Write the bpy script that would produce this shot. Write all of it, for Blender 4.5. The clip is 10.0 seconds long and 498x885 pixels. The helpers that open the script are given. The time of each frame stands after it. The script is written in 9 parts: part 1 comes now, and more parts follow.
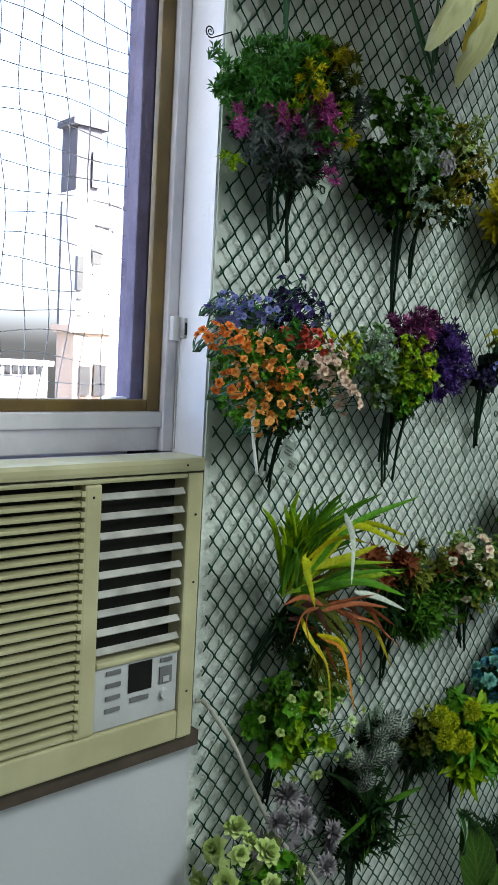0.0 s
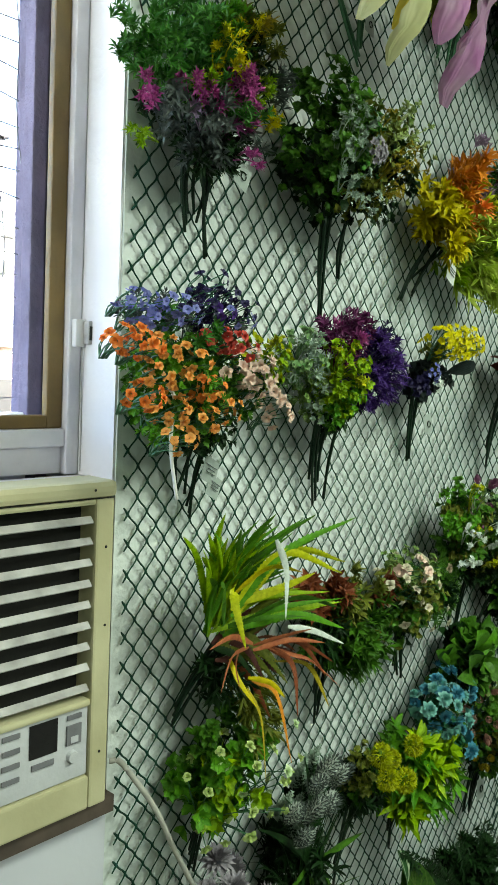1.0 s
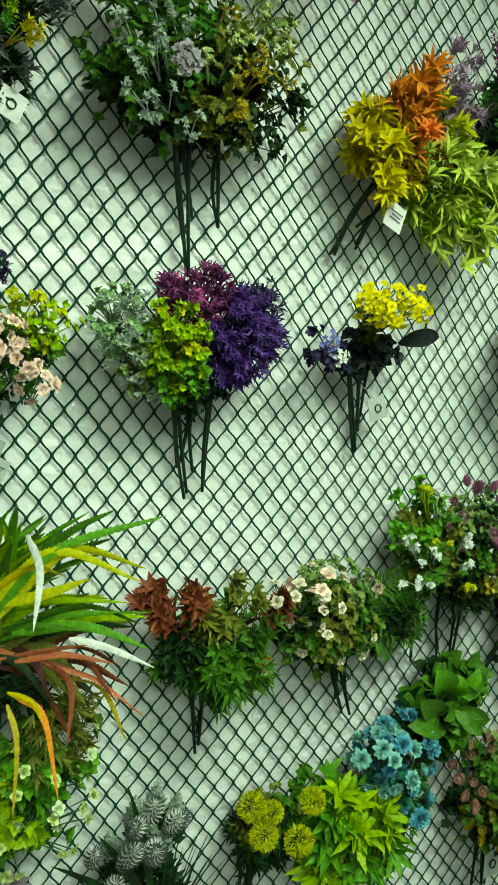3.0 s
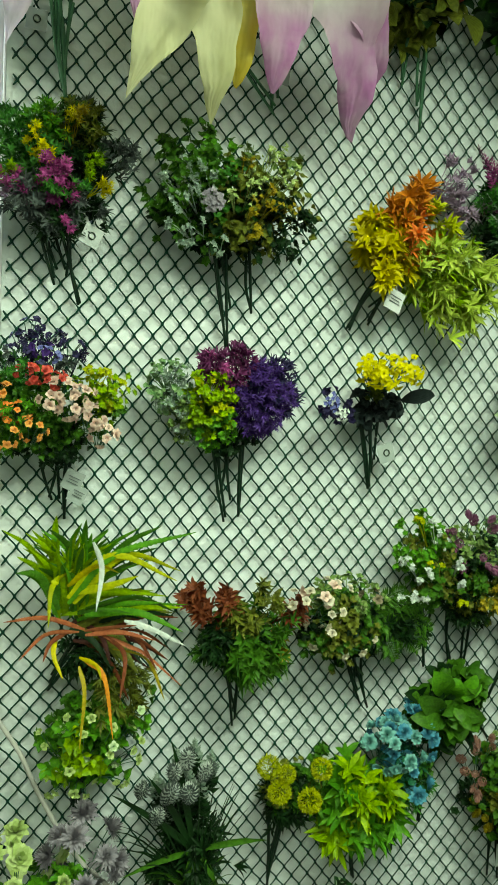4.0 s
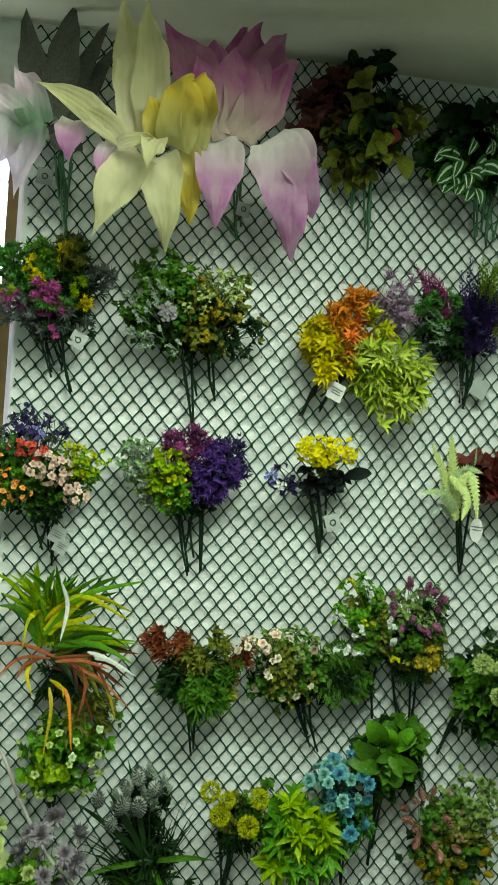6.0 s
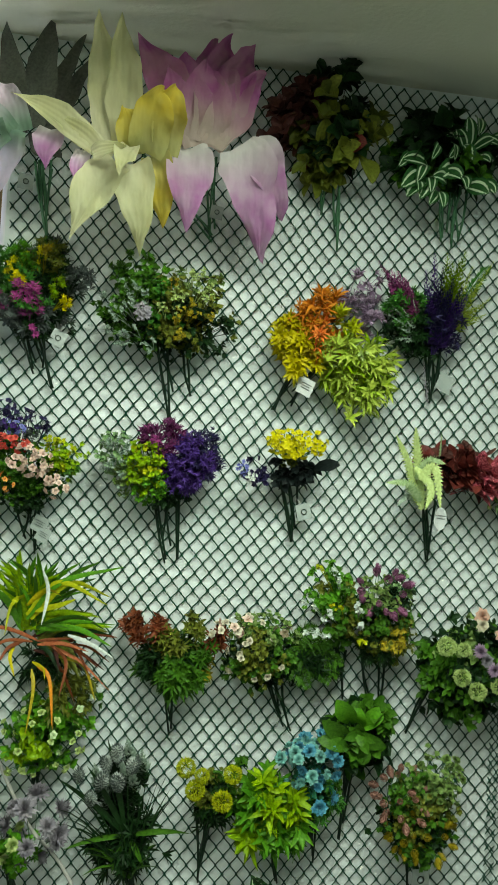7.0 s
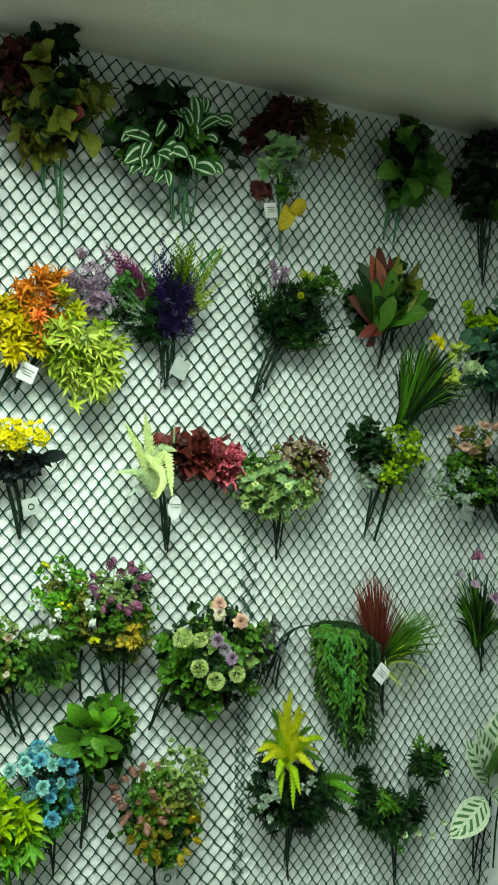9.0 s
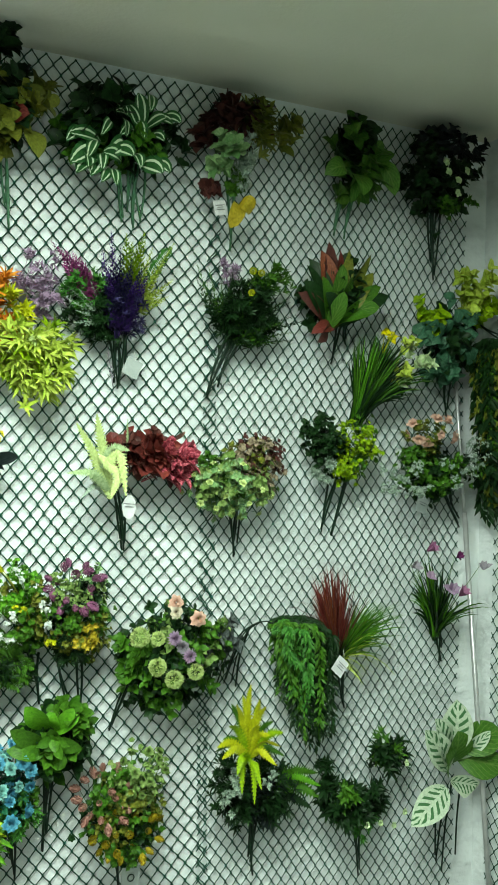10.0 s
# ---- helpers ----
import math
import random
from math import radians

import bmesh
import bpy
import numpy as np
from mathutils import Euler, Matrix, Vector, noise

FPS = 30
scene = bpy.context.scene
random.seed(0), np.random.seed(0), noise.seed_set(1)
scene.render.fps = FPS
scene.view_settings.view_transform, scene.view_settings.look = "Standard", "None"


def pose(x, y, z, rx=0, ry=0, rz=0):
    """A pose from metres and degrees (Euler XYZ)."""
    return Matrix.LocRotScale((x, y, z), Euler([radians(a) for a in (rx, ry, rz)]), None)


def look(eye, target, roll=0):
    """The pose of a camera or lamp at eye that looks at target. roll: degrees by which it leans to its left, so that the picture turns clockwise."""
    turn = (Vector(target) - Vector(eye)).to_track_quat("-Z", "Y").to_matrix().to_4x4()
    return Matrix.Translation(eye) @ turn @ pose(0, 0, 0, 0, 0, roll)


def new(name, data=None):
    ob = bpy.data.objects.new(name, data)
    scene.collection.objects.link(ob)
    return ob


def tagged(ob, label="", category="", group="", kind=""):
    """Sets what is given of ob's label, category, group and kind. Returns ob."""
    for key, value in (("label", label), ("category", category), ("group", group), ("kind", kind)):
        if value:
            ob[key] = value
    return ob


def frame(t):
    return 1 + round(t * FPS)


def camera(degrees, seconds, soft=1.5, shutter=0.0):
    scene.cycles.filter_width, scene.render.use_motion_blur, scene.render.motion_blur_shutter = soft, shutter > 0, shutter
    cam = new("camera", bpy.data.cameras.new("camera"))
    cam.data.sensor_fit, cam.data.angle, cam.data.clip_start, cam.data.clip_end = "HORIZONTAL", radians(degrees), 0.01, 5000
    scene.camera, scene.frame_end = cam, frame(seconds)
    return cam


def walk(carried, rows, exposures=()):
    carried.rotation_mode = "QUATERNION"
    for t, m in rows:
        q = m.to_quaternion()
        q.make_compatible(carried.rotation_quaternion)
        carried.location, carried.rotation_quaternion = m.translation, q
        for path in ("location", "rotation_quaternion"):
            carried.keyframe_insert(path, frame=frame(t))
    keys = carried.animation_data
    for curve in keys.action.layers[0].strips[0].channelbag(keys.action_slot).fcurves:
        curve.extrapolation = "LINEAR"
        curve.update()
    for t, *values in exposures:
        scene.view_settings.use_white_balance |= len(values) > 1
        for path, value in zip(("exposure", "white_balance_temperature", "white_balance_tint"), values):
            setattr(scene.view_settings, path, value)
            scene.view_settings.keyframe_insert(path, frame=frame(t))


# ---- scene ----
cam = camera(33.8, 10.0)
PATH = [
    (0, (0.036, 0.007, 1.563), (1.353, 1.497, 1.354), 3.2),
    (0.5, (0.115, 0.123, 1.579), (1.524, 1.537, 1.443), 2.2),
    (1, (0.136, 0.129, 1.555), (1.606, 1.476, 1.387), 2.6),
    (1.5, (0.284, 0.094, 1.527), (1.723, 1.465, 1.308), 3.0),
    (2, (0.534, -0.034, 1.564), (1.796, 1.498, 1.32), 5.0),
    (2.5, (0.623, -0.052, 1.572), (1.814, 1.541, 1.355), 4.3),
    (2.7, (0.695, -0.051, 1.553), (1.801, 1.6, 1.325), 3.5),
    (3.8, (0.85, -0.412, 1.603), (1.493, 1.473, 1.418), 3.1),
    (4, (0.825, -0.484, 1.612), (1.455, 1.408, 1.447), 2.8),
    (4.5, (0.828, -0.613, 1.613), (1.395, 1.301, 1.492), 3.1),
    (5, (0.949, -0.713, 1.632), (1.469, 1.218, 1.584), 3.8),
    (5.5, (1.076, -0.775, 1.639), (1.43, 1.193, 1.652), 4.7),
    (6.8, (1.137, -0.943, 1.634), (1.431, 1.036, 1.621), 3.8),
    (7, (1.162, -0.945, 1.637), (1.468, 1.032, 1.627), 3.8),
    (7.5, (1.246, -0.917, 1.644), (1.602, 1.051, 1.631), 3.9),
    (8, (1.317, -0.915, 1.639), (1.834, 1.017, 1.634), 3.3),
    (8.5, (1.343, -0.915, 1.638), (1.973, 0.983, 1.634), 3.0),
    (9, (1.37, -0.915, 1.636), (2.111, 0.942, 1.634), 2.4),
    (9.5, (1.389, -0.924, 1.635), (2.198, 0.905, 1.634), 1.7),
    (10, (1.401, -0.932, 1.64), (2.213, 0.896, 1.631), 1.2),
]
walk(cam, [(t, look(eye, target, roll)) for t, eye, target, roll in PATH],
     [(0, 3.9, 6350, 6), (0.5, 4.2, 6700, 3), (1, 4.47, 6900, -3), (1.5, 4.47, 7200, -14), (2, 4.4, 7350, -19), (2.5, 4.85, 7350, -18), (4, 4.62, 7400, -14), (4.5, 4.6, 7400, -11), (5, 4.5, 7350, -11), (5.5, 4.45, 7250, -8), (7, 4.52, 6850, 0), (7.5, 5.05, 6640, 3), (8, 5.12, 6560, 4), (9, 5.1, 6720, -2), (9.5, 5.28, 6600, 0), (10, 5.28, 6520, 1)])

# recessed lamp and daylight
world = bpy.data.worlds.new("sky")
scene.world = world
world.use_nodes = True
sky = world.node_tree.nodes.new("ShaderNodeTexSky")
sky.sky_type, sky.sun_disc = "NISHITA", False
sky.dust_density, sky.air_density = 6.0, 0.6
sky.sun_elevation, sky.sun_rotation = radians(48), radians(150)
world.node_tree.nodes["Background"].inputs["Strength"].default_value = 0.15
world.node_tree.links.new(sky.outputs[0], world.node_tree.nodes["Background"].inputs["Color"])


def lamp(name, kind, energy, m, colour, **size):
    data = bpy.data.lights.new(name, kind)
    data.energy, data.color = energy, colour
    for key, value in size.items():
        if key == "size":
            data.size = value
        if key == "size_y":
            data.shape, data.size_y = "RECTANGLE", value
        if key == "spread":
            data.spread = value
        if key == "angle":
            data.angle = value
    ob = new(name, data)
    ob.matrix_world = m
    return ob


lamp("sun", "SUN", 4.0, look((3, -5, 8), (0, 4, 0)), (1.0, 0.95, 0.88), angle=radians(0.6))
CEILING = 2.545
DOWNLIGHTS = ((1.5, -0.38, 2.05), (0.45, -1.3, 1.55))
for lx, ly, power in DOWNLIGHTS:
    lamp("downlight_glow", "AREA", power, look((lx, ly, CEILING - 0.03), (lx, ly + 0.001, 0)), (0.93, 1.0, 0.93), size=0.72, spread=radians(172))
# the sky's light that enters along the window opening and strikes its far reveal
lamp("window_daylight", "AREA", 0.27, look((-0.35, 1.1, 1.9), (0.86, 1.085, 1.86)), (0.93, 0.96, 1.0), size=0.06, size_y=0.8)


# ---- materials ----
def shader(name, rough=0.5, metal=0.0, spec=0.5):
    m = bpy.data.materials.new(name)
    m.use_nodes = True
    p = m.node_tree.nodes["Principled BSDF"]
    p.inputs["Roughness"].default_value = rough
    p.inputs["Metallic"].default_value = metal
    p.inputs["Specular IOR Level"].default_value = spec
    return m, m.node_tree.nodes, m.node_tree.links, p


def mixer(nodes, links, fac, a, b):
    mix = nodes.new("ShaderNodeMix")
    mix.data_type = "RGBA"
    for socket, value in ((mix.inputs[0], fac), (mix.inputs[6], a), (mix.inputs[7], b)):
        if isinstance(value, tuple):
            socket.default_value = (*value, 1)
        elif isinstance(value, (int, float)):
            socket.default_value = value
        else:
            links.new(value, socket)
    return mix.outputs[2]


def noise_of(nodes, links, scale, detail=4.0, low=0.35, high=0.65, stretch=None):
    at = nodes.new("ShaderNodeTexCoord").outputs["Object"]
    if stretch:
        mp = nodes.new("ShaderNodeMapping")
        mp.inputs["Scale"].default_value = stretch
        links.new(at, mp.inputs[0])
        at = mp.outputs[0]
    n = nodes.new("ShaderNodeTexNoise")
    n.inputs["Scale"].default_value, n.inputs["Detail"].default_value = scale, detail
    links.new(at, n.inputs["Vector"])
    r = nodes.new("ShaderNodeMapRange")
    r.inputs[1].default_value, r.inputs[2].default_value = low, high
    links.new(n.outputs[0], r.inputs[0])
    return r.outputs[0]


def bumped(nodes, links, p, height, strength, distance=0.002):
    b = nodes.new("ShaderNodeBump")
    b.inputs["Strength"].default_value, b.inputs["Distance"].default_value = strength, distance
    links.new(height, b.inputs["Height"])
    links.new(b.outputs[0], p.inputs["Normal"])


def surface(name, base, worn, scale=6.0, rough=0.6, metal=0.0, bump=0.15, fine=90.0, spec=0.4):
    """A painted or bare surface: two colours in broad stains, fine grain in the relief."""
    m, n, l, p = shader(name, rough, metal, spec)
    l.new(mixer(n, l, noise_of(n, l, scale), base, worn), p.inputs["Base Color"])
    bumped(n, l, p, noise_of(n, l, fine, 3.0), bump)
    return m


def foliage(name, a, b, rough=0.5, c=None, pattern="", through_light=0.07):
    """Moulded plastic or silk leaves: every leaf its own tone between a and b, veins and bands along the leaf's own UV."""
    m, n, l, p = shader(name, rough if rough > 0.52 else 0.45, 0.0, 0.18)
    rnd = n.new("ShaderNodeNewGeometry").outputs["Random Per Island"]
    col = mixer(n, l, rnd, a, b)
    col = mixer(n, l, noise_of(n, l, 30.0 if rough > 0.58 else 160.0, 2.0, 0.3, 0.8), col, tuple(v * (0.9 if rough > 0.58 else 0.72) for v in a))
    uv = n.new("ShaderNodeUVMap").outputs[0]
    sep = n.new("ShaderNodeSeparateXYZ")
    l.new(uv, sep.inputs[0])
    along, across = sep.outputs[0], sep.outputs[1]

    def calc(op, x, y=0.0, z=0.0):
        k = n.new("ShaderNodeMath")
        k.operation = op
        for i, v in enumerate((x, y, z)):
            if isinstance(v, (int, float)):
                k.inputs[i].default_value = v
            else:
                l.new(v, k.inputs[i])
        return k.outputs[0]

    off = calc("ABSOLUTE", calc("SUBTRACT", across, 0.5))
    if pattern == "tip":
        r = n.new("ShaderNodeMapRange")
        r.inputs[1].default_value, r.inputs[2].default_value = 0.1, 0.6
        l.new(along, r.inputs[0])
        col = mixer(n, l, calc("MULTIPLY", r.outputs[0], calc("ADD", 0.68, calc("MULTIPLY", noise_of(n, l, 22.0, 3.0), 0.32))), col, c)
    elif pattern == "bands":
        col = mixer(n, l, calc("COMPARE", off, 0.23, 0.065), col, c)
    elif pattern == "chevrons":
        s = calc("SINE", calc("MULTIPLY", calc("SUBTRACT", along, calc("MULTIPLY", off, 0.55)), 42.0))
        inside = calc("MULTIPLY", calc("GREATER_THAN", s, 0.15), calc("COMPARE", off, 0.2, 0.15))
        col = mixer(n, l, inside, col, c)
    elif pattern == "veins":
        s = calc("SINE", calc("MULTIPLY", calc("SUBTRACT", along, off), 40.0))
        rib = calc("MAXIMUM", calc("GREATER_THAN", s, 0.86), calc("LESS_THAN", off, 0.03))
        col = mixer(n, l, calc("MULTIPLY", rib, 0.32), col, c)
    elif pattern == "blotch":
        keep = calc("GREATER_THAN", calc("ABSOLUTE", calc("SINE", calc("MULTIPLY", calc("SUBTRACT", along, off), 14.0))), 0.3)
        col = mixer(n, l, calc("MULTIPLY", calc("MULTIPLY", keep, noise_of(n, l, 170.0, 2.0, 0.42, 0.56)), calc("GREATER_THAN", off, 0.04)), col, c)
    l.new(col, p.inputs["Base Color"])
    ribs = calc("SINE", calc("MULTIPLY", calc("SUBTRACT", along, off), 46.0))
    bumped(n, l, p, calc("ADD", calc("MULTIPLY", calc("SINE", calc("MULTIPLY", calc("ADD", across, calc("MULTIPLY", along, 0.12)), 30.0)), 0.05), noise_of(n, l, 13.0, 3.0, 0.25, 0.75, (1.6, 1, 0.5))) if rough > 0.58 else ribs, 0.7 if rough > 0.58 else 0.2, 0.012 if rough > 0.58 else 0.0006)
    if through_light:
        t = n.new("ShaderNodeBsdfTranslucent")
        l.new(col, t.inputs[0])
        mx = n.new("ShaderNodeMixShader")
        mx.inputs[0].default_value = through_light
        l.new(p.outputs[0], mx.inputs[1])
        l.new(t.outputs[0], mx.inputs[2])
        l.new(mx.outputs[0], n["Material Output"].inputs[0])
    return m




def trowelled(name, base, worn):
    """Old wall paint: broad stains, trowel ridges a hand wide and finer grain in the relief, a dull sheen."""
    m, n, l, p = shader(name, 0.42, 0.0, 0.5)
    col = mixer(n, l, noise_of(n, l, 3.0), base, worn)
    col = mixer(n, l, noise_of(n, l, 17.0, 6.0, 0.5, 0.78, (1.0, 1.0, 1.8)), col, tuple(v * 0.86 for v in worn))
    l.new(col, p.inputs["Base Color"])
    add = n.new("ShaderNodeMath")
    add.operation = "MULTIPLY_ADD"
    l.new(noise_of(n, l, 46.0, 4.0, 0.2, 0.8), add.inputs[0])
    add.inputs[1].default_value = 0.32
    l.new(noise_of(n, l, 9.0, 3.0, 0.25, 0.75, (1.0, 1.0, 1.7)), add.inputs[2])
    bumped(n, l, p, add.outputs[0], 0.9, 0.008)
    return m


WALL = trowelled("wall_paint", (0.745, 0.795, 0.785), (0.665, 0.725, 0.715))
PLAIN = surface("lilac_grey_paint", (0.66, 0.67, 0.75), (0.58, 0.59, 0.67), 2.5, 0.55, bump=0.06)
# Dark tone for the unseen walls, chosen to reduce fill light.
DIM = surface("low_bounce_wall", (0.22, 0.25, 0.22), (0.16, 0.19, 0.16), 2.0, 0.8)
REVEAL = surface("reveal_paint", (0.82, 0.81, 0.84), (0.72, 0.71, 0.75), 4.0, 0.6)
CEIL = surface("ceiling_paint", (0.7, 0.72, 0.6), (0.64, 0.66, 0.55), 2.0, 0.8)
FLOOR = surface("floor_tile", (0.24, 0.23, 0.21), (0.2, 0.19, 0.17), 3.0, 0.4)
NET_GREEN = surface("green_plastic_mesh", (0.004, 0.036, 0.021), (0.008, 0.054, 0.034), 20.0, 0.42, spec=0.22)
STEM = surface("stem_plastic", (0.003, 0.014, 0.006), (0.006, 0.024, 0.01), 60.0, 0.45, fine=300.0, spec=0.25)
STEM_PALE = surface("pale_stem_plastic", (0.05, 0.16, 0.07), (0.03, 0.11, 0.05), 60.0, 0.45, fine=300.0)
CREAM = surface("aged_cream_plastic", (0.6, 0.57, 0.37), (0.47, 0.44, 0.27), 7.0, 0.42, bump=0.08)
LOUVRE = surface("grey_louvre_plastic", (0.54, 0.53, 0.53), (0.33, 0.32, 0.32), 22.0, 0.5)
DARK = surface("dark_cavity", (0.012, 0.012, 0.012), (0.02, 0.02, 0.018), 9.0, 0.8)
PANEL = surface("silver_grey_panel", (0.6, 0.61, 0.65), (0.5, 0.51, 0.55), 12.0, 0.45)
BUTTON = surface("grey_button", (0.2, 0.2, 0.22), (0.15, 0.15, 0.17), 30.0, 0.5)
SCREEN = surface("black_display", (0.008, 0.008, 0.01), (0.012, 0.012, 0.012), 9.0, 0.15)
WOOD = surface("stained_wood_frame", (0.1, 0.075, 0.06), (0.06, 0.045, 0.038), 18.0, 0.7)
SASH = surface("brown_sash", (0.2, 0.125, 0.035), (0.14, 0.09, 0.03), 14.0, 0.5)
FRAME = surface("lilac_grey_frame", (0.8, 0.78, 0.86), (0.64, 0.62, 0.7), 9.0, 0.5)
# Lilac darkened in its base colour so outer stile and jamb look shaded.
OUTER = surface("shaded_weathered_lilac", (0.16, 0.14, 0.215), (0.1, 0.088, 0.14), 12.0, 0.85, bump=0.4)
CORD = surface("white_net_cord", (0.3, 0.29, 0.31), (0.2, 0.2, 0.22), 60.0, 0.7)
CABLE = surface("grey_cable", (0.5, 0.49, 0.45), (0.38, 0.37, 0.34), 30.0, 0.5)
RIBBON = surface("white_ribbon", (0.8, 0.8, 0.78), (0.7, 0.7, 0.68), 30.0, 0.5)
CARD = surface("white_card", (0.62, 0.65, 0.64), (0.54, 0.57, 0.56), 30.0, 0.5)
CLEAR_CARD = surface("milky_card", (0.38, 0.43, 0.4), (0.32, 0.37, 0.35), 30.0, 0.3)
INK = surface("dark_ink", (0.14, 0.15, 0.17), (0.04, 0.05, 0.05), 30.0, 0.6)
STEEL = surface("brushed_rod", (0.55, 0.57, 0.56), (0.45, 0.47, 0.46), 30.0, 0.35, 0.6)
HOUSE = surface("white_house_render", (0.6, 0.58, 0.6), (0.5, 0.49, 0.51), 0.4, 0.9)
HOUSE_DIM = surface("lilac_house_render", (0.045, 0.043, 0.055), (0.03, 0.03, 0.038), 0.6, 0.9)
HOUSE_TAN = surface("tan_house_render", (0.3, 0.22, 0.17), (0.24, 0.18, 0.14), 0.6, 0.9)
SHADE = surface("dark_house_window", (0.012, 0.012, 0.014), (0.018, 0.018, 0.02), 2.0, 0.3)

glass, gn, gl, gp = shader("window_glass", 0.0)
gp.inputs["Base Color"].default_value = (0.95, 0.97, 1.0, 1)
gp.inputs["Transmission Weight"].default_value = 1.0
gp.inputs["IOR"].default_value = 1.01

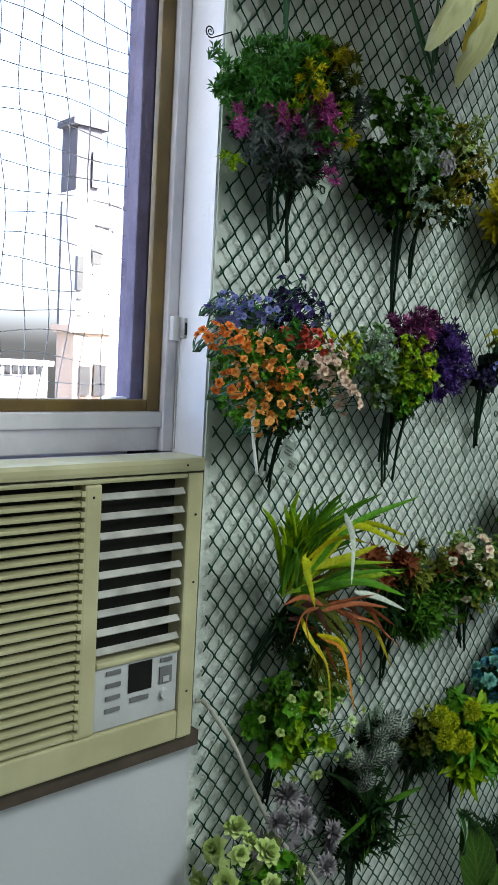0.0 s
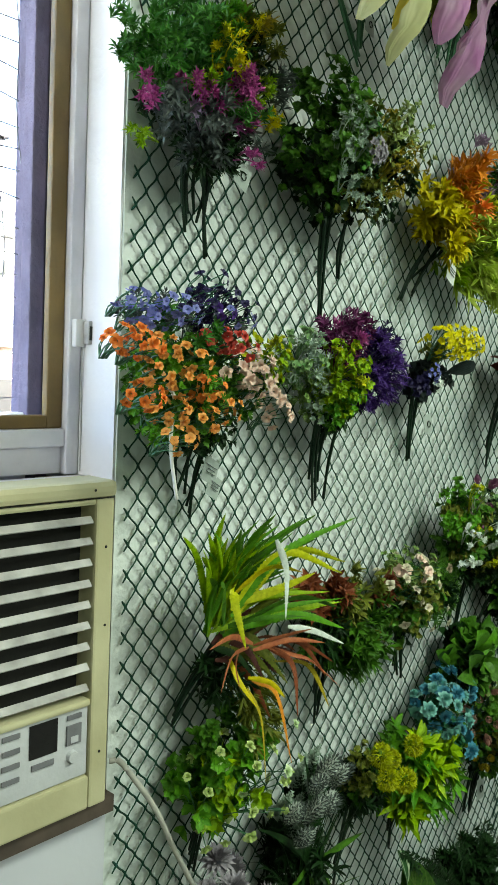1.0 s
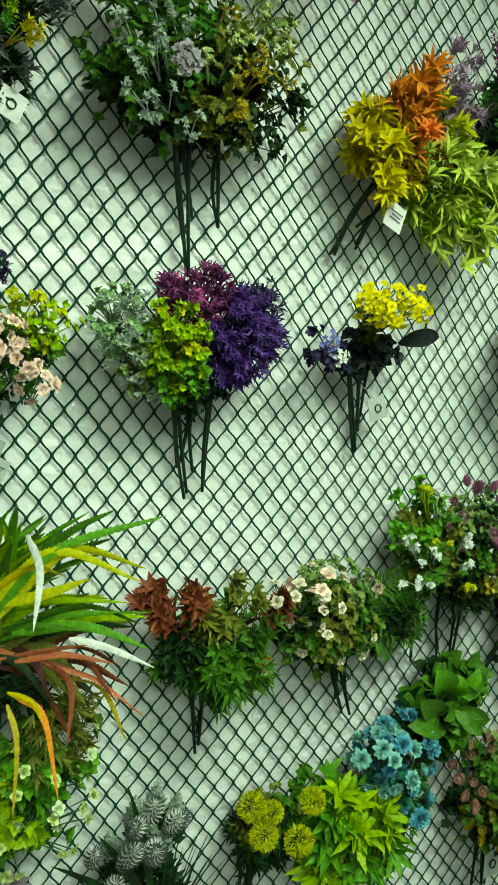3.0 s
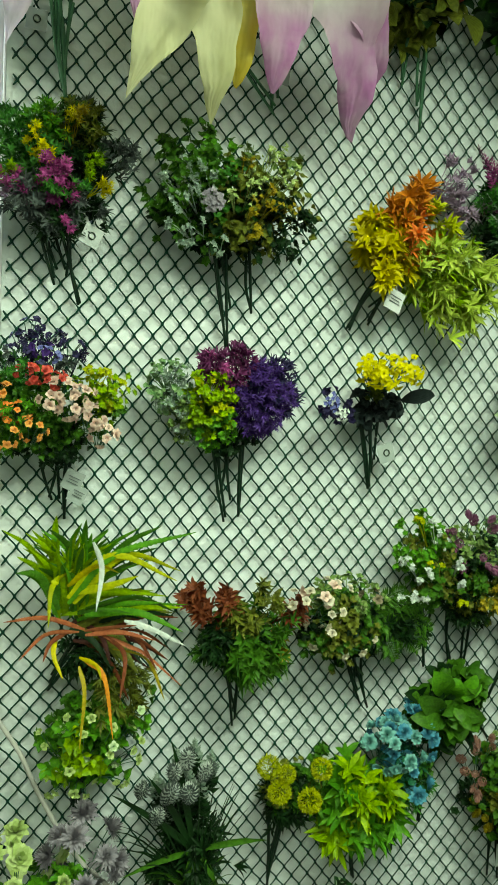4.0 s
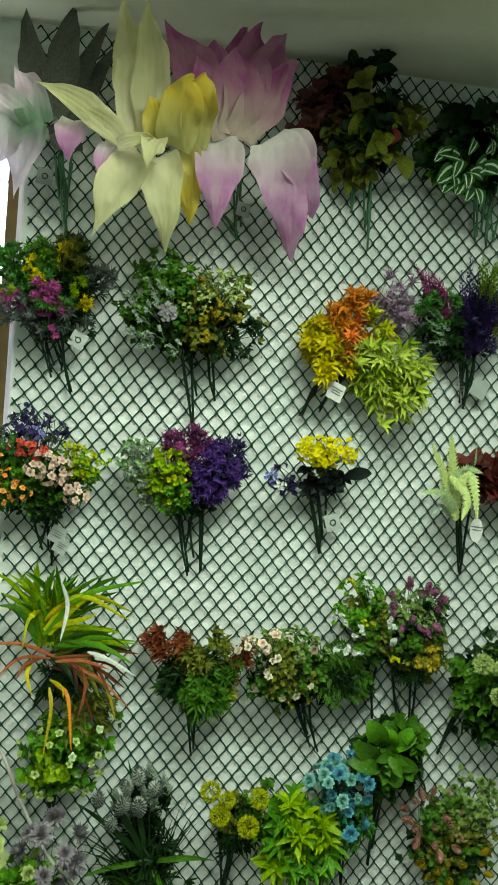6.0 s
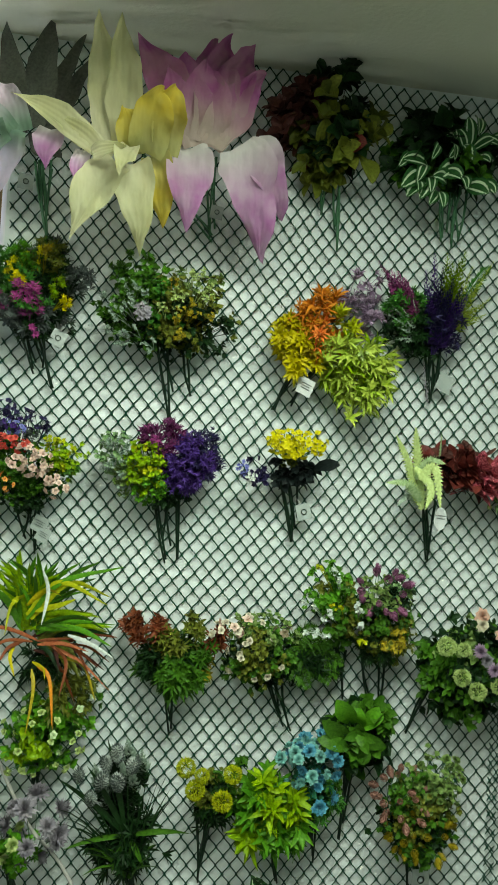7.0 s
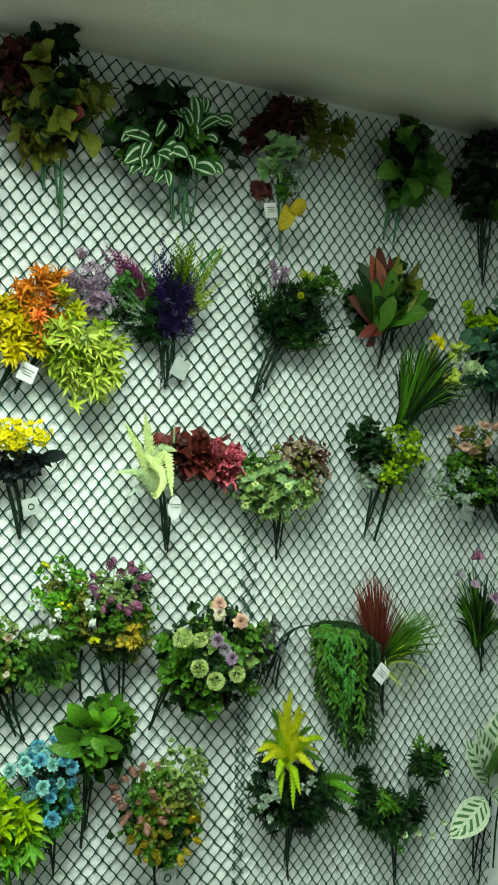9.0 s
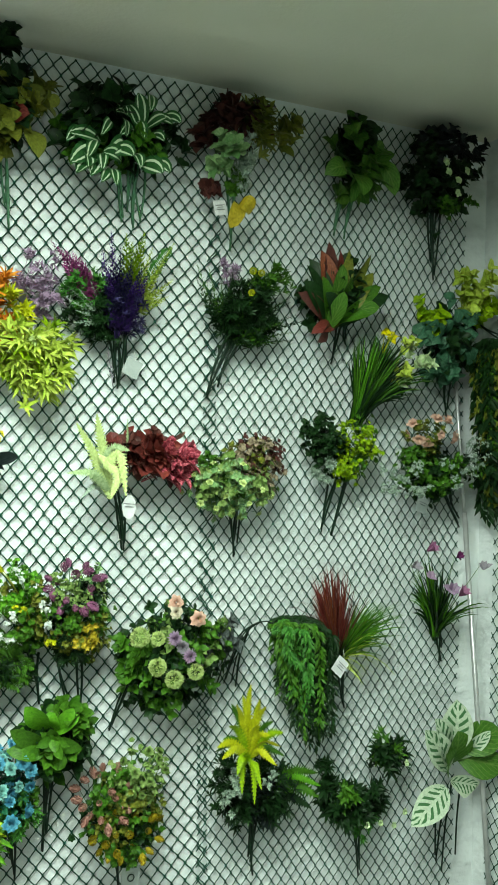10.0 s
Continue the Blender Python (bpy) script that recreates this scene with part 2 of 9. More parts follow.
LEAF = {
    "green": foliage("green_leaf", (0.035, 0.115, 0.007), (0.085, 0.22, 0.016)),
    "bright": foliage("bright_green_leaf", (0.06, 0.22, 0.009), (0.14, 0.36, 0.018)),
    # Near-black green: dark leaves, and the shade inside bunches put into backing clumps.
    "dark": foliage("dark_leaf_and_shade", (0.006, 0.024, 0.005), (0.017, 0.055, 0.012)),
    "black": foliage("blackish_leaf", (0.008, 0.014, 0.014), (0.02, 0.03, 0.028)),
    "teal": foliage("blue_green_leaf", (0.015, 0.12, 0.055), (0.05, 0.24, 0.12)),
    "bottle": foliage("bottle_green_leaf", (0.022, 0.085, 0.042), (0.06, 0.17, 0.09), c=(0.15, 0.3, 0.18), pattern="veins"),
    "pale": foliage("pale_green_leaf", (0.13, 0.29, 0.09), (0.38, 0.52, 0.26)),
    "silver": foliage("silver_green_leaf", (0.22, 0.32, 0.24), (0.5, 0.58, 0.48)),
    "fern": foliage("mid_green_fern", (0.03, 0.14, 0.016), (0.1, 0.3, 0.04)),
    "celery": foliage("celery_petal", (0.42, 0.56, 0.16), (0.62, 0.72, 0.34)),
    "frond": foliage("whitish_green_frond", (0.26, 0.42, 0.15), (0.56, 0.66, 0.42)),
    "sage": foliage("sage_leaf", (0.13, 0.24, 0.05), (0.3, 0.4, 0.13)),
    "dusty": foliage("dusty_tan_leaf", (0.24, 0.2, 0.12), (0.42, 0.34, 0.24)),
    "chartreuse": foliage("chartreuse_petal", (0.36, 0.42, 0.006), (0.6, 0.62, 0.02)),
    "lime": foliage("lime_leaf", (0.16, 0.31, 0.004), (0.38, 0.56, 0.008)),
    "limepale": foliage("pale_lime_leaf", (0.36, 0.5, 0.045), (0.62, 0.72, 0.14)),
    "olive": foliage("olive_leaf", (0.1, 0.13, 0.015), (0.22, 0.24, 0.03)),
    "mustard": foliage("mustard_leaf", (0.3, 0.24, 0.01), (0.5, 0.4, 0.03)),
    "yellow": foliage("yellow_petal", (0.62, 0.55, 0.004), (0.75, 0.68, 0.008)),
    "yellowleaf": foliage("yellow_leaf", (0.5, 0.44, 0.006), (0.66, 0.55, 0.01)),
    "orange": foliage("orange_leaf", (0.62, 0.2, 0.015), (0.7, 0.3, 0.03)),
    "coral": foliage("orange_petal", (0.85, 0.2, 0.03), (0.9, 0.36, 0.08)),
    "orangelight": foliage("light_orange_petal", (0.85, 0.34, 0.06), (0.9, 0.48, 0.16)),
    "red": foliage("red_petal", (0.6, 0.06, 0.05), (0.72, 0.14, 0.1)),
    "rust": foliage("rust_leaf", (0.15, 0.035, 0.015), (0.28, 0.085, 0.03)),
    "salmon": foliage("salmon_frond", (0.34, 0.08, 0.035), (0.48, 0.18, 0.07)),
    "maroon": foliage("maroon_leaf", (0.06, 0.02, 0.016), (0.12, 0.04, 0.03)),
    "wine": foliage("wine_leaf", (0.11, 0.02, 0.015), (0.2, 0.04, 0.03), c=(0.36, 0.1, 0.08), pattern="veins"),
    "fittonia": foliage("pink_veined_leaf", (0.22, 0.02, 0.04), (0.3, 0.03, 0.06), c=(0.7, 0.2, 0.24), pattern="blotch"),
    "blush": foliage("blush_petal", (0.82, 0.56, 0.46), (0.88, 0.74, 0.64)),
    "cream": foliage("cream_petal", (0.66, 0.6, 0.44), (0.74, 0.7, 0.58)),
    "peach": foliage("peach_petal", (0.66, 0.4, 0.3), (0.76, 0.54, 0.42)),
    "white": foliage("white_petal", (0.6, 0.68, 0.62), (0.76, 0.8, 0.74)),
    "greenwhite": foliage("green_white_petal", (0.45, 0.62, 0.3), (0.68, 0.78, 0.5)),
    "magenta": foliage("magenta_petal", (0.3, 0.035, 0.19), (0.52, 0.11, 0.36)),
    "plum": foliage("plum_petal", (0.1, 0.015, 0.075), (0.18, 0.035, 0.13)),
    "violet": foliage("violet_petal", (0.045, 0.017, 0.14), (0.11, 0.05, 0.3)),
    "indigo": foliage("indigo_petal", (0.015, 0.012, 0.05), (0.04, 0.035, 0.11)),
    "blue": foliage("blue_petal", (0.11, 0.13, 0.42), (0.3, 0.32, 0.64)),
    "sky": foliage("sky_blue_petal", (0.06, 0.28, 0.42), (0.2, 0.52, 0.6)),
    "aqua": foliage("aqua_petal", (0.2, 0.5, 0.46), (0.32, 0.62, 0.55)),
    "mauve": foliage("mauve_petal", (0.32, 0.22, 0.34), (0.48, 0.36, 0.48)),
    "dusk": foliage("dusky_mauve_petal", (0.27, 0.25, 0.29), (0.42, 0.39, 0.43)),
    "berry": foliage("pink_berry", (0.4, 0.19, 0.15), (0.56, 0.34, 0.27)),
    "grape": foliage("grape_berry", (0.24, 0.08, 0.17), (0.4, 0.17, 0.3)),
    "smoke": foliage("smoky_leaf", (0.07, 0.09, 0.085), (0.15, 0.18, 0.16)),
    "striped": foliage("striped_leaf", (0.02, 0.09, 0.025), (0.04, 0.14, 0.03), c=(0.5, 0.62, 0.42), pattern="bands"),
    "calathea": foliage("calathea_leaf", (0.5, 0.62, 0.45), (0.58, 0.7, 0.5), c=(0.06, 0.16, 0.06), pattern="chevrons"),
    "croton": foliage("croton_leaf", (0.035, 0.12, 0.012), (0.09, 0.21, 0.022), c=(0.2, 0.3, 0.07), pattern="veins"),
    "lily": foliage("cream_silk_petal", (0.72, 0.7, 0.45), (0.78, 0.77, 0.56), 0.6, (0.62, 0.62, 0.32), "tip", 0.35),
    "lilyyellow": foliage("yellow_silk_petal", (0.5, 0.5, 0.2), (0.56, 0.54, 0.22), 0.6, (0.75, 0.58, 0.06), "tip", 0.35),
    "lilypink": foliage("pink_silk_petal", (0.74, 0.7, 0.68), (0.78, 0.74, 0.72), 0.6, (0.5, 0.2, 0.46), "tip", 0.35),
    # Upper pink petals; the shade near the ceiling is put into this darker tone.
    "lilyrose_shaded": foliage("shaded_rose_petal", (0.5, 0.41, 0.34), (0.56, 0.44, 0.4), 0.6, (0.4, 0.1, 0.3), "tip", 0.22),
    "lilygreen": foliage("green_silk_petal", (0.22, 0.36, 0.25), (0.28, 0.42, 0.3), 0.6, (0.76, 0.62, 0.74), "tip", 0.35),
    "slate": foliage("slate_green_leaf", (0.09, 0.1, 0.085), (0.14, 0.15, 0.12), 0.55),
}


# ---- builders ----
def part(name, bm, material, parent=None, label=""):
    me = bpy.data.meshes.new(name)
    bm.to_mesh(me)
    bm.free()
    me.materials.append(material)
    ob = new(name, me)
    ob.parent = parent
    return tagged(ob, label)


def box(x0, x1, y0, y1, z0, z1, bevel=0.0):
    bm = bmesh.new()
    bmesh.ops.create_cube(bm, size=1, matrix=Matrix.Translation(((x0 + x1) / 2, (y0 + y1) / 2, (z0 + z1) / 2)) @ Matrix.Diagonal((x1 - x0, y1 - y0, z1 - z0, 1)))
    if bevel:
        bmesh.ops.bevel(bm, geom=bm.edges[:], offset=bevel, segments=2, profile=0.6, affect="EDGES")
    return bm


def joined(*parts):
    out = bmesh.new()
    for bm in parts:
        me = bpy.data.meshes.new("joint")
        bm.to_mesh(me)
        bm.free()
        out.from_mesh(me)
        bpy.data.meshes.remove(me)
    return out


def thing(name, label, category, at, group="", kind=""):
    ob = new(name)
    ob.location = at
    ob.empty_display_size = 0.02
    return tagged(ob, label, category, group, kind)


PROFILE = {
    "oval": lambda t: math.sin(math.pi * min(1, t * 0.97 + 0.03)) ** 0.75,
    "round": lambda t: math.sqrt(max(0, 1 - (2 * t - 1) ** 2)) * 0.98 + 0.02,
    "lance": lambda t: math.sin(math.pi * t ** 0.75) ** 0.9 + 0.03,
    "petal": lambda t: math.sin(math.pi * min(1, 0.06 + 0.94 * t) ** 1.25) ** 0.7,
    "heart": lambda t: (1 - t) ** 0.55 * min(1, t * 5 + 0.45),
    "grass": lambda t: (1 - t) ** 0.55 * 0.9 + 0.04,
    "lily": lambda t: (0.42 + 0.58 * math.sin(math.pi * min(1, 0.15 + t * 0.8) ** 1.1)) * (1 - t ** 2.6) ** 0.9 + 0.01,
}


class Leaves:
    """Collects leaves, petals and tubes of one part; each leaf is a folded strip along a bent spine, with UV along and across."""

    def __init__(self):
        self.v, self.f, self.uv = [], [], []

    def leaf(self, p0, p1, p2, width, side, profile="oval", segs=4, fold=0.22, wave=0.0, cols=1):
        p0, p1, p2 = Vector(p0), Vector(p1), Vector(p2)
        shape, base = PROFILE[profile], len(self.v)
        side = Vector(side)
        for i in range(segs + 1):
            t = i / segs
            p = p0 * (1 - t) ** 2 + p1 * 2 * t * (1 - t) + p2 * t * t
            tan = ((p1 - p0) * (1 - t) + (p2 - p1) * t).normalized()
            s = (side - tan * side.dot(tan)).normalized()
            n = tan.cross(s)
            w = width * 0.5 * shape(t)
            a = wave * width * math.sin(t * 9 + base)
            m = 2 * cols + 1
            for c in range(m):
                k = c / cols - 1
                q = p + s * (k * w) + n * (abs(k) * (w * fold * 2 + a * k))
                if cols > 1:
                    q += n * (noise.noise(q * 26) * width * 0.11 + noise.noise(q * 75) * width * 0.035) + s * (noise.noise(q * 21 + Vector((7, 3, 1))) * w * 0.22)
                self.v.append(q)
                self.uv.append((t, 0.5 + 0.5 * k))
            if i:
                b = base + m * i
                self.f += [(b - m + c, b - m + c + 1, b + c + 1, b + c) for c in range(m - 1)]

    def tube(self, points, r0, r1, sides=5):
        points = [Vector(p) for p in points]
        base, n = len(self.v), len(points)
        for i, p in enumerate(points):
            tan = (points[min(n - 1, i + 1)] - points[max(0, i - 1)]).normalized()
            a = tan.orthogonal().normalized()
            b = tan.cross(a)
            r = r0 + (r1 - r0) * i / max(1, n - 1)
            for k in range(sides):
                q = 2 * math.pi * k / sides
                self.v.append(p + (a * math.cos(q) + b * math.sin(q)) * r)
                self.uv.append((i / n, k / sides))
            if i:
                for k in range(sides):
                    x, y = base + (i - 1) * sides + k, base + (i - 1) * sides + (k + 1) % sides
                    self.f.append((x, y, y + sides, x + sides))
        self.f += [tuple(base + k for k in range(sides))[::-1], tuple(base + (n - 1) * sides + k for k in range(sides))]

    def mesh(self, name, material, origin=(0, 0, 0)):
        me = bpy.data.meshes.new(name)
        o = Vector(origin)
        me.from_pydata([v - o for v in self.v], [], self.f)
        uv = me.uv_layers.new(name="UVMap").data
        flat = np.array([self.uv[k] for f in self.f for k in f], np.float32).ravel()
        uv.foreach_set("uv", flat)
        me.polygons.foreach_set("use_smooth", np.ones(len(me.polygons), bool))
        me.materials.append(material)
        return me

    def part(self, name, material, parent=None, label=""):
        ob = new(name, self.mesh(name, material, parent.location if parent else (0, 0, 0)))
        ob.parent = parent
        return tagged(ob, label)


def curve(points, n=10):
    """A smooth line through the points."""
    pts = [Vector(p) for p in points]
    pts = [pts[0] * 2 - pts[1]] + pts + [pts[-1] * 2 - pts[-2]]
    out = []
    for i in range(1, len(pts) - 2):
        a, b, c, d = pts[i - 1:i + 3]
        for k in range(n):
            t = k / n
            out.append(0.5 * (2 * b + (c - a) * t + (2 * a - 5 * b + 4 * c - d) * t * t + (3 * b - a - 3 * c + d) * t ** 3))
    return out + [pts[-2]]


rng = random.Random(7)
BACK = 1.036  # plants keep in front of the wall


def scatter(x, y, z, rx, ry, rz, inner=0.55):
    """A point in the room-side shell of an ellipsoid, and the way out of it."""
    while True:
        u = Vector((rng.uniform(-1, 1), rng.uniform(-1, 0.55), rng.uniform(-1, 1)))
        if 0.1 < u.length < 1:
            break
    u.normalize()
    r = (inner + (1 - inner) * rng.random() ** 0.6) * (1.0 if rng.random() < 0.8 else rng.uniform(1.0, 1.22))
    p = Vector((x + u.x * rx * r, min(BACK, y + u.y * ry * r), z + u.z * rz * r))
    return p, Vector((u.x / rx, u.y / ry, u.z / rz)).normalized()


def whorl(L, p, d, k, length, width, profile, spread=0.9, segs=3, droop=0.15, fold=0.22):
    """k leaves round the way d at p."""
    a = d.orthogonal().normalized()
    b = d.cross(a)
    turn = rng.random() * 6.28
    for j in range(k):
        q = turn + 6.283 * j / k + rng.uniform(-0.35, 0.35)
        o = a * math.cos(q) + b * math.sin(q)
        s = spread * rng.uniform(0.7, 1.25)
        way = (d + o * s).normalized()
        ln = length * rng.uniform(0.7, 1.2)
        mid = p + way * ln * 0.55 + d * ln * 0.12
        tip = p + way * ln - Vector((0, 0, 1)) * ln * droop + o * ln * 0.1
        for v in (mid, tip):
            v.y = min(v.y, BACK)
        L.leaf(p, mid, tip, width * rng.uniform(0.8, 1.15), d.cross(o), profile, segs, fold)


# leaf habits: leaves to a whorl, length, width, outline, spread, whorls per square decimetre
HABIT = {
    "oval": (6, 0.0145, 0.0105, "round", 1.2, 74),
    "tiny": (6, 0.009, 0.005, "round", 1.2, 230),
    "fine": (7, 0.017, 0.0042, "lance", 0.8, 170),
    "lance": (6, 0.04, 0.0085, "lance", 0.8, 55),
    "star": (6, 0.042, 0.013, "lance", 1.1, 48),
    "big": (4, 0.055, 0.036, "oval", 1.0, 16),
    "heart": (3, 0.05, 0.046, "heart", 1.1, 17),
}


NECKS = {}


def clump(b, habit, mat, x, z, rx, rz, y=0.955, s=1.0, dense=1.0, ball=False, name="leaf_spray"):
    """Leafy sprigs that rise from the neck of the bunch into an ellipse, some of them past its rim, with gaps between them; ball: a clipped, rounded head."""
    k, ln, w, prof, spread, per = HABIT[habit]
    L = Leaves()
    ry = min(0.085, 0.75 * (rx + rz) / 2 + 0.012)
    n = max(3, int(per * dense * (rx * rz * math.pi) * 100 / s ** 1.5))
    neck = NECKS.get(b.name, Vector((x, 0.985, z - rz * 1.5)))
    centre = Vector((x, min(BACK, y + 0.35 * ry), z - rz * 0.25))
    root = centre + (neck - centre) * (0.55 if (neck - centre).length < 3.2 * max(rx, rz) else 0.3)
    m, sprigs = max(3, min(17, n // 7)), []
    if ball:
        root, m = centre, max(8, n // 3)
    for i in range(m):
        tip, d = scatter(x, y, z, rx, ry, rz, 0.8 if ball else 0.62)
        way = (tip - root).normalized()
        sprigs.append((tip, way, min((tip - root).length, max(rx, rz) * (0.3 if ball else rng.uniform(0.5, 0.95)))))
        L.tube([root, root + (tip - root) * 0.55 + Vector((0, 0.004, 0.004)), tip], 0.0013, 0.0007, 3)
    for i in range(n):
        tip, way, reach = sprigs[i % m]
        u = rng.random() ** 1.25
        g = min(rx, rz) * (0.05 if ball else 0.1 + 0.2 * u)
        p = tip - way * reach * u + Vector((rng.gauss(0, g), rng.gauss(0, g * 0.8), rng.gauss(0, g)))
        p.y = min(p.y, BACK - 0.004)
        d = (way * 0.8 + Vector((rng.gauss(0, 0.42), -0.42 + rng.gauss(0, 0.34), 0.1 + rng.gauss(0, 0.42)))).normalized()
        whorl(L, p - d * ln * s * 0.4, d, k, ln * s, w * s, prof, spread, {"big": 5, "heart": 5, "oval": 3, "lance": 3, "star": 3}.get(habit, 2))
    return L.part(name, LEAF[mat], b)


PROTO = {}


def proto(kind, mat, variant=0):
    """One flower head of unit size that looks along -y; its copies share the mesh."""
    if (kind, mat, variant) in PROTO:
        return PROTO[kind, mat, variant]
    L, out = Leaves(), Vector((0, -1, 0))

    def ring(k, r, lift, width, profile, turn=0.0, base=0.05, curl=0.0, y0=0.0, segs=4, loose=0.7):
        for j in range(k):
            q = turn + 6.283 * j / k + rng.uniform(-0.16, 0.16)
            o = Vector((math.cos(q), 0, math.sin(q)))
            p0 = o * base + out * y0
            p2 = o * r * rng.uniform(0.82, 1.1) + out * (lift * rng.uniform(1 - loose, 1 + loose) + y0)
            L.leaf(p0, (p0 + p2) / 2 + out * curl, p2, width, out.cross(o), profile, segs, 0.12)

    if kind == "bloom":
        ring(5, 0.52, 0.12, 0.42, "round", curl=0.1)
        ring(6, 0.11, 0.2, 0.1, "oval", base=0.02)
    elif kind == "double":
        ring(5, 0.54, 0.1, 0.44, "round", curl=0.12)
        ring(5, 0.36, 0.24, 0.3, "round", 0.6, curl=0.06)
        ring(4, 0.18, 0.3, 0.22, "petal", 0.2)
    elif kind == "rosette":
        for i, (k, r, lift) in enumerate(((10, 0.52, 0.06), (9, 0.45, 0.2), (8, 0.35, 0.32), (6, 0.23, 0.4), (4, 0.11, 0.44))):
            ring(k, r, lift, 0.27 - 0.03 * i, "round", i * 0.4, curl=0.06, loose=0.15)
    elif kind == "mum":
        for i, (k, r, lift) in enumerate(((17, 0.54, -0.02), (16, 0.5, 0.12), (14, 0.43, 0.24), (12, 0.33, 0.34), (9, 0.2, 0.4), (5, 0.09, 0.42))):
            ring(k, r, lift, 0.12, "oval", i * 0.3, curl=0.05, loose=0.3, segs=3)
    elif kind == "ruffle":
        for i, (k, r, lift) in enumerate(((7, 0.52, 0.0), (7, 0.45, 0.14), (7, 0.35, 0.26), (6, 0.24, 0.34), (4, 0.12, 0.38))):
            ring(k, r, lift, 0.32 - 0.03 * i, "round", i * 0.5, curl=0.1, loose=0.35)
    elif kind == "pom":
        for i in range(330):
            h = 1 - 1.45 * (i + 0.5) / 330
            g = math.sqrt(max(0.0, 1 - h * h))
            u = Vector((g * math.cos(i * 2.4), -h, g * math.sin(i * 2.4)))
            a = u.orthogonal().normalized()
            k = rng.random() * 6.28
            w = a * math.cos(k) + u.cross(a) * math.sin(k)
            r = rng.uniform(0.4, 0.47)
            L.leaf(u * (r - 0.12) - w * 0.03, u * (r + 0.02), u * (r + rng.uniform(0.04, 0.12)) + w * rng.uniform(0.02, 0.07), 0.07, u.cross(w), "lance", 2, 0.3)
    elif kind == "bud":
        for i in range(34):
            h = i / 34
            q = i * 2.4
            rad = 0.4 * math.sin(math.pi * (0.12 + 0.8 * h))
            o = Vector((math.cos(q), 0, math.sin(q)))
            p0 = o * rad * 0.6 + out * (h * 0.75 - 0.2)
            p2 = o * rad * 0.92 + out * (h * 0.95 + 0.06)
            L.leaf(p0, o * rad * 1.15 + out * (h * 0.95 - 0.04), p2, 0.24, out.cross(o), "oval", 2, 0.25)
    elif kind == "calla":
        for j in range(7):
            q = 6.283 * j / 7
            o = Vector((math.cos(q), 0, math.sin(q)))
            L.leaf(out * -0.35 + o * 0.04, out * 0.1 + o * 0.12, out * 0.35 + o * (0.42 if j else 0.7), 0.42, out.cross(o), "petal", 3, 0.1)
    elif kind == "cone":
        for i in range(90):
            h = i / 90
            q = i * 2.4
            o = Vector((math.cos(q), 0, math.sin(q)))
            rad = 0.3 * math.sin(math.pi * (0.15 + 0.75 * h))
            p0 = out * (h - 0.4) + o * 0.05
            L.leaf(p0, p0 + o * rad * 0.6, out * (h - 0.22) + o * rad, 0.05, out.cross(o), "lance", 2, 0.2)
    PROTO[kind, mat, variant] = L.mesh(kind, LEAF[mat])
    return PROTO[kind, mat, variant]


def head(b, kind, mat, p, d, size, name="blossom"):
    ob = new(name, proto(kind, mat, rng.randrange(3)))
    ob.parent = b
    turn = Vector((0, -1, 0)).rotation_difference(d).to_matrix().to_4x4() @ Matrix.Rotation(rng.random() * 6.28, 4, "Y")
    ob.matrix_basis = Matrix.Translation(p - b.location) @ turn @ Matrix.Diagonal((size, size, size, 1))
    return ob


def blooms(b, kind, mat, x, z, rx, rz, n, size, y=0.94, name="blossom"):
    """n flower heads over a clump, kept apart from one another."""
    ry, placed = min(0.1, 0.8 * (rx + rz) / 2 + 0.016), []
    for i in range(n):
        best = max((scatter(x, y, z, rx, ry, rz, 0.88) for k in range(4)), key=lambda q: min([(q[0] - o).length for o in placed] + [0.2]) - 0.15 * max(0, q[0].y - y))
        placed.append(best[0])
        d = (best[1] + Vector((rng.gauss(0, 0.3), -0.6, 0.1 + rng.gauss(0, 0.3)))).normalized()
        head(b, kind, mat, best[0], d, size * rng.uniform(0.8, 1.15), name)
        foot = Vector((x + (best[0].x - x) * 0.3, min(BACK, y + 0.045), z - rz * 0.8 - 0.012))
        L = Leaves()
        L.tube(curve([foot, (foot + best[0]) / 2 + Vector((0, 0.006, 0.004)), best[0]], 3), 0.0011, 0.0008, 4)
        L.part("stalk", STEM_PALE, b)


def cluster(b, kind, mat, x, z, r, n, size, y=0.9, name="umbel"):
    """A tight umbel of small flowers, one part."""
    L, src = Leaves(), []
    for i in range(int(n * 1.7)):
        g, k = math.sqrt((i + 0.5) / (n * 1.7)), i * 2.4
        u = Vector((g * math.cos(k) + rng.gauss(0, 0.12), -0.75 * math.sqrt(1.02 - g * g) + rng.gauss(0, 0.1), g * math.sin(k) + rng.gauss(0, 0.12)))
        p, d = Vector((x, y, z)) + u * r, (u + Vector((0, -0.9, 0))).normalized()
        whorl(L, p, d, 5, size, size * 0.85, "round", 1.6, 2, 0.0)
    return L.part(name, LEAF[mat], b)


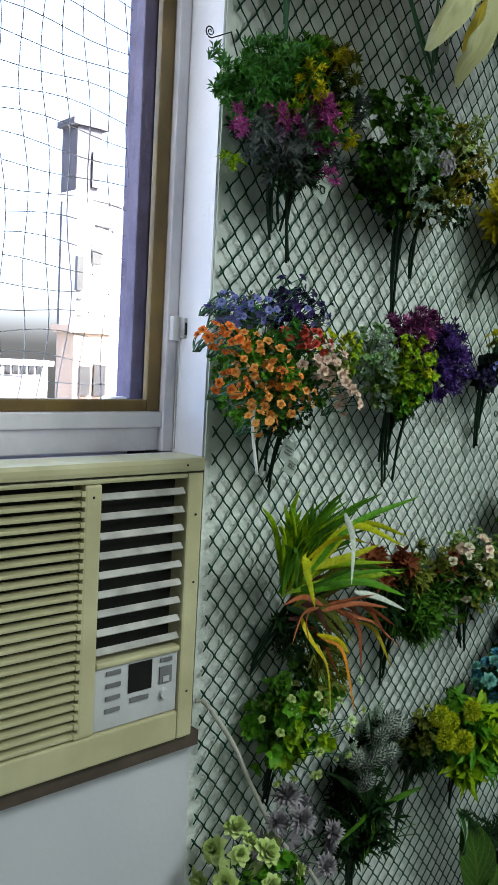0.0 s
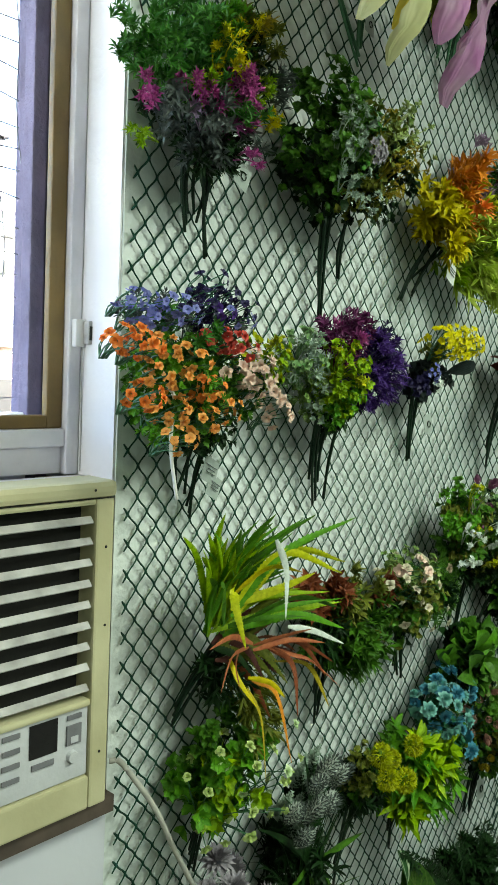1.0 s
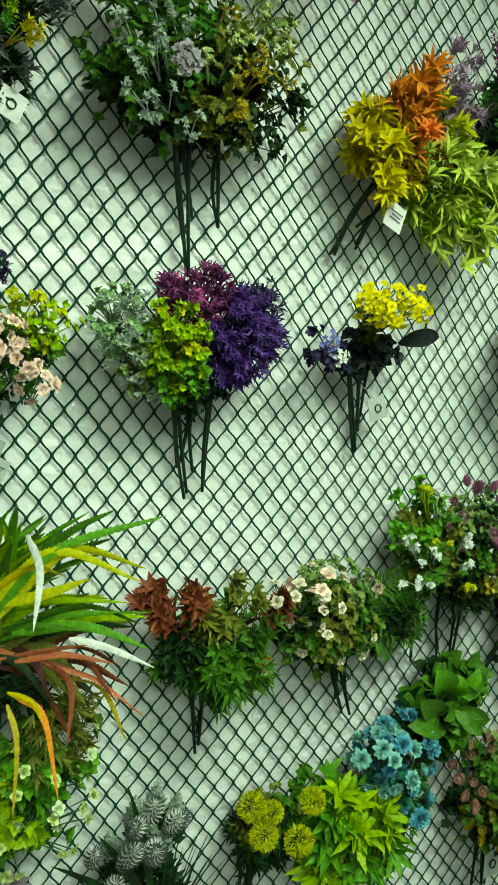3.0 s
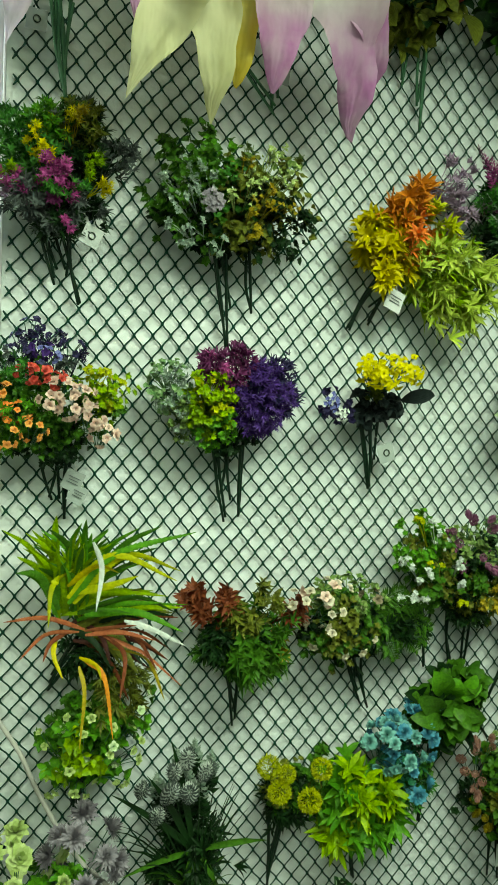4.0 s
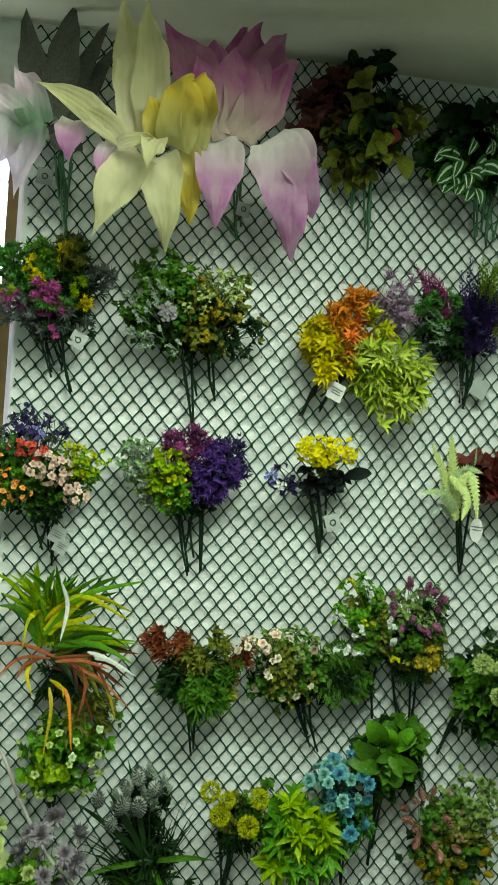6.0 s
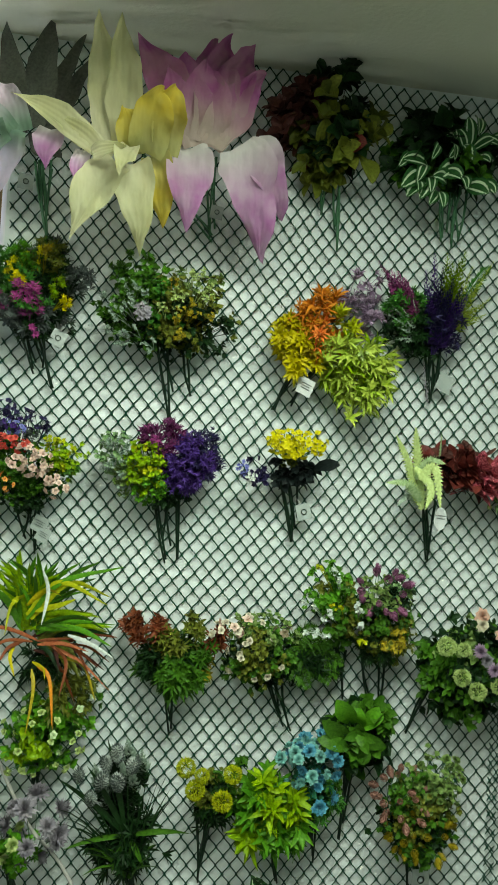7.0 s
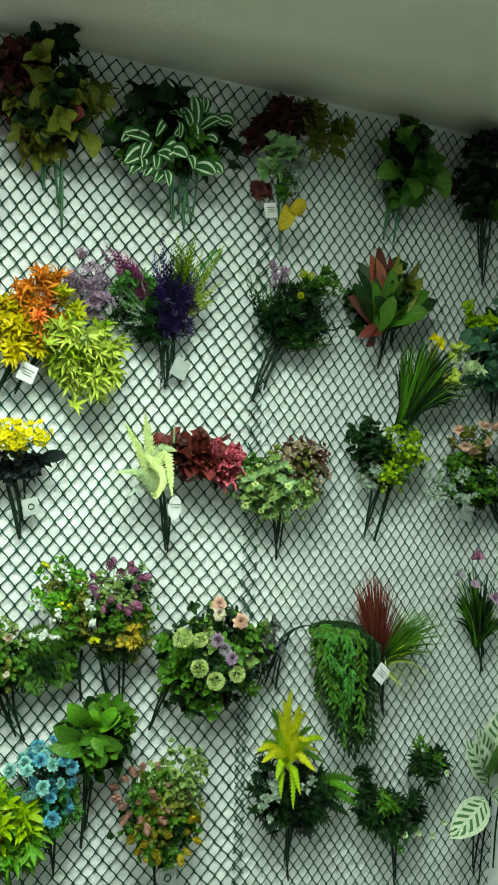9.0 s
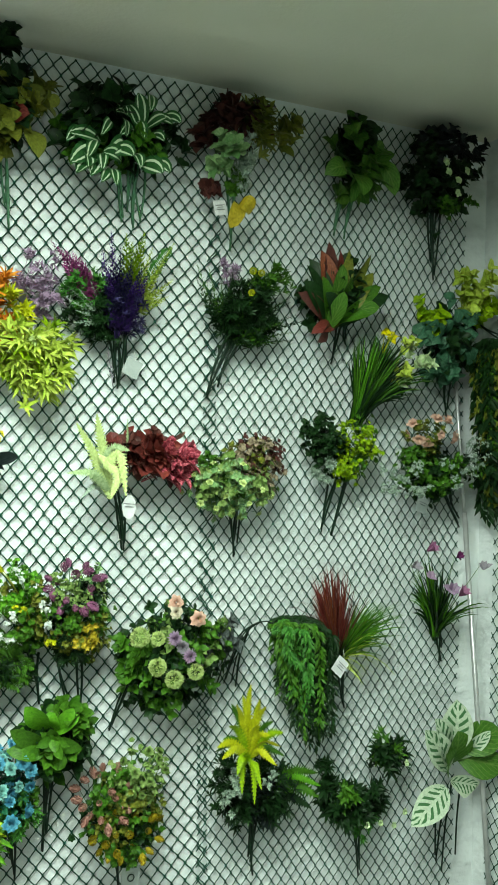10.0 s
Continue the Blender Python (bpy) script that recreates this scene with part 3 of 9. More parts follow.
def frond(b, mat, root, tip, arch=0.03, width=0.03, pinnae=30, name="frond", y0=0.96, y1=0.9, blade=False):
    """A fern frond from root to tip, with leaflets along its rib; blade: a solid strap leaf."""
    L = Leaves()
    p0, p2 = Vector((root[0], y0, root[1])), Vector((tip[0], y1, tip[1]))
    p1 = (p0 + p2) / 2 + Vector((0, -arch * 0.8, arch))
    way = p2 - p0
    side = way.cross(Vector((0, 1, 0))).normalized()
    if blade:
        L.leaf(p0, p1, p2, width, side, "lance", 10, 0.2, 0.06)
    else:
        pts = [p0 * (1 - t) ** 2 + p1 * 2 * t * (1 - t) + p2 * t * t for t in [i / 10 for i in range(11)]]
        L.tube(pts, 0.0016, 0.0006, 4)
        for i in range(pinnae):
            t = 0.12 + 0.88 * i / pinnae
            p = p0 * (1 - t) ** 2 + p1 * 2 * t * (1 - t) + p2 * t * t
            tan = ((p1 - p0) * (1 - t) + (p2 - p1) * t).normalized()
            w = width * math.sin(math.pi * (0.12 + 0.8 * t)) * rng.uniform(0.85, 1.1)
            for k in (-1, 1):
                o = (side * k + tan * 0.5 + Vector((0, -0.25, 0))).normalized()
                L.leaf(p, p + o * w * 0.5, p + o * w * rng.uniform(0.85, 1.1) + Vector((0, rng.uniform(-0.3, 0.4), rng.uniform(-0.35, 0.1))) * w, (p2 - p0).length / pinnae * 1.0, tan, "lance", 2, 0.3)
    return L.part(name, LEAF[mat], b)


def strap(b, mat, points, width, teeth=26, notch=0.7, name="frond"):
    """A moulded fern strap along a bent line: a folded blade with saw teeth down both edges."""
    L = Leaves()
    pts = curve(points, 8)
    n = len(pts) - 1
    face = Vector((rng.gauss(0, 0.35), -1, rng.gauss(0, 0.35)))

    def place(t):
        k = min(n - 1, int(t * n))
        p = pts[k] + (pts[k + 1] - pts[k]) * (t * n - k)
        d = (pts[k + 1] - pts[k]).normalized()
        return p, d, d.cross(face).normalized()

    rows = 2 * teeth
    for i in range(rows + 1):
        t = 0.995 * i / rows
        p, d, o = place(t)
        w = width * 0.5 * min(1.0, 0.45 + 3 * t) * (1 - t ** 3) ** 0.8 * (1.0 if i % 2 else notch)
        lift = face * (-0.28 * w)
        L.v += [p - o * w + lift + d * (w * 0.3 if i % 2 else 0), p, p + o * w + lift + d * (w * 0.3 if i % 2 else 0)]
        L.uv += [(t, 0.0), (t, 0.5), (t, 1.0)]
        if i:
            k = 3 * i
            L.f += [(k - 3, k - 2, k + 1, k), (k - 2, k - 1, k + 2, k + 1)]
    return L.part(name, LEAF[mat], b)


def tuft(b, mat, root, x, z, rx, rz, n, width=0.004, y0=0.98, y1=0.93, droop=0.3, name="grass_tuft"):
    """Grass blades that fan from a root towards an ellipse."""
    L = Leaves()
    p0 = Vector((root[0], y0, root[1]))
    for i in range(n):
        q, r = rng.random() * 6.28, rng.random() ** 0.5
        tip = Vector((x + math.cos(q) * rx * r, min(BACK, y1 + rng.uniform(-0.06, 0.05)), z + math.sin(q) * rz * r))
        way = tip - p0
        mid = p0 + way * 0.55 + Vector((0, -0.008, abs(way.x) * droop + 0.01))
        a = p0 + Vector((rng.gauss(0, 0.006), rng.gauss(0, 0.004), rng.gauss(0, 0.006)))
        L.leaf(a, mid, tip, width * rng.uniform(0.7, 1.3), way.cross(Vector((rng.gauss(0, 0.4), 1, rng.gauss(0, 0.4)))), "grass", 5, 0.3)
    return L.part(name, LEAF[mat], b)


def spike(b, mat, root, tip, r=0.014, n=60, y0=0.97, y1=0.93, name="flower_spike"):
    """A lavender-like spike: small petals round a stem, thinning to the tip."""
    L = Leaves()
    p0, p2 = Vector((root[0], y0, root[1])), Vector((tip[0], y1, tip[1]))
    L.tube([p0, p2], 0.0014, 0.0006, 4)
    d = (p2 - p0).normalized()
    a = d.orthogonal().normalized()
    c = d.cross(a)
    for i in range(n):
        t = 0.2 + 0.8 * i / n
        q = i * 2.4
        o = a * math.cos(q) + c * math.sin(q)
        rad = r * (1.15 - t) * rng.uniform(0.8, 1.2)
        p = p0 + (p2 - p0) * t
        L.leaf(p, p + o * rad * 0.7, p + o * rad + d * rad * 0.6, rad * 0.6, o.cross(d), "oval", 2, 0.2)
    return L.part(name, LEAF[mat], b)


def leaf_at(b, mat, root, tip, width, y0=0.97, y1=0.93, bulge=0.03, outline="oval", name="leaf", roll=0.0, segs=8, wave=0.0):
    """One broad leaf or petal from root to tip, as (x, z)."""
    L = Leaves()
    p0, p2 = Vector((root[0], y0, root[1])), Vector((tip[0], y1, tip[1]))
    p1 = (p0 + p2) / 2 + Vector((0, -bulge, bulge * 0.6))
    if not wave:
        p2 = p2 + Vector((0, rng.uniform(-0.018, 0.014), 0))
        p0 = p0 + Vector((rng.uniform(-0.006, 0.006), rng.uniform(-0.008, 0.008), 0))
        p1 = p1 + Vector((0, -abs(rng.gauss(0, 0.008)), 0))
        roll += rng.uniform(-0.75, 0.75)
    side = (p2 - p0).cross(Vector((roll, 1, 0.0 if wave else rng.uniform(-0.5, 0.5))))
    L.leaf(p0, p1, p2, width, side, outline, 16 if wave else segs, 0.14, wave, 4 if wave else 1)
    return L.part(name, LEAF[mat], b)


def trail(b, mat, x0, x1, top, bottom, n, y=0.95, leaf=0.021, name="trailing_vine"):
    """Hanging strands with paired leaflets; each strand one part."""
    for i in range(n):
        L = Leaves()
        u = (i + 0.5) / n
        x, yy = x0 + (x1 - x0) * (0.14 + 0.86 * u) + rng.uniform(-0.008, 0.008), min(BACK, y + rng.uniform(-0.05, 0.04))
        end = bottom + abs(rng.gauss(0, 0.035)) * (1 + 2.5 * abs(u - 0.5)) + 0.13 * (1 - u) ** 1.6 + 0.05 * rng.random() ** 2
        pts = curve([(x0 + (x1 - x0) * 0.1, y, top - 0.02), (x0 + (x1 - x0) * (0.12 + 0.66 * u), yy - 0.015, top + rng.uniform(-0.012, 0.012) - 0.03 * u), (x, yy, top - 0.06 - 0.06 * u), (x + 0.03 * (1 - u) + rng.uniform(-0.015, 0.015), yy, end)], 9)
        L.tube(pts, 0.0013, 0.0007, 3)
        for j in range(1, len(pts) - 1):
            for h in (0.0, 0.2, 0.4, 0.6, 0.8):
                p = pts[j] + (pts[j + 1] - pts[j]) * h
                q = rng.random() * 6.28
                o = Vector((math.cos(q), -abs(math.sin(q)), rng.uniform(-0.9, 0.1))).normalized()
                L.leaf(p, p + o * leaf * 0.6, p + o * leaf + Vector((0, 0, -leaf * 0.4)), leaf * 0.36, o.orthogonal(), "lance", 2, 0.2)
        L.part(name, LEAF[mat], b)


def bunch(label, tips, neck, n=6, category="artificial plant", stem=STEM, name="artificial_bunch", y=1.02):
    """A bunch hung in the mesh: wire stems run from their tips up to the neck of the head."""
    b = thing(name, label, category, (tips[0][0], y, tips[0][1]), "bunches on the mesh")
    NECKS[b.name] = Vector((neck[0], 0.985, neck[1]))
    for i in range(n):
        tx, tz = tips[i % len(tips)]
        lift = 0.02 * rng.random() * (i // len(tips))
        nx, nz = neck[0] + (tx - sum(q[0] for q in tips) / len(tips)) + rng.uniform(-0.024, 0.024), neck[1] + rng.uniform(-0.005, 0.03)
        L = Leaves()
        a = Vector((tx + rng.uniform(-0.004, 0.004), y - rng.random() * 0.006, tz + lift))
        c = Vector((nx, 0.985, nz))
        mid = (a + c) / 2 + Vector((rng.uniform(-0.006, 0.006), 0.004, 0))
        L.tube(curve([a, mid, c], 5), 0.0024, 0.0033, 6)
        L.part("stem", stem, b)
    return b


def tag(label, x, z, size, turn, mat=None, y=0.985, bars=3, ring=False, oval=False):
    """A price card on a thread; its writing cannot be read and is plain bars."""
    t = thing("price_tag", label, "price tag", (x, y, z), "price tags")
    bm = bmesh.new()
    if oval:
        bmesh.ops.create_circle(bm, cap_ends=True, segments=28, radius=0.5, matrix=Matrix.Diagonal((size * 0.75, 1, size * 1.25, 1)) @ Matrix.Rotation(radians(90), 4, "X"))
    else:
        bmesh.ops.create_grid(bm, x_segments=1, y_segments=1, size=0.5, matrix=Matrix.Diagonal((size, 1, size * 1.05, 1)) @ Matrix.Rotation(radians(90), 4, "X"))
    bmesh.ops.solidify(bm, geom=bm.faces[:], thickness=0.0006)
    card = part("card", bm, mat or CARD, t)
    for i in range(bars):
        w = size * (0.7, 0.5, 0.62, 0.4)[i % 4]
        part("print_bar", box(-w / 2, w / 2, -0.0026, -0.0016, size * (0.16 - 0.15 * i), size * (0.19 - 0.15 * i)), INK, card)
    if ring:
        L = Leaves()
        L.tube([(math.cos(q) * size * 0.17, -0.002, math.sin(q) * size * 0.17) for q in [6.2832 * k / 14 for k in range(15)]], size * 0.03, size * 0.03, 4)
        new("print_ring", L.mesh("print_ring", STEM)).parent = card
    L = Leaves()
    L.tube(curve([(0, 0, size * 0.45), (-0.006, 0.004, size * 0.75), (-0.012, 0.012, size * 1.05)], 4), 0.0006, 0.0006, 4)
    new("thread", L.mesh("thread", RIBBON)).parent = t
    t.rotation_euler = (radians(-4), radians(turn), radians(6))
    return t


# ---- the room ----
def structure(name, bm, mat, label):
    return tagged(part(name, bm, mat), label, name.split("_")[0], "", "structure")


W = 1.045   # face of the planted wall
RX = 3.045  # face of the wall at its far end
JAMB = 0.86
structure("floor", box(-1.6, RX + 0.2, -3.0, 1.4, -0.1, 0), FLOOR, "plain grey floor of the shop room")
structure("ceiling", box(-1.6, RX + 0.2, -3.0, 1.4, CEILING, CEILING + 0.12), CEIL, "matt off-white painted ceiling over the planted wall")
structure("wall_north", joined(
    box(JAMB, RX, W, 1.24, 0, CEILING),
    box(-0.7, JAMB, W, 1.24, 2.36, CEILING)), WALL, "pale green-white painted wall behind the green mesh")
structure("wall_under_window", joined(
    box(-1.6, JAMB, W, 1.24, 0, 0.915),
    box(-1.6, 0.12, W, 1.24, 0.915, 1.392),
    box(-1.6, -0.7, W, 1.24, 1.392, CEILING)), PLAIN, "smooth lilac-grey painted wall round the air conditioner")
structure("wall_east", box(RX, RX + 0.2, -3.0, 1.4, 0, CEILING), WALL, "pale painted side wall with a strip of mesh")
# Unseen west and south walls, kept dark so little light bounces onto the plants.
structure("wall_west", box(-1.8, -1.6, -3.0, 1.4, 0, CEILING), DIM, "unseen green-grey wall behind the camera's start, darkened to cut bounce light")
structure("wall_south", box(-1.6, RX, -3.2, -3.0, 0, CEILING), DIM, "unseen green-grey wall across the room, darkened to cut bounce light")
structure("jamb_lining", box(JAMB - 0.004, JAMB - 0.0005, W + 0.003, 1.13, 1.395, 2.36), REVEAL, "white painted reveal beside the window")
structure("sill", box(-0.7, JAMB - 0.005, W + 0.003, 1.13, 1.386, 1.394), REVEAL, "white sill strip over the air conditioner")

for lx, ly, power in DOWNLIGHTS:
    cl = thing("ceiling_light", "round recessed white ceiling light, switched on", "ceiling light", (lx, ly, CEILING), "ceiling lights")
    bm = bmesh.new()
    bmesh.ops.create_cone(bm, cap_ends=False, segments=40, radius1=0.4, radius2=0.385, depth=0.014, matrix=Matrix.Translation((0, 0, -0.008)))
    bmesh.ops.solidify(bm, geom=bm.faces[:], thickness=0.004)
    part("trim_ring", bm, REVEAL, cl)

# window: outer frame, brown sash, pane, net and what lies beyond
win = thing("window_1", "open-air window with lilac-grey frame and brown sash", "window", (0.1, 1.135, 1.395), kind="structure")


def wpart(name, x0, x1, y0, y1, z0, z1, mat, bevel=0.003, label=""):
    bm = box(x0, x1, y0, y1, z0, z1, bevel)
    bmesh.ops.translate(bm, verts=bm.verts, vec=-win.location)
    return part(name, bm, mat, win, label)


wpart("frame_stile", 0.835, 0.857, 1.131, 1.190, 1.395, 2.36, FRAME)
wpart("frame_stile", -0.7, -0.675, 1.131, 1.190, 1.395, 2.36, FRAME)
wpart("frame_rail", -0.675, 0.835, 1.135, 1.190, 1.436, 1.462, FRAME)
wpart("frame_rail", -0.675, 0.835, 1.135, 1.190, 2.335, 2.36, FRAME)
wpart("apron_board", -0.675, 0.835, 1.145, 1.190, 1.396, 1.4355, FRAME, 0.002, "lilac-grey board under the sash")
wpart("sash_stile", 0.808, 0.8345, 1.143, 1.157, 1.4625, 2.3345, SASH)
wpart("sash_stile", -0.6745, -0.65, 1.143, 1.157, 1.4625, 2.3345, SASH)
wpart("sash_rail", -0.65, 0.808, 1.143, 1.157, 1.4625, 1.482, SASH)
wpart("sash_rail", -0.65, 0.808, 1.143, 1.157, 2.315, 2.3345, SASH)
pane = wpart("pane", -0.652, 0.81, 1.1575, 1.1605, 1.48, 2.317, glass, 0)
pane.visible_shadow = False
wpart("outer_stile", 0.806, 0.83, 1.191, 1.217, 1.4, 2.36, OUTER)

structure("outer_jamb", box(0.812, JAMB - 0.001, 1.2175, 1.245, 1.35, 2.36), OUTER, "weathered lilac outer jamb beside the net, shade put into its colour")
structure("outer_sill", box(-0.7, 0.811, 1.2, 1.4, 1.35, 1.41), REVEAL, "pale outer window sill")
structure("sill_block", box(0.772, 0.811, 1.2, 1.222, 1.41, 1.482, 0.004), REVEAL, "white block on the outer sill")

latch = thing("window_latch", "small white metal catch screwed to the window frame", "latch", (0.856, 1.127, 1.6))
part("plate", box(-0.018, 0.0, -0.008, 0.003, -0.018, 0.022, 0.002), REVEAL, latch)
part("tongue", box(-0.006, 0.002, -0.022, -0.008, -0.014, 0.02, 0.002), LOUVRE, latch)
part("slot", box(-0.0045, 0.0005, -0.0226, -0.0215, -0.008, 0.012), DARK, latch)
L = Leaves()
L.tube(curve([(-0.004, -0.004, -0.018), (-0.002, -0.003, -0.1), (0.0, -0.002, -0.2)], 6), 0.0013, 0.0013, 4)
new("pull_wire", L.mesh("pull_wire", LOUVRE)).parent = latch

# bird net: knotted cords, slightly slack
net = thing("bird_net", "slack pale cord bird net across the window", "net", (0.1, 1.235, 1.41))
for i in range(38):
    L = Leaves()
    x = 0.808 - i * 0.038
    L.tube([(x + 0.006 * math.sin(k * 0.9 + i) + 0.012 * math.sin(k * 0.23), 1.235 + 0.004 * math.sin(k * 0.5 + i * 0.4), 1.412 + k * 0.04) for k in range(25)], 0.001, 0.001, 4)
    L.part("net_cord", CORD, net)
for k in range(26):
    L = Leaves()
    z = 1.425 + k * 0.037
    L.tube([(0.81 - i * 0.038, 1.235 + 0.004 * math.sin(k * 0.5 + i * 0.4), z + 0.006 * math.sin(i * 0.8 + k * 1.3) + 0.01 * math.sin(i * 0.35)) for i in range(39)], 0.001, 0.001, 4)
    L.part("net_cord", CORD, net)

# houses across the street
def house(label, x0, x1, y, z0, z1, mat, windows=()):
    h = thing("house", label, "house", ((x0 + x1) / 2, y, z0), "houses across the street")
    cx = (x0 + x1) / 2
    part("wall", box(x0 - cx, x1 - cx, 0, 0.4, 0, z1 - z0), mat, h)
    part("parapet", box(x0 - cx - 0.08, x1 - cx + 0.08, -0.05, 0.4, z1 - z0, z1 - z0 + 0.08), mat, h)
    for wx0, wx1, wz0, wz1 in windows:
        w = part("window", box(wx0 - cx, wx1 - cx, -0.04, 0.02, wz0 - z0, wz1 - z0), SHADE, h)
    return h


structure("ground", box(-60, 60, 2.5, 80, -6.2, -6.0), FLOOR, "street ground far below the window")
house("white rendered house seen through the window", 5.05, 8.22, 9.0, -6.0, 3.33, HOUSE, [(5.04, 5.13, 2.24, 2.65), (5.06, 5.12, 2.12, 2.15), (5.06, 5.13, 1.93, 1.95), (5.28, 5.5, 3.03, 3.05), (5.24, 5.38, 2.58, 2.76)])
house("lilac rooftop storey with a shaded balcony", 5.34, 5.69, 9.6, -6.0, 4.35, HOUSE_DIM, [(5.55, 5.65, 3.61, 4.05)])
house("low tan outbuilding with two doors", 4.6, 5.06, 8.2, -6.0, 1.72, HOUSE_TAN, [(4.67, 4.8, 1.02, 1.35), (4.85, 5.0, 1.02, 1.37)])
house("low white house with a pierced parapet", 3.4, 6.27, 12.0, -6.0, 1.23, HOUSE, [(5.54, 5.62, 1.08, 1.27), (5.66, 5.75, 1.09, 1.27), (5.79, 5.88, 1.09, 1.28), (5.93, 6.02, 1.09, 1.28), (6.06, 6.15, 1.1, 1.29)])

# air conditioner in its opening
AX, AY, AZ = 0.505, 1.015, 0.942
ac = thing("air_conditioner", "aged cream window air conditioner with louvred front", "air conditioner", (AX, AY, AZ))


def apart_(name, x0, x1, y0, y1, z0, z1, mat, bevel=0.0, parent=None, label=""):
    return part(name, box(x0 - AX, x1 - AX, y0 - AY, y1 - AY, z0 - AZ, z1 - AZ, bevel), mat, parent or ac, label)


apart_("casing", 0.185, 0.825, 1.058, 1.55, 0.95, 1.37, WOOD)
bezel = part("bezel", joined(*[box(a - AX, b - AX, 1.015 - AY, 1.056 - AY, c - AZ, d - AZ, 0.004) for a, b, c, d in (
    (0.175, 0.215, 0.942, 1.378), (0.806, 0.836, 0.942, 1.378), (0.2155, 0.8055, 1.369, 1.378),
    (0.2155, 0.8055, 0.942, 0.99), (0.624, 0.652, 0.9905, 1.3685), (0.6525, 0.8055, 1.09, 1.1))]), CREAM, ac)
cap = part("top_lip", joined(box(0.173 - AX, 0.838 - AX, -0.004, 0.06, 1.3785 - AZ, 1.402 - AZ, 0.008)), CREAM, ac)
# Near-black sheet stands in for shade in the gaps behind slats and louvres.
apart_("shade_plate", 0.2155, 0.8055, 1.05, 1.056, 0.9905, 1.3685, DARK)
# intake grille of fine slats, discharge louvres, control panel
for i in range(25):
    z = 0.995 + i * 0.01495
    bm = box(0.2165 - AX, 0.6235 - AX, -0.001, 0.017, z - AZ, z + 0.0058 - AZ, 0.0015)
    bmesh.ops.rotate(bm, verts=bm.verts, cent=(0, 0.008, z - AZ), matrix=Matrix.Rotation(radians(5), 3, "X"))
    part("grille_slat", bm, CREAM, ac)
for i in range(9):
    z = 1.112 + i * 0.0292
    bm = box(0.6535 - AX, 0.8045 - AX, 0.005, 0.0085, z - 0.0055 - AZ, z + 0.0062 - AZ, 0.0015)
    bmesh.ops.rotate(bm, verts=bm.verts, cent=(0, 0.01, z - AZ), matrix=Matrix.Rotation(radians(-42), 3, "X"))
    part("louvre", bm, LOUVRE, ac, "dusty grey louvre blade")
# comb that holds the grille slats, seams and small screws of the casing
for i in range(25):
    z = 0.995 + i * 0.01495
    part("slat_end", box(0.6165 - AX, 0.6235 - AX, -0.003, 0.004, z - 0.001 - AZ, z + 0.007 - AZ, 0.0012), CREAM, ac)
apart_("seam", 0.176, 0.835, 1.0135, 1.0148, 1.3775, 1.3785, DARK)
for sx, sz in ((0.823, 1.31), (0.825, 1.2), (0.822, 1.02), (0.8, 1.39), (0.638, 1.35)):
    bm = bmesh.new()
    bmesh.ops.create_cone(bm, cap_ends=True, segments=12, radius1=0.0021, radius2=0.0017, depth=0.0012, matrix=Matrix.Translation((sx - AX, -0.0004 if sz < 1.38 else -0.0042, sz - AZ)) @ Matrix.Rotation(radians(90), 4, "X"))
    part("screw", bm, DARK, ac)
panel = apart_("control_panel", 0.6535, 0.8045, 1.02, 1.03, 0.9915, 1.089, PANEL, 0.002)
apart_("display", 0.712, 0.755, 1.0185, 1.0196, 1.04, 1.086, SCREEN, parent=panel)
for i in range(4):
    apart_("button", 0.672, 0.698, 1.0175, 1.0196, 1.076 - i * 0.0195, 1.083 - i * 0.0195, BUTTON, 0.0008, parent=panel)
apart_("button", 0.716, 0.75, 1.0175, 1.0196, 1.024, 1.032, BUTTON, 0.0008, parent=panel)
apart_("button", 0.77, 0.793, 1.0175, 1.0196, 1.077, 1.084, BUTTON, 0.0008, parent=panel)
apart_("rocker", 0.769, 0.793, 1.017, 1.0196, 1.042, 1.07, BUTTON, 0.001, parent=panel)
apart_("rocker_light", 0.775, 0.787, 1.016, 1.0168, 1.045, 1.054, PANEL, parent=panel)
bm = bmesh.new()
bmesh.ops.create_cone(bm, cap_ends=True, segments=20, radius1=0.009, radius2=0.0075, depth=0.006, matrix=Matrix.Translation((0.779 - AX, 0.002, 1.025 - AZ)) @ Matrix.Rotation(radians(90), 4, "X"))
part("knob", bm, PANEL, panel)
structure("opening_frame", joined(box(0.8255, JAMB - 0.001, 1.0585, 1.2, 0.9405, 1.384), box(0.121, JAMB - 0.001, 1.025, 1.2, 0.9155, 0.94)), WOOD, "dark stained wooden frame round the air conditioner")

# drain hose of the air conditioner
L = Leaves()
L.tube(curve([(0.853, 1.03, 0.99), (0.863, 1.02, 0.99), (0.872, 1.0, 0.971), (0.91, 0.99, 0.911), (0.945, 0.98, 0.835), (1.01, 0.97, 0.719), (1.101, 0.96, 0.611), (1.221, 0.93, 0.361), (1.261, 0.9, 0.01)], 8), 0.0044, 0.0044, 8)
hose = L.part("drain_hose", CABLE)
tagged(hose, "grey flexible drain hose hanging from the air conditioner", "hose")

# telescopic rod that leans in the corner
rod = thing("leaning_rod", "thin steel telescopic rod leaning in the wall corner", "rod", (3.03, 0.9, 0))
L = Leaves()
foot, top = Vector((3.03, 0.9, 0)), Vector((2.896, 0.985, 1.85))
L.tube([foot, foot + (top - foot) * 0.78], 0.0075, 0.0075, 10)
L.part("outer_tube", STEEL, rod)
L = Leaves()
L.tube([foot + (top - foot) * 0.77, top], 0.0055, 0.0055, 10)
L.part("inner_tube", STEEL, rod)



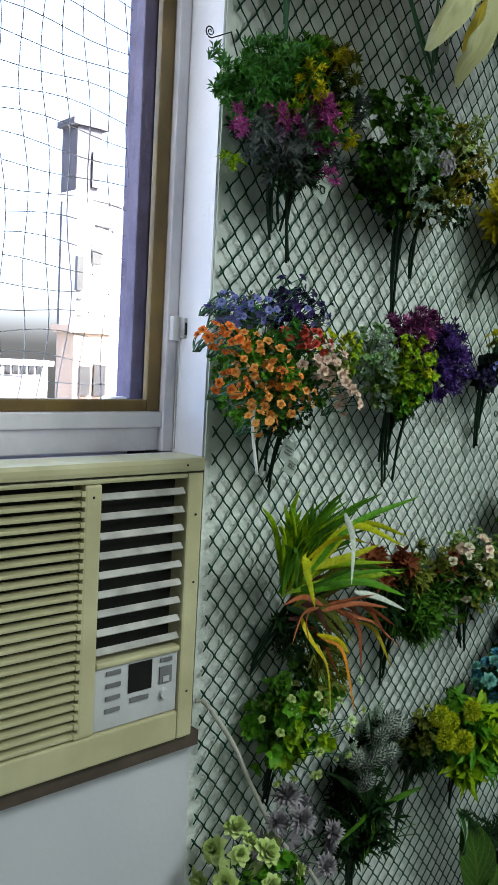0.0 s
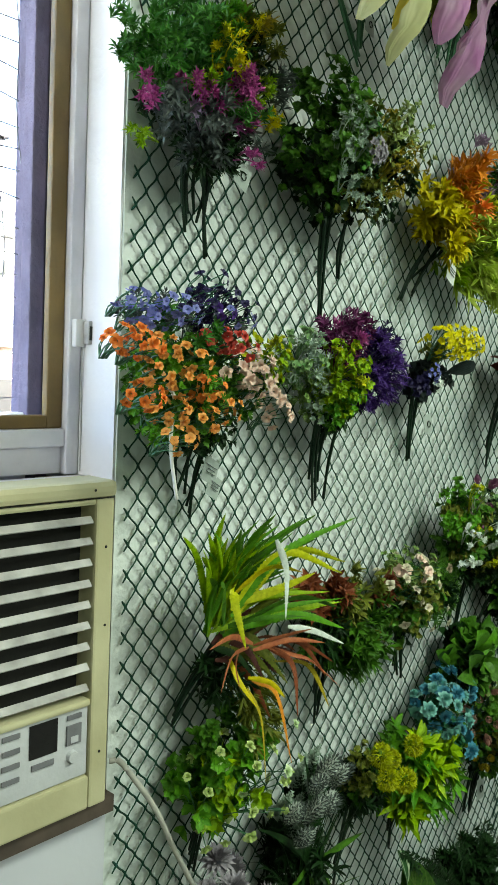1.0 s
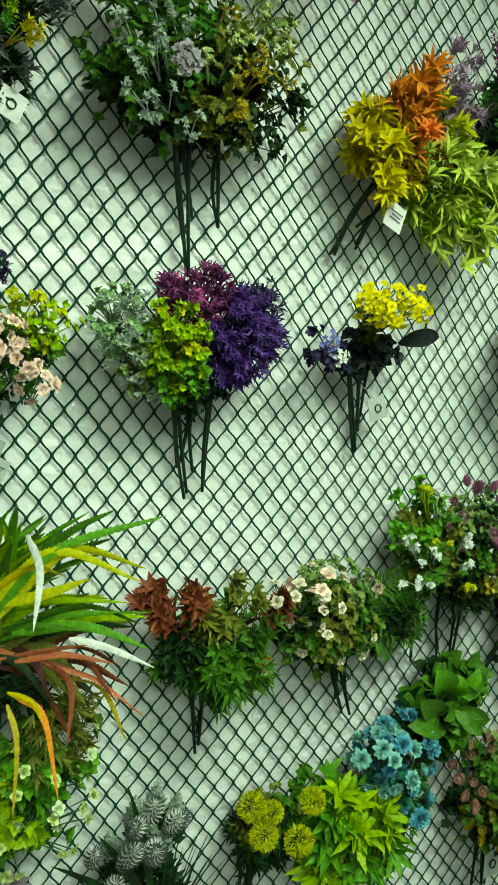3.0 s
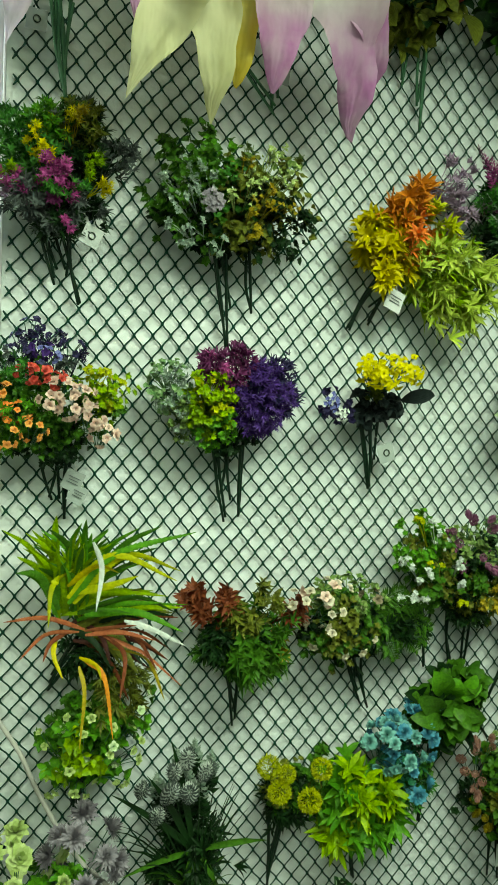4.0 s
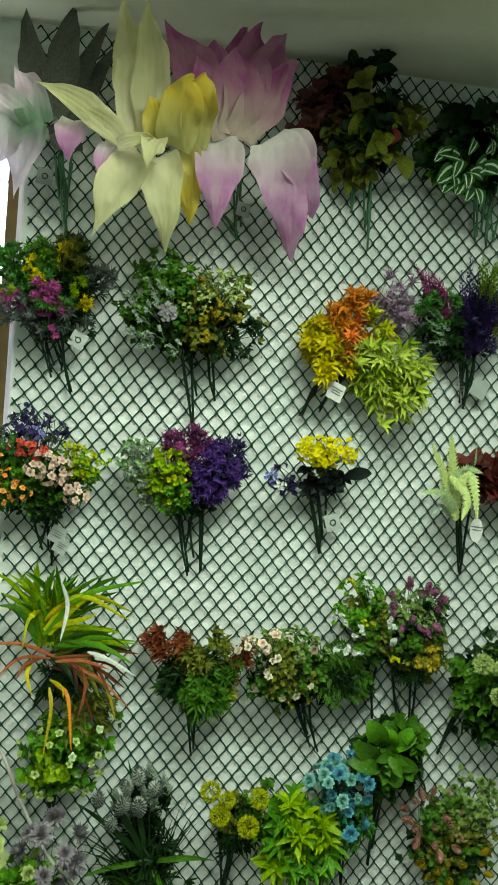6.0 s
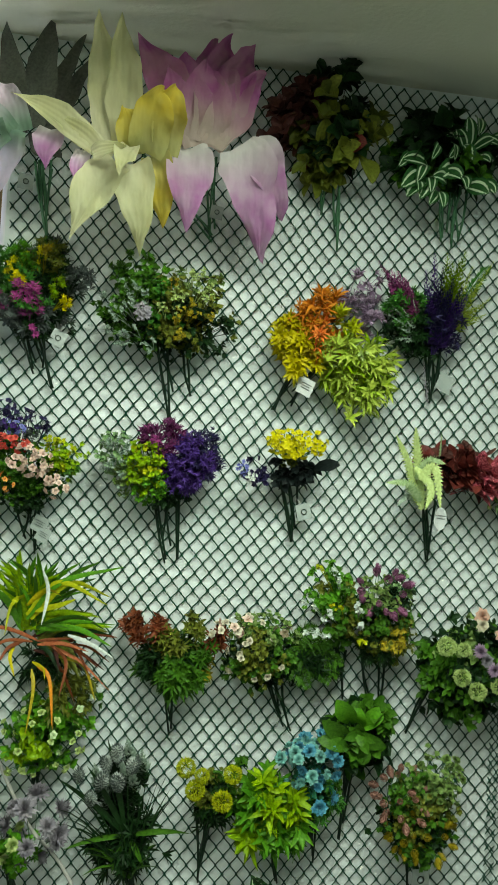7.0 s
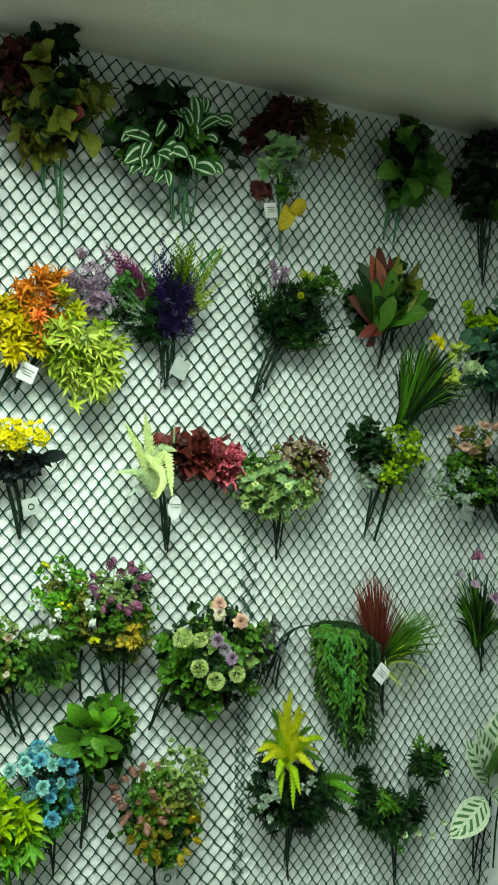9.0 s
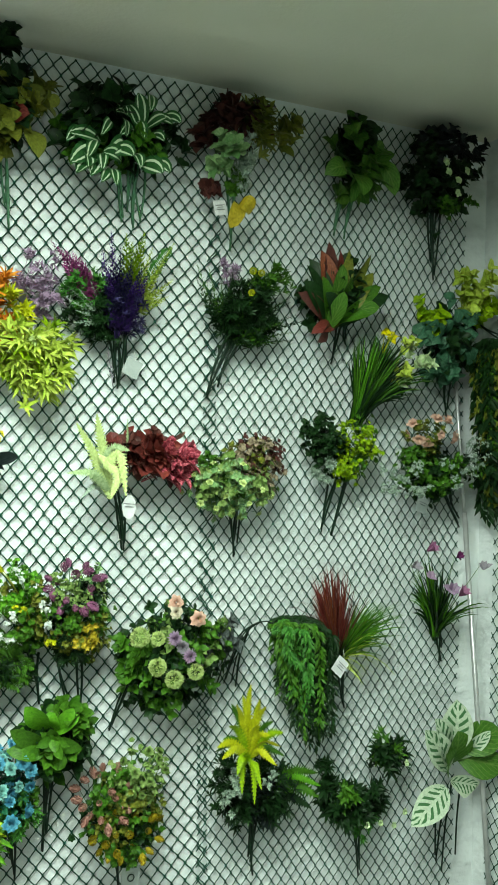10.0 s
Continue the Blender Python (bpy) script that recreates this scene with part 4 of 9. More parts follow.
# ---- plants on the mesh ----
b = bunch("mixed bunch of green, yellow and magenta sprigs with dark stems", [(0.952, 1.753), (0.992, 1.721), (0.971, 1.769)], (0.948, 1.852), 7)
clump(b, "fine", "fern", 0.88, 1.992, 0.053, 0.049, 0.93, s=1.1, dense=0.8)
clump(b, "lance", "fern", 0.872, 1.983, 0.045, 0.053, 0.95, s=0.42, dense=0.9)
clump(b, "lance", "bright", 0.915, 2.006, 0.035, 0.035, 0.93, s=0.4, dense=0.8)
clump(b, "lance", "dark", 0.992, 1.998, 0.066, 0.061, 0.965, s=0.5, dense=1.0)
clump(b, "lance", "olive", 0.983, 2.015, 0.045, 0.037, 0.93, s=0.42, dense=0.9)
clump(b, "fine", "dark", 0.954, 1.946, 0.104, 0.076, 0.985, s=1.3, dense=0.6)
clump(b, "fine", "smoke", 1.048, 1.974, 0.036, 0.034, 0.95, s=1.1, dense=0.8)
clump(b, "fine", "smoke", 0.957, 2.035, 0.055, 0.028, 0.95, s=1.1, dense=0.6)
clump(b, "lance", "chartreuse", 0.922, 1.999, 0.021, 0.016, 0.9, s=0.32, dense=0.8)
clump(b, "lance", "yellow", 0.927, 1.962, 0.015, 0.017, 0.89, s=0.28, dense=0.9)
clump(b, "lance", "mustard", 0.971, 2.022, 0.018, 0.016, 0.91, s=0.3, dense=0.8)
clump(b, "lance", "yellow", 1.009, 1.914, 0.024, 0.013, 0.91, s=0.28, dense=0.7)
clump(b, "lance", "lime", 0.861, 1.914, 0.016, 0.014, 0.89, s=0.3, dense=0.9)
clump(b, "lance", "lime", 0.998, 1.947, 0.019, 0.023, 0.92, s=0.3, dense=0.7)
clump(b, "fine", "magenta", 0.934, 1.941, 0.024, 0.021, 0.885, s=0.75, dense=0.6)
clump(b, "fine", "magenta", 0.9, 1.913, 0.024, 0.014, 0.885, s=0.75, dense=0.55)
clump(b, "fine", "magenta", 0.872, 1.898, 0.019, 0.014, 0.89, s=0.75, dense=0.6)
clump(b, "fine", "magenta", 0.959, 1.9, 0.020, 0.016, 0.89, s=0.75, dense=0.5)
clump(b, "fine", "fern", 0.93, 1.911, 0.054, 0.036, 0.92, s=0.9, dense=0.5)
clump(b, "fine", "magenta", 0.956, 1.843, 0.012, 0.016, 0.9, s=0.7, dense=0.7)
clump(b, "fine", "plum", 0.917, 1.896, 0.035, 0.021, 0.92, s=0.9, dense=0.4)
clump(b, "fine", "mauve", 0.878, 1.881, 0.026, 0.023, 0.91, s=0.9, dense=0.4)
clump(b, "fine", "smoke", 0.916, 1.865, 0.050, 0.032, 0.95, s=1.1, dense=0.7)
clump(b, "lance", "dark", 0.949, 1.866, 0.051, 0.042, 0.965, s=0.5, dense=0.9)
clump(b, "lance", "smoke", 0.988, 1.89, 0.038, 0.028, 0.94, s=0.45, dense=0.7)
clump(b, "fine", "magenta", 0.766, 1.889, 0.022, 0.017, 0.9, s=0.7, dense=0.6)
clump(b, "fine", "magenta", 0.848, 1.914, 0.029, 0.019, 0.9, s=0.7, dense=0.5)
clump(b, "fine", "magenta", 0.943, 1.95, 0.028, 0.028, 0.91, s=0.7, dense=0.5)
clump(b, "fine", "fern", 0.795, 1.962, 0.052, 0.044, 0.92, s=1.0, dense=0.7)
clump(b, "fine", "fern", 0.762, 1.936, 0.034, 0.049, 0.91, s=1.0, dense=0.5)
clump(b, "lance", "green", 0.96, 2.006, 0.060, 0.049, 0.94, s=0.4, dense=0.7)
clump(b, "lance", "yellow", 0.9, 1.974, 0.022, 0.020, 0.9, s=0.24, dense=0.3)
clump(b, "lance", "yellow", 0.95, 2.017, 0.021, 0.017, 0.91, s=0.24, dense=0.3)
clump(b, "lance", "lime", 0.765, 1.831, 0.015, 0.010, 0.9, s=0.28, dense=0.8)
clump(b, "lance", "smoke", 0.864, 1.883, 0.077, 0.039, 0.93, s=0.5, dense=0.6)
L = Leaves()
L.tube([(0.741 + (0.0015 + 0.00036 * k) * math.cos(k * 0.6), 0.93, 1.996 + (0.0015 + 0.00036 * k) * math.sin(k * 0.6)) for k in range(20)] + [(0.793, 0.95, 2.015), (0.793 + 0.03, 0.97, 2.015 - 0.02)], 0.0009, 0.0011, 4)
L.part("curled_tendril", STEM, b)
tag("clear plastic tag with a green ring print on mixed bunch", 1.004, 1.835, 0.034, 25, y=0.96, mat=CLEAR_CARD, bars=0, ring=True)
b = bunch("full bunch of green leaves with tiny white and yellow flowers", [(1.273, 1.655), (1.314, 1.728), (1.274, 1.736)], (1.252, 1.822), 7)
clump(b, "oval", "green", 1.166, 2.009, 0.054, 0.048, 0.955, s=0.8)
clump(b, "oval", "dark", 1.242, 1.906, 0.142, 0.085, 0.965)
clump(b, "oval", "green", 1.162, 1.926, 0.081, 0.081, 0.94, s=0.75)
clump(b, "oval", "fern", 1.222, 1.943, 0.068, 0.068, 0.94, s=0.7, dense=0.7)
clump(b, "oval", "olive", 1.308, 1.931, 0.095, 0.095, 0.94, s=0.7)
clump(b, "oval", "bright", 1.212, 1.983, 0.057, 0.040, 0.93, s=0.7)
clump(b, "oval", "dark", 1.362, 1.884, 0.057, 0.059, 0.955, s=0.7)
clump(b, "oval", "sage", 1.306, 1.994, 0.071, 0.038, 0.93, s=0.6, dense=0.8)
clump(b, "tiny", "silver", 1.157, 1.928, 0.018, 0.015, 0.868, s=0.62, dense=0.55)
clump(b, "tiny", "silver", 1.184, 1.951, 0.018, 0.015, 0.868, s=0.62, dense=0.55)
clump(b, "tiny", "silver", 1.125, 1.849, 0.018, 0.015, 0.868, s=0.62, dense=0.55)
clump(b, "tiny", "silver", 1.146, 1.836, 0.018, 0.015, 0.868, s=0.62, dense=0.55)
clump(b, "tiny", "silver", 1.205, 1.826, 0.018, 0.015, 0.868, s=0.62, dense=0.55)
clump(b, "tiny", "silver", 1.111, 1.923, 0.018, 0.015, 0.868, s=0.62, dense=0.55)
clump(b, "tiny", "silver", 1.15, 1.962, 0.018, 0.015, 0.868, s=0.62, dense=0.55)
clump(b, "tiny", "silver", 1.142, 1.911, 0.018, 0.015, 0.868, s=0.62, dense=0.55)
clump(b, "tiny", "silver", 1.128, 1.89, 0.018, 0.015, 0.868, s=0.62, dense=0.55)
clump(b, "tiny", "silver", 1.161, 1.858, 0.018, 0.015, 0.868, s=0.62, dense=0.55)
clump(b, "tiny", "silver", 1.178, 1.92, 0.018, 0.015, 0.868, s=0.62, dense=0.55)
clump(b, "tiny", "celery", 1.288, 1.984, 0.019, 0.015, 0.868, s=0.65, dense=0.5)
clump(b, "tiny", "celery", 1.321, 1.973, 0.020, 0.016, 0.868, s=0.65, dense=0.5)
clump(b, "tiny", "celery", 1.268, 1.951, 0.019, 0.015, 0.868, s=0.65, dense=0.5)
clump(b, "tiny", "celery", 1.237, 1.922, 0.019, 0.015, 0.868, s=0.65, dense=0.5)
clump(b, "tiny", "celery", 1.309, 1.997, 0.019, 0.015, 0.868, s=0.65, dense=0.5)
clump(b, "tiny", "celery", 1.34, 1.949, 0.020, 0.016, 0.868, s=0.65, dense=0.5)
clump(b, "tiny", "celery", 1.258, 1.929, 0.019, 0.015, 0.868, s=0.65, dense=0.5)
clump(b, "tiny", "mustard", 1.276, 1.911, 0.015, 0.011, 0.868, s=0.65, dense=0.55)
clump(b, "tiny", "mustard", 1.303, 1.908, 0.015, 0.011, 0.868, s=0.65, dense=0.55)
clump(b, "tiny", "mustard", 1.284, 1.865, 0.015, 0.011, 0.868, s=0.65, dense=0.55)
clump(b, "tiny", "mustard", 1.263, 1.857, 0.015, 0.011, 0.868, s=0.65, dense=0.55)
clump(b, "tiny", "mustard", 1.25, 1.974, 0.015, 0.011, 0.868, s=0.65, dense=0.55)
clump(b, "tiny", "mustard", 1.297, 1.928, 0.015, 0.011, 0.868, s=0.65, dense=0.55)
clump(b, "tiny", "mustard", 1.266, 1.894, 0.014, 0.011, 0.868, s=0.65, dense=0.55)
clump(b, "tiny", "mustard", 1.337, 1.912, 0.015, 0.011, 0.868, s=0.65, dense=0.55)
cluster(b, "umbel", "dusk", 1.189, 1.897, 0.016, 18, 0.007, 0.862, "umbel")
b = bunch("bunch of orange, blush and blue blossoms in green foliage", [(0.979, 1.335), (0.953, 1.369), (0.972, 1.352)], (0.959, 1.468), 6)
clump(b, "oval", "bright", 0.829, 1.551, 0.054, 0.046, 0.925, s=0.55, dense=0.75)
clump(b, "oval", "green", 0.872, 1.533, 0.082, 0.066, 0.94, s=0.55, dense=0.75)
clump(b, "oval", "green", 0.928, 1.564, 0.098, 0.071, 0.96, s=0.55, dense=0.75)
clump(b, "oval", "bright", 0.849, 1.505, 0.056, 0.040, 0.93, s=0.55, dense=0.75)
clump(b, "oval", "green", 0.98, 1.538, 0.087, 0.067, 0.955, s=0.55, dense=0.75)
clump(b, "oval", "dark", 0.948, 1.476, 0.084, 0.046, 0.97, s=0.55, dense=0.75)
clump(b, "fine", "bright", 0.842, 1.532, 0.071, 0.063, 0.92, s=0.8, dense=0.35)
clump(b, "fine", "fern", 0.862, 1.613, 0.088, 0.033, 0.93, s=0.9, dense=0.5)
blooms(b, "double", "coral", 0.747, 1.589, 0.021, 0.015, 11, 0.0148, 0.89, "blossom")
blooms(b, "double", "coral", 0.771, 1.583, 0.021, 0.016, 11, 0.0148, 0.89, "blossom")
blooms(b, "double", "orangelight", 0.806, 1.581, 0.022, 0.016, 11, 0.0148, 0.89, "blossom")
blooms(b, "double", "orangelight", 0.847, 1.569, 0.024, 0.018, 11, 0.0148, 0.89, "blossom")
blooms(b, "double", "orangelight", 0.791, 1.548, 0.021, 0.016, 11, 0.0148, 0.89, "blossom")
blooms(b, "double", "orangelight", 0.837, 1.538, 0.023, 0.017, 11, 0.0148, 0.89, "blossom")
blooms(b, "bloom", "coral", 0.887, 1.532, 0.025, 0.018, 11, 0.0148, 0.89, "blossom")
blooms(b, "double", "coral", 0.776, 1.522, 0.021, 0.016, 11, 0.0148, 0.89, "blossom")
blooms(b, "double", "orangelight", 0.816, 1.503, 0.022, 0.016, 11, 0.0148, 0.89, "blossom")
blooms(b, "double", "orangelight", 0.866, 1.493, 0.025, 0.018, 11, 0.0148, 0.89, "blossom")
blooms(b, "bloom", "orangelight", 0.831, 1.468, 0.023, 0.017, 11, 0.0148, 0.89, "blossom")
blooms(b, "double", "orangelight", 0.908, 1.505, 0.026, 0.019, 11, 0.0148, 0.89, "blossom")
blooms(b, "double", "red", 0.92, 1.597, 0.017, 0.015, 8, 0.0155, 0.895, "blossom")
blooms(b, "double", "red", 0.946, 1.586, 0.018, 0.015, 8, 0.0155, 0.895, "blossom")
blooms(b, "double", "red", 0.899, 1.597, 0.017, 0.015, 8, 0.0155, 0.895, "blossom")
blooms(b, "double", "blush", 0.957, 1.572, 0.020, 0.019, 8, 0.0185, 0.9, "blossom")
blooms(b, "double", "blush", 0.937, 1.55, 0.019, 0.018, 8, 0.0185, 0.9, "blossom")
blooms(b, "double", "blush", 0.974, 1.545, 0.021, 0.019, 8, 0.0185, 0.9, "blossom")
blooms(b, "double", "blush", 1.007, 1.527, 0.021, 0.019, 8, 0.0185, 0.9, "blossom")
blooms(b, "double", "blush", 0.993, 1.56, 0.021, 0.019, 8, 0.0185, 0.9, "blossom")
blooms(b, "double", "blush", 1.026, 1.5, 0.022, 0.020, 8, 0.0185, 0.9, "blossom")
clump(b, "oval", "lime", 1.042, 1.572, 0.041, 0.047, 0.93, s=0.55, dense=1.0)
clump(b, "oval", "chartreuse", 1.028, 1.578, 0.036, 0.038, 0.915, s=0.5, dense=0.6)
blooms(b, "bloom", "blue", 0.756, 1.637, 0.016, 0.011, 8, 0.0145, 0.895, "blossom")
clump(b, "fine", "smoke", 0.776, 1.639, 0.017, 0.013, 0.93, s=0.6, dense=0.5)
blooms(b, "bloom", "blue", 0.786, 1.638, 0.017, 0.012, 8, 0.0145, 0.895, "blossom")
clump(b, "fine", "smoke", 0.808, 1.641, 0.017, 0.013, 0.93, s=0.6, dense=0.5)
blooms(b, "bloom", "blue", 0.771, 1.621, 0.017, 0.011, 8, 0.0145, 0.895, "blossom")
clump(b, "fine", "smoke", 0.793, 1.622, 0.018, 0.013, 0.93, s=0.6, dense=0.5)
blooms(b, "bloom", "blue", 0.818, 1.637, 0.018, 0.012, 8, 0.0145, 0.895, "blossom")
clump(b, "fine", "smoke", 0.841, 1.64, 0.019, 0.014, 0.93, s=0.6, dense=0.5)
blooms(b, "bloom", "blue", 0.837, 1.625, 0.019, 0.012, 8, 0.0145, 0.895, "blossom")
clump(b, "fine", "smoke", 0.861, 1.627, 0.020, 0.015, 0.93, s=0.6, dense=0.5)
blooms(b, "bloom", "blue", 0.8, 1.615, 0.017, 0.012, 8, 0.0145, 0.895, "blossom")
clump(b, "fine", "smoke", 0.822, 1.616, 0.018, 0.013, 0.93, s=0.6, dense=0.5)
blooms(b, "bloom", "indigo", 0.894, 1.653, 0.020, 0.014, 8, 0.0145, 0.92, "blossom")
clump(b, "fine", "indigo", 0.902, 1.652, 0.020, 0.015, 0.93, s=0.6, dense=0.5)
blooms(b, "bloom", "indigo", 0.937, 1.657, 0.021, 0.014, 8, 0.0145, 0.92, "blossom")
clump(b, "fine", "indigo", 0.945, 1.656, 0.021, 0.016, 0.93, s=0.6, dense=0.5)
blooms(b, "bloom", "indigo", 0.97, 1.642, 0.023, 0.015, 8, 0.0145, 0.92, "blossom")
clump(b, "fine", "indigo", 0.979, 1.641, 0.023, 0.017, 0.93, s=0.6, dense=0.5)
blooms(b, "bloom", "violet", 0.922, 1.636, 0.021, 0.014, 8, 0.0145, 0.92, "blossom")
clump(b, "fine", "violet", 0.93, 1.635, 0.021, 0.016, 0.93, s=0.6, dense=0.5)
blooms(b, "bloom", "indigo", 0.887, 1.63, 0.020, 0.013, 8, 0.0145, 0.92, "blossom")
clump(b, "fine", "indigo", 0.894, 1.629, 0.021, 0.015, 0.93, s=0.6, dense=0.5)
blooms(b, "bloom", "blue", 0.929, 1.626, 0.021, 0.014, 8, 0.0145, 0.895, "blossom")
clump(b, "fine", "smoke", 0.958, 1.628, 0.022, 0.017, 0.93, s=0.6, dense=0.5)
blooms(b, "bloom", "indigo", 0.906, 1.672, 0.021, 0.014, 8, 0.0145, 0.92, "blossom")
clump(b, "fine", "indigo", 0.914, 1.671, 0.021, 0.016, 0.93, s=0.6, dense=0.5)
tag("small clear printed price card hanging from orange bunch", 0.988, 1.409, 0.035, 25, y=0.985, mat=CLEAR_CARD, bars=3)
tag("small clear printed price card below orange bunch", 0.997, 1.384, 0.031, 28, y=0.985, mat=CLEAR_CARD, bars=3)
b = bunch("bunch of pale, lime, violet and plum sprigs", [(1.283, 1.326), (1.31, 1.336), (1.271, 1.374), (1.29, 1.368)], (1.266, 1.478), 7)
clump(b, "oval", "pale", 1.148, 1.584, 0.043, 0.051, 0.95, s=0.55, dense=1.1, ball=True)
clump(b, "lance", "silver", 1.155, 1.58, 0.045, 0.049, 0.935, s=0.34, dense=0.4)
clump(b, "oval", "sage", 1.178, 1.529, 0.034, 0.047, 0.955, s=0.5, dense=1.0, ball=True)
clump(b, "oval", "silver", 1.179, 1.52, 0.027, 0.038, 0.94, s=0.45, dense=0.4)
clump(b, "oval", "lime", 1.218, 1.557, 0.052, 0.062, 0.925, s=0.55, dense=1.25, ball=True)
clump(b, "oval", "bright", 1.227, 1.521, 0.047, 0.053, 0.94, s=0.55, dense=1.0, ball=True)
clump(b, "oval", "chartreuse", 1.217, 1.573, 0.041, 0.049, 0.915, s=0.5, dense=0.4, ball=True)
clump(b, "lance", "plum", 1.255, 1.634, 0.055, 0.038, 0.945, s=0.42, dense=1.4)
clump(b, "lance", "magenta", 1.245, 1.629, 0.042, 0.027, 0.93, s=0.36, dense=0.3)
clump(b, "lance", "violet", 1.316, 1.571, 0.061, 0.072, 0.935, s=0.36, dense=1.1, ball=True)
clump(b, "lance", "indigo", 1.34, 1.586, 0.055, 0.069, 0.955, s=0.4, dense=0.9, ball=True)
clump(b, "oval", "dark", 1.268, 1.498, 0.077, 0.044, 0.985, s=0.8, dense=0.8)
b = bunch("bunch of small yellow flowers over near-black leaves", [(1.585, 1.391), (1.593, 1.428)], (1.566, 1.53), 6)
clump(b, "big", "black", 1.587, 1.567, 0.093, 0.026, 0.98, s=0.7)
clump(b, "oval", "black", 1.556, 1.572, 0.071, 0.039, 0.97)
clump(b, "oval", "olive", 1.581, 1.621, 0.052, 0.026, 0.955, s=0.7)
blooms(b, "bloom", "yellow", 1.562, 1.63, 0.064, 0.032, 30, 0.017, 0.915, "blossom")
cluster(b, "umbel", "yellow", 1.523, 1.628, 0.017, 10, 0.0075, 0.905, "umbel")
clump(b, "oval", "indigo", 1.48, 1.569, 0.040, 0.037, 0.955, s=0.7, dense=0.7)
cluster(b, "umbel", "blue", 1.434, 1.571, 0.015, 8, 0.006, 0.885, "umbel")
cluster(b, "umbel", "white", 1.453, 1.55, 0.011, 6, 0.006, 0.885, "umbel")
leaf_at(b, "black", (1.616, 1.575), (1.671, 1.588), 0.030, 0.96, 0.93, 0.02, "oval", "leaf", 0.0)
cluster(b, "umbel", "yellow", 1.549, 1.644, 0.017, 10, 0.0075, 0.905, "umbel")
cluster(b, "umbel", "yellow", 1.584, 1.637, 0.017, 10, 0.0075, 0.905, "umbel")
cluster(b, "umbel", "yellow", 1.558, 1.618, 0.017, 10, 0.0075, 0.905, "umbel")
cluster(b, "umbel", "yellow", 1.608, 1.627, 0.017, 10, 0.0075, 0.905, "umbel")
cluster(b, "umbel", "yellow", 1.508, 1.635, 0.017, 10, 0.0075, 0.905, "umbel")
cluster(b, "umbel", "yellow", 1.536, 1.623, 0.017, 10, 0.0075, 0.905, "umbel")
tag("clear plastic tag with a dark ring print", 1.605, 1.469, 0.037, -15, y=0.985, mat=CLEAR_CARD, bars=0, ring=True)
b = bunch("bunch of orange, yellow and lime maple-like leaves", [(1.518, 1.709), (1.565, 1.722)], (1.583, 1.822), 6)
clump(b, "lance", "orange", 1.603, 1.961, 0.050, 0.062, 0.93, s=0.85, dense=1.0)
clump(b, "lance", "orange", 1.627, 1.883, 0.036, 0.043, 0.92, s=0.8, dense=0.9)
clump(b, "lance", "coral", 1.599, 1.906, 0.036, 0.047, 0.915, s=0.7, dense=0.4)
clump(b, "star", "yellowleaf", 1.544, 1.889, 0.050, 0.057, 0.945, s=0.7, dense=1.1)
clump(b, "star", "yellowleaf", 1.561, 1.826, 0.043, 0.038, 0.935, s=0.7, dense=0.9)
clump(b, "star", "mustard", 1.572, 1.867, 0.048, 0.060, 0.96, s=0.7, dense=0.5)
clump(b, "lance", "limepale", 1.682, 1.852, 0.077, 0.060, 0.925, s=0.95, dense=1.0)
clump(b, "lance", "limepale", 1.735, 1.792, 0.074, 0.067, 0.93, s=0.95, dense=0.9)
clump(b, "lance", "lime", 1.71, 1.814, 0.089, 0.077, 0.955, s=0.9, dense=0.8)
clump(b, "lance", "chartreuse", 1.655, 1.926, 0.044, 0.044, 0.94, s=0.8, dense=0.6)
clump(b, "tiny", "celery", 1.71, 1.851, 0.049, 0.037, 0.9, s=0.9, dense=0.25)
clump(b, "fine", "mauve", 1.71, 2.016, 0.043, 0.043, 0.98, s=1.2, dense=0.9)
clump(b, "fine", "mauve", 1.763, 1.962, 0.039, 0.047, 0.985, s=1.1, dense=0.8)
leaf_at(b, "white", (1.549, 1.823), (1.562, 1.793), 0.024, 0.96, 0.93, 0.02, "oval", "leaf", 0.0)
tag("white price card on lime leaf bunch", 1.579, 1.767, 0.039, 22, y=0.94)
b = bunch("spread of green, yellow and rust strap ferns", [(0.959, 1.015), (0.964, 1.038)], (1.028, 1.131), 5)
strap(b, "lime", [(0.984, 0.955, 1.181), (0.965, 0.926, 1.274), (0.946, 0.896, 1.318)], 0.01, 36)
strap(b, "lime", [(0.996, 0.955, 1.2), (1.057, 0.933, 1.22), (1.134, 0.910, 1.219)], 0.016, 36)
strap(b, "lime", [(0.969, 0.955, 1.181), (0.984, 0.930, 1.273), (1.004, 0.904, 1.316)], 0.013, 36)
strap(b, "green", [(1.011, 0.955, 1.181), (1.041, 0.932, 1.241), (1.079, 0.909, 1.266)], 0.01, 36)
strap(b, "lime", [(1.021, 0.955, 1.19), (1.006, 0.929, 1.284), (0.991, 0.904, 1.33)], 0.013, 36)
strap(b, "bright", [(0.967, 0.955, 1.193), (1.0, 0.922, 1.29), (1.041, 0.890, 1.338)], 0.01, 36)
strap(b, "lime", [(1.012, 0.955, 1.169), (0.996, 0.933, 1.266), (0.979, 0.910, 1.313)], 0.016, 36)
strap(b, "green", [(0.986, 0.955, 1.198), (1.012, 0.935, 1.277), (1.046, 0.915, 1.313)], 0.016, 36)
strap(b, "green", [(1.0, 0.955, 1.176), (0.964, 0.935, 1.243), (0.923, 0.914, 1.272)], 0.016, 36)
strap(b, "lime", [(0.973, 0.955, 1.172), (1.0, 0.916, 1.263), (1.033, 0.877, 1.307)], 0.013, 36)
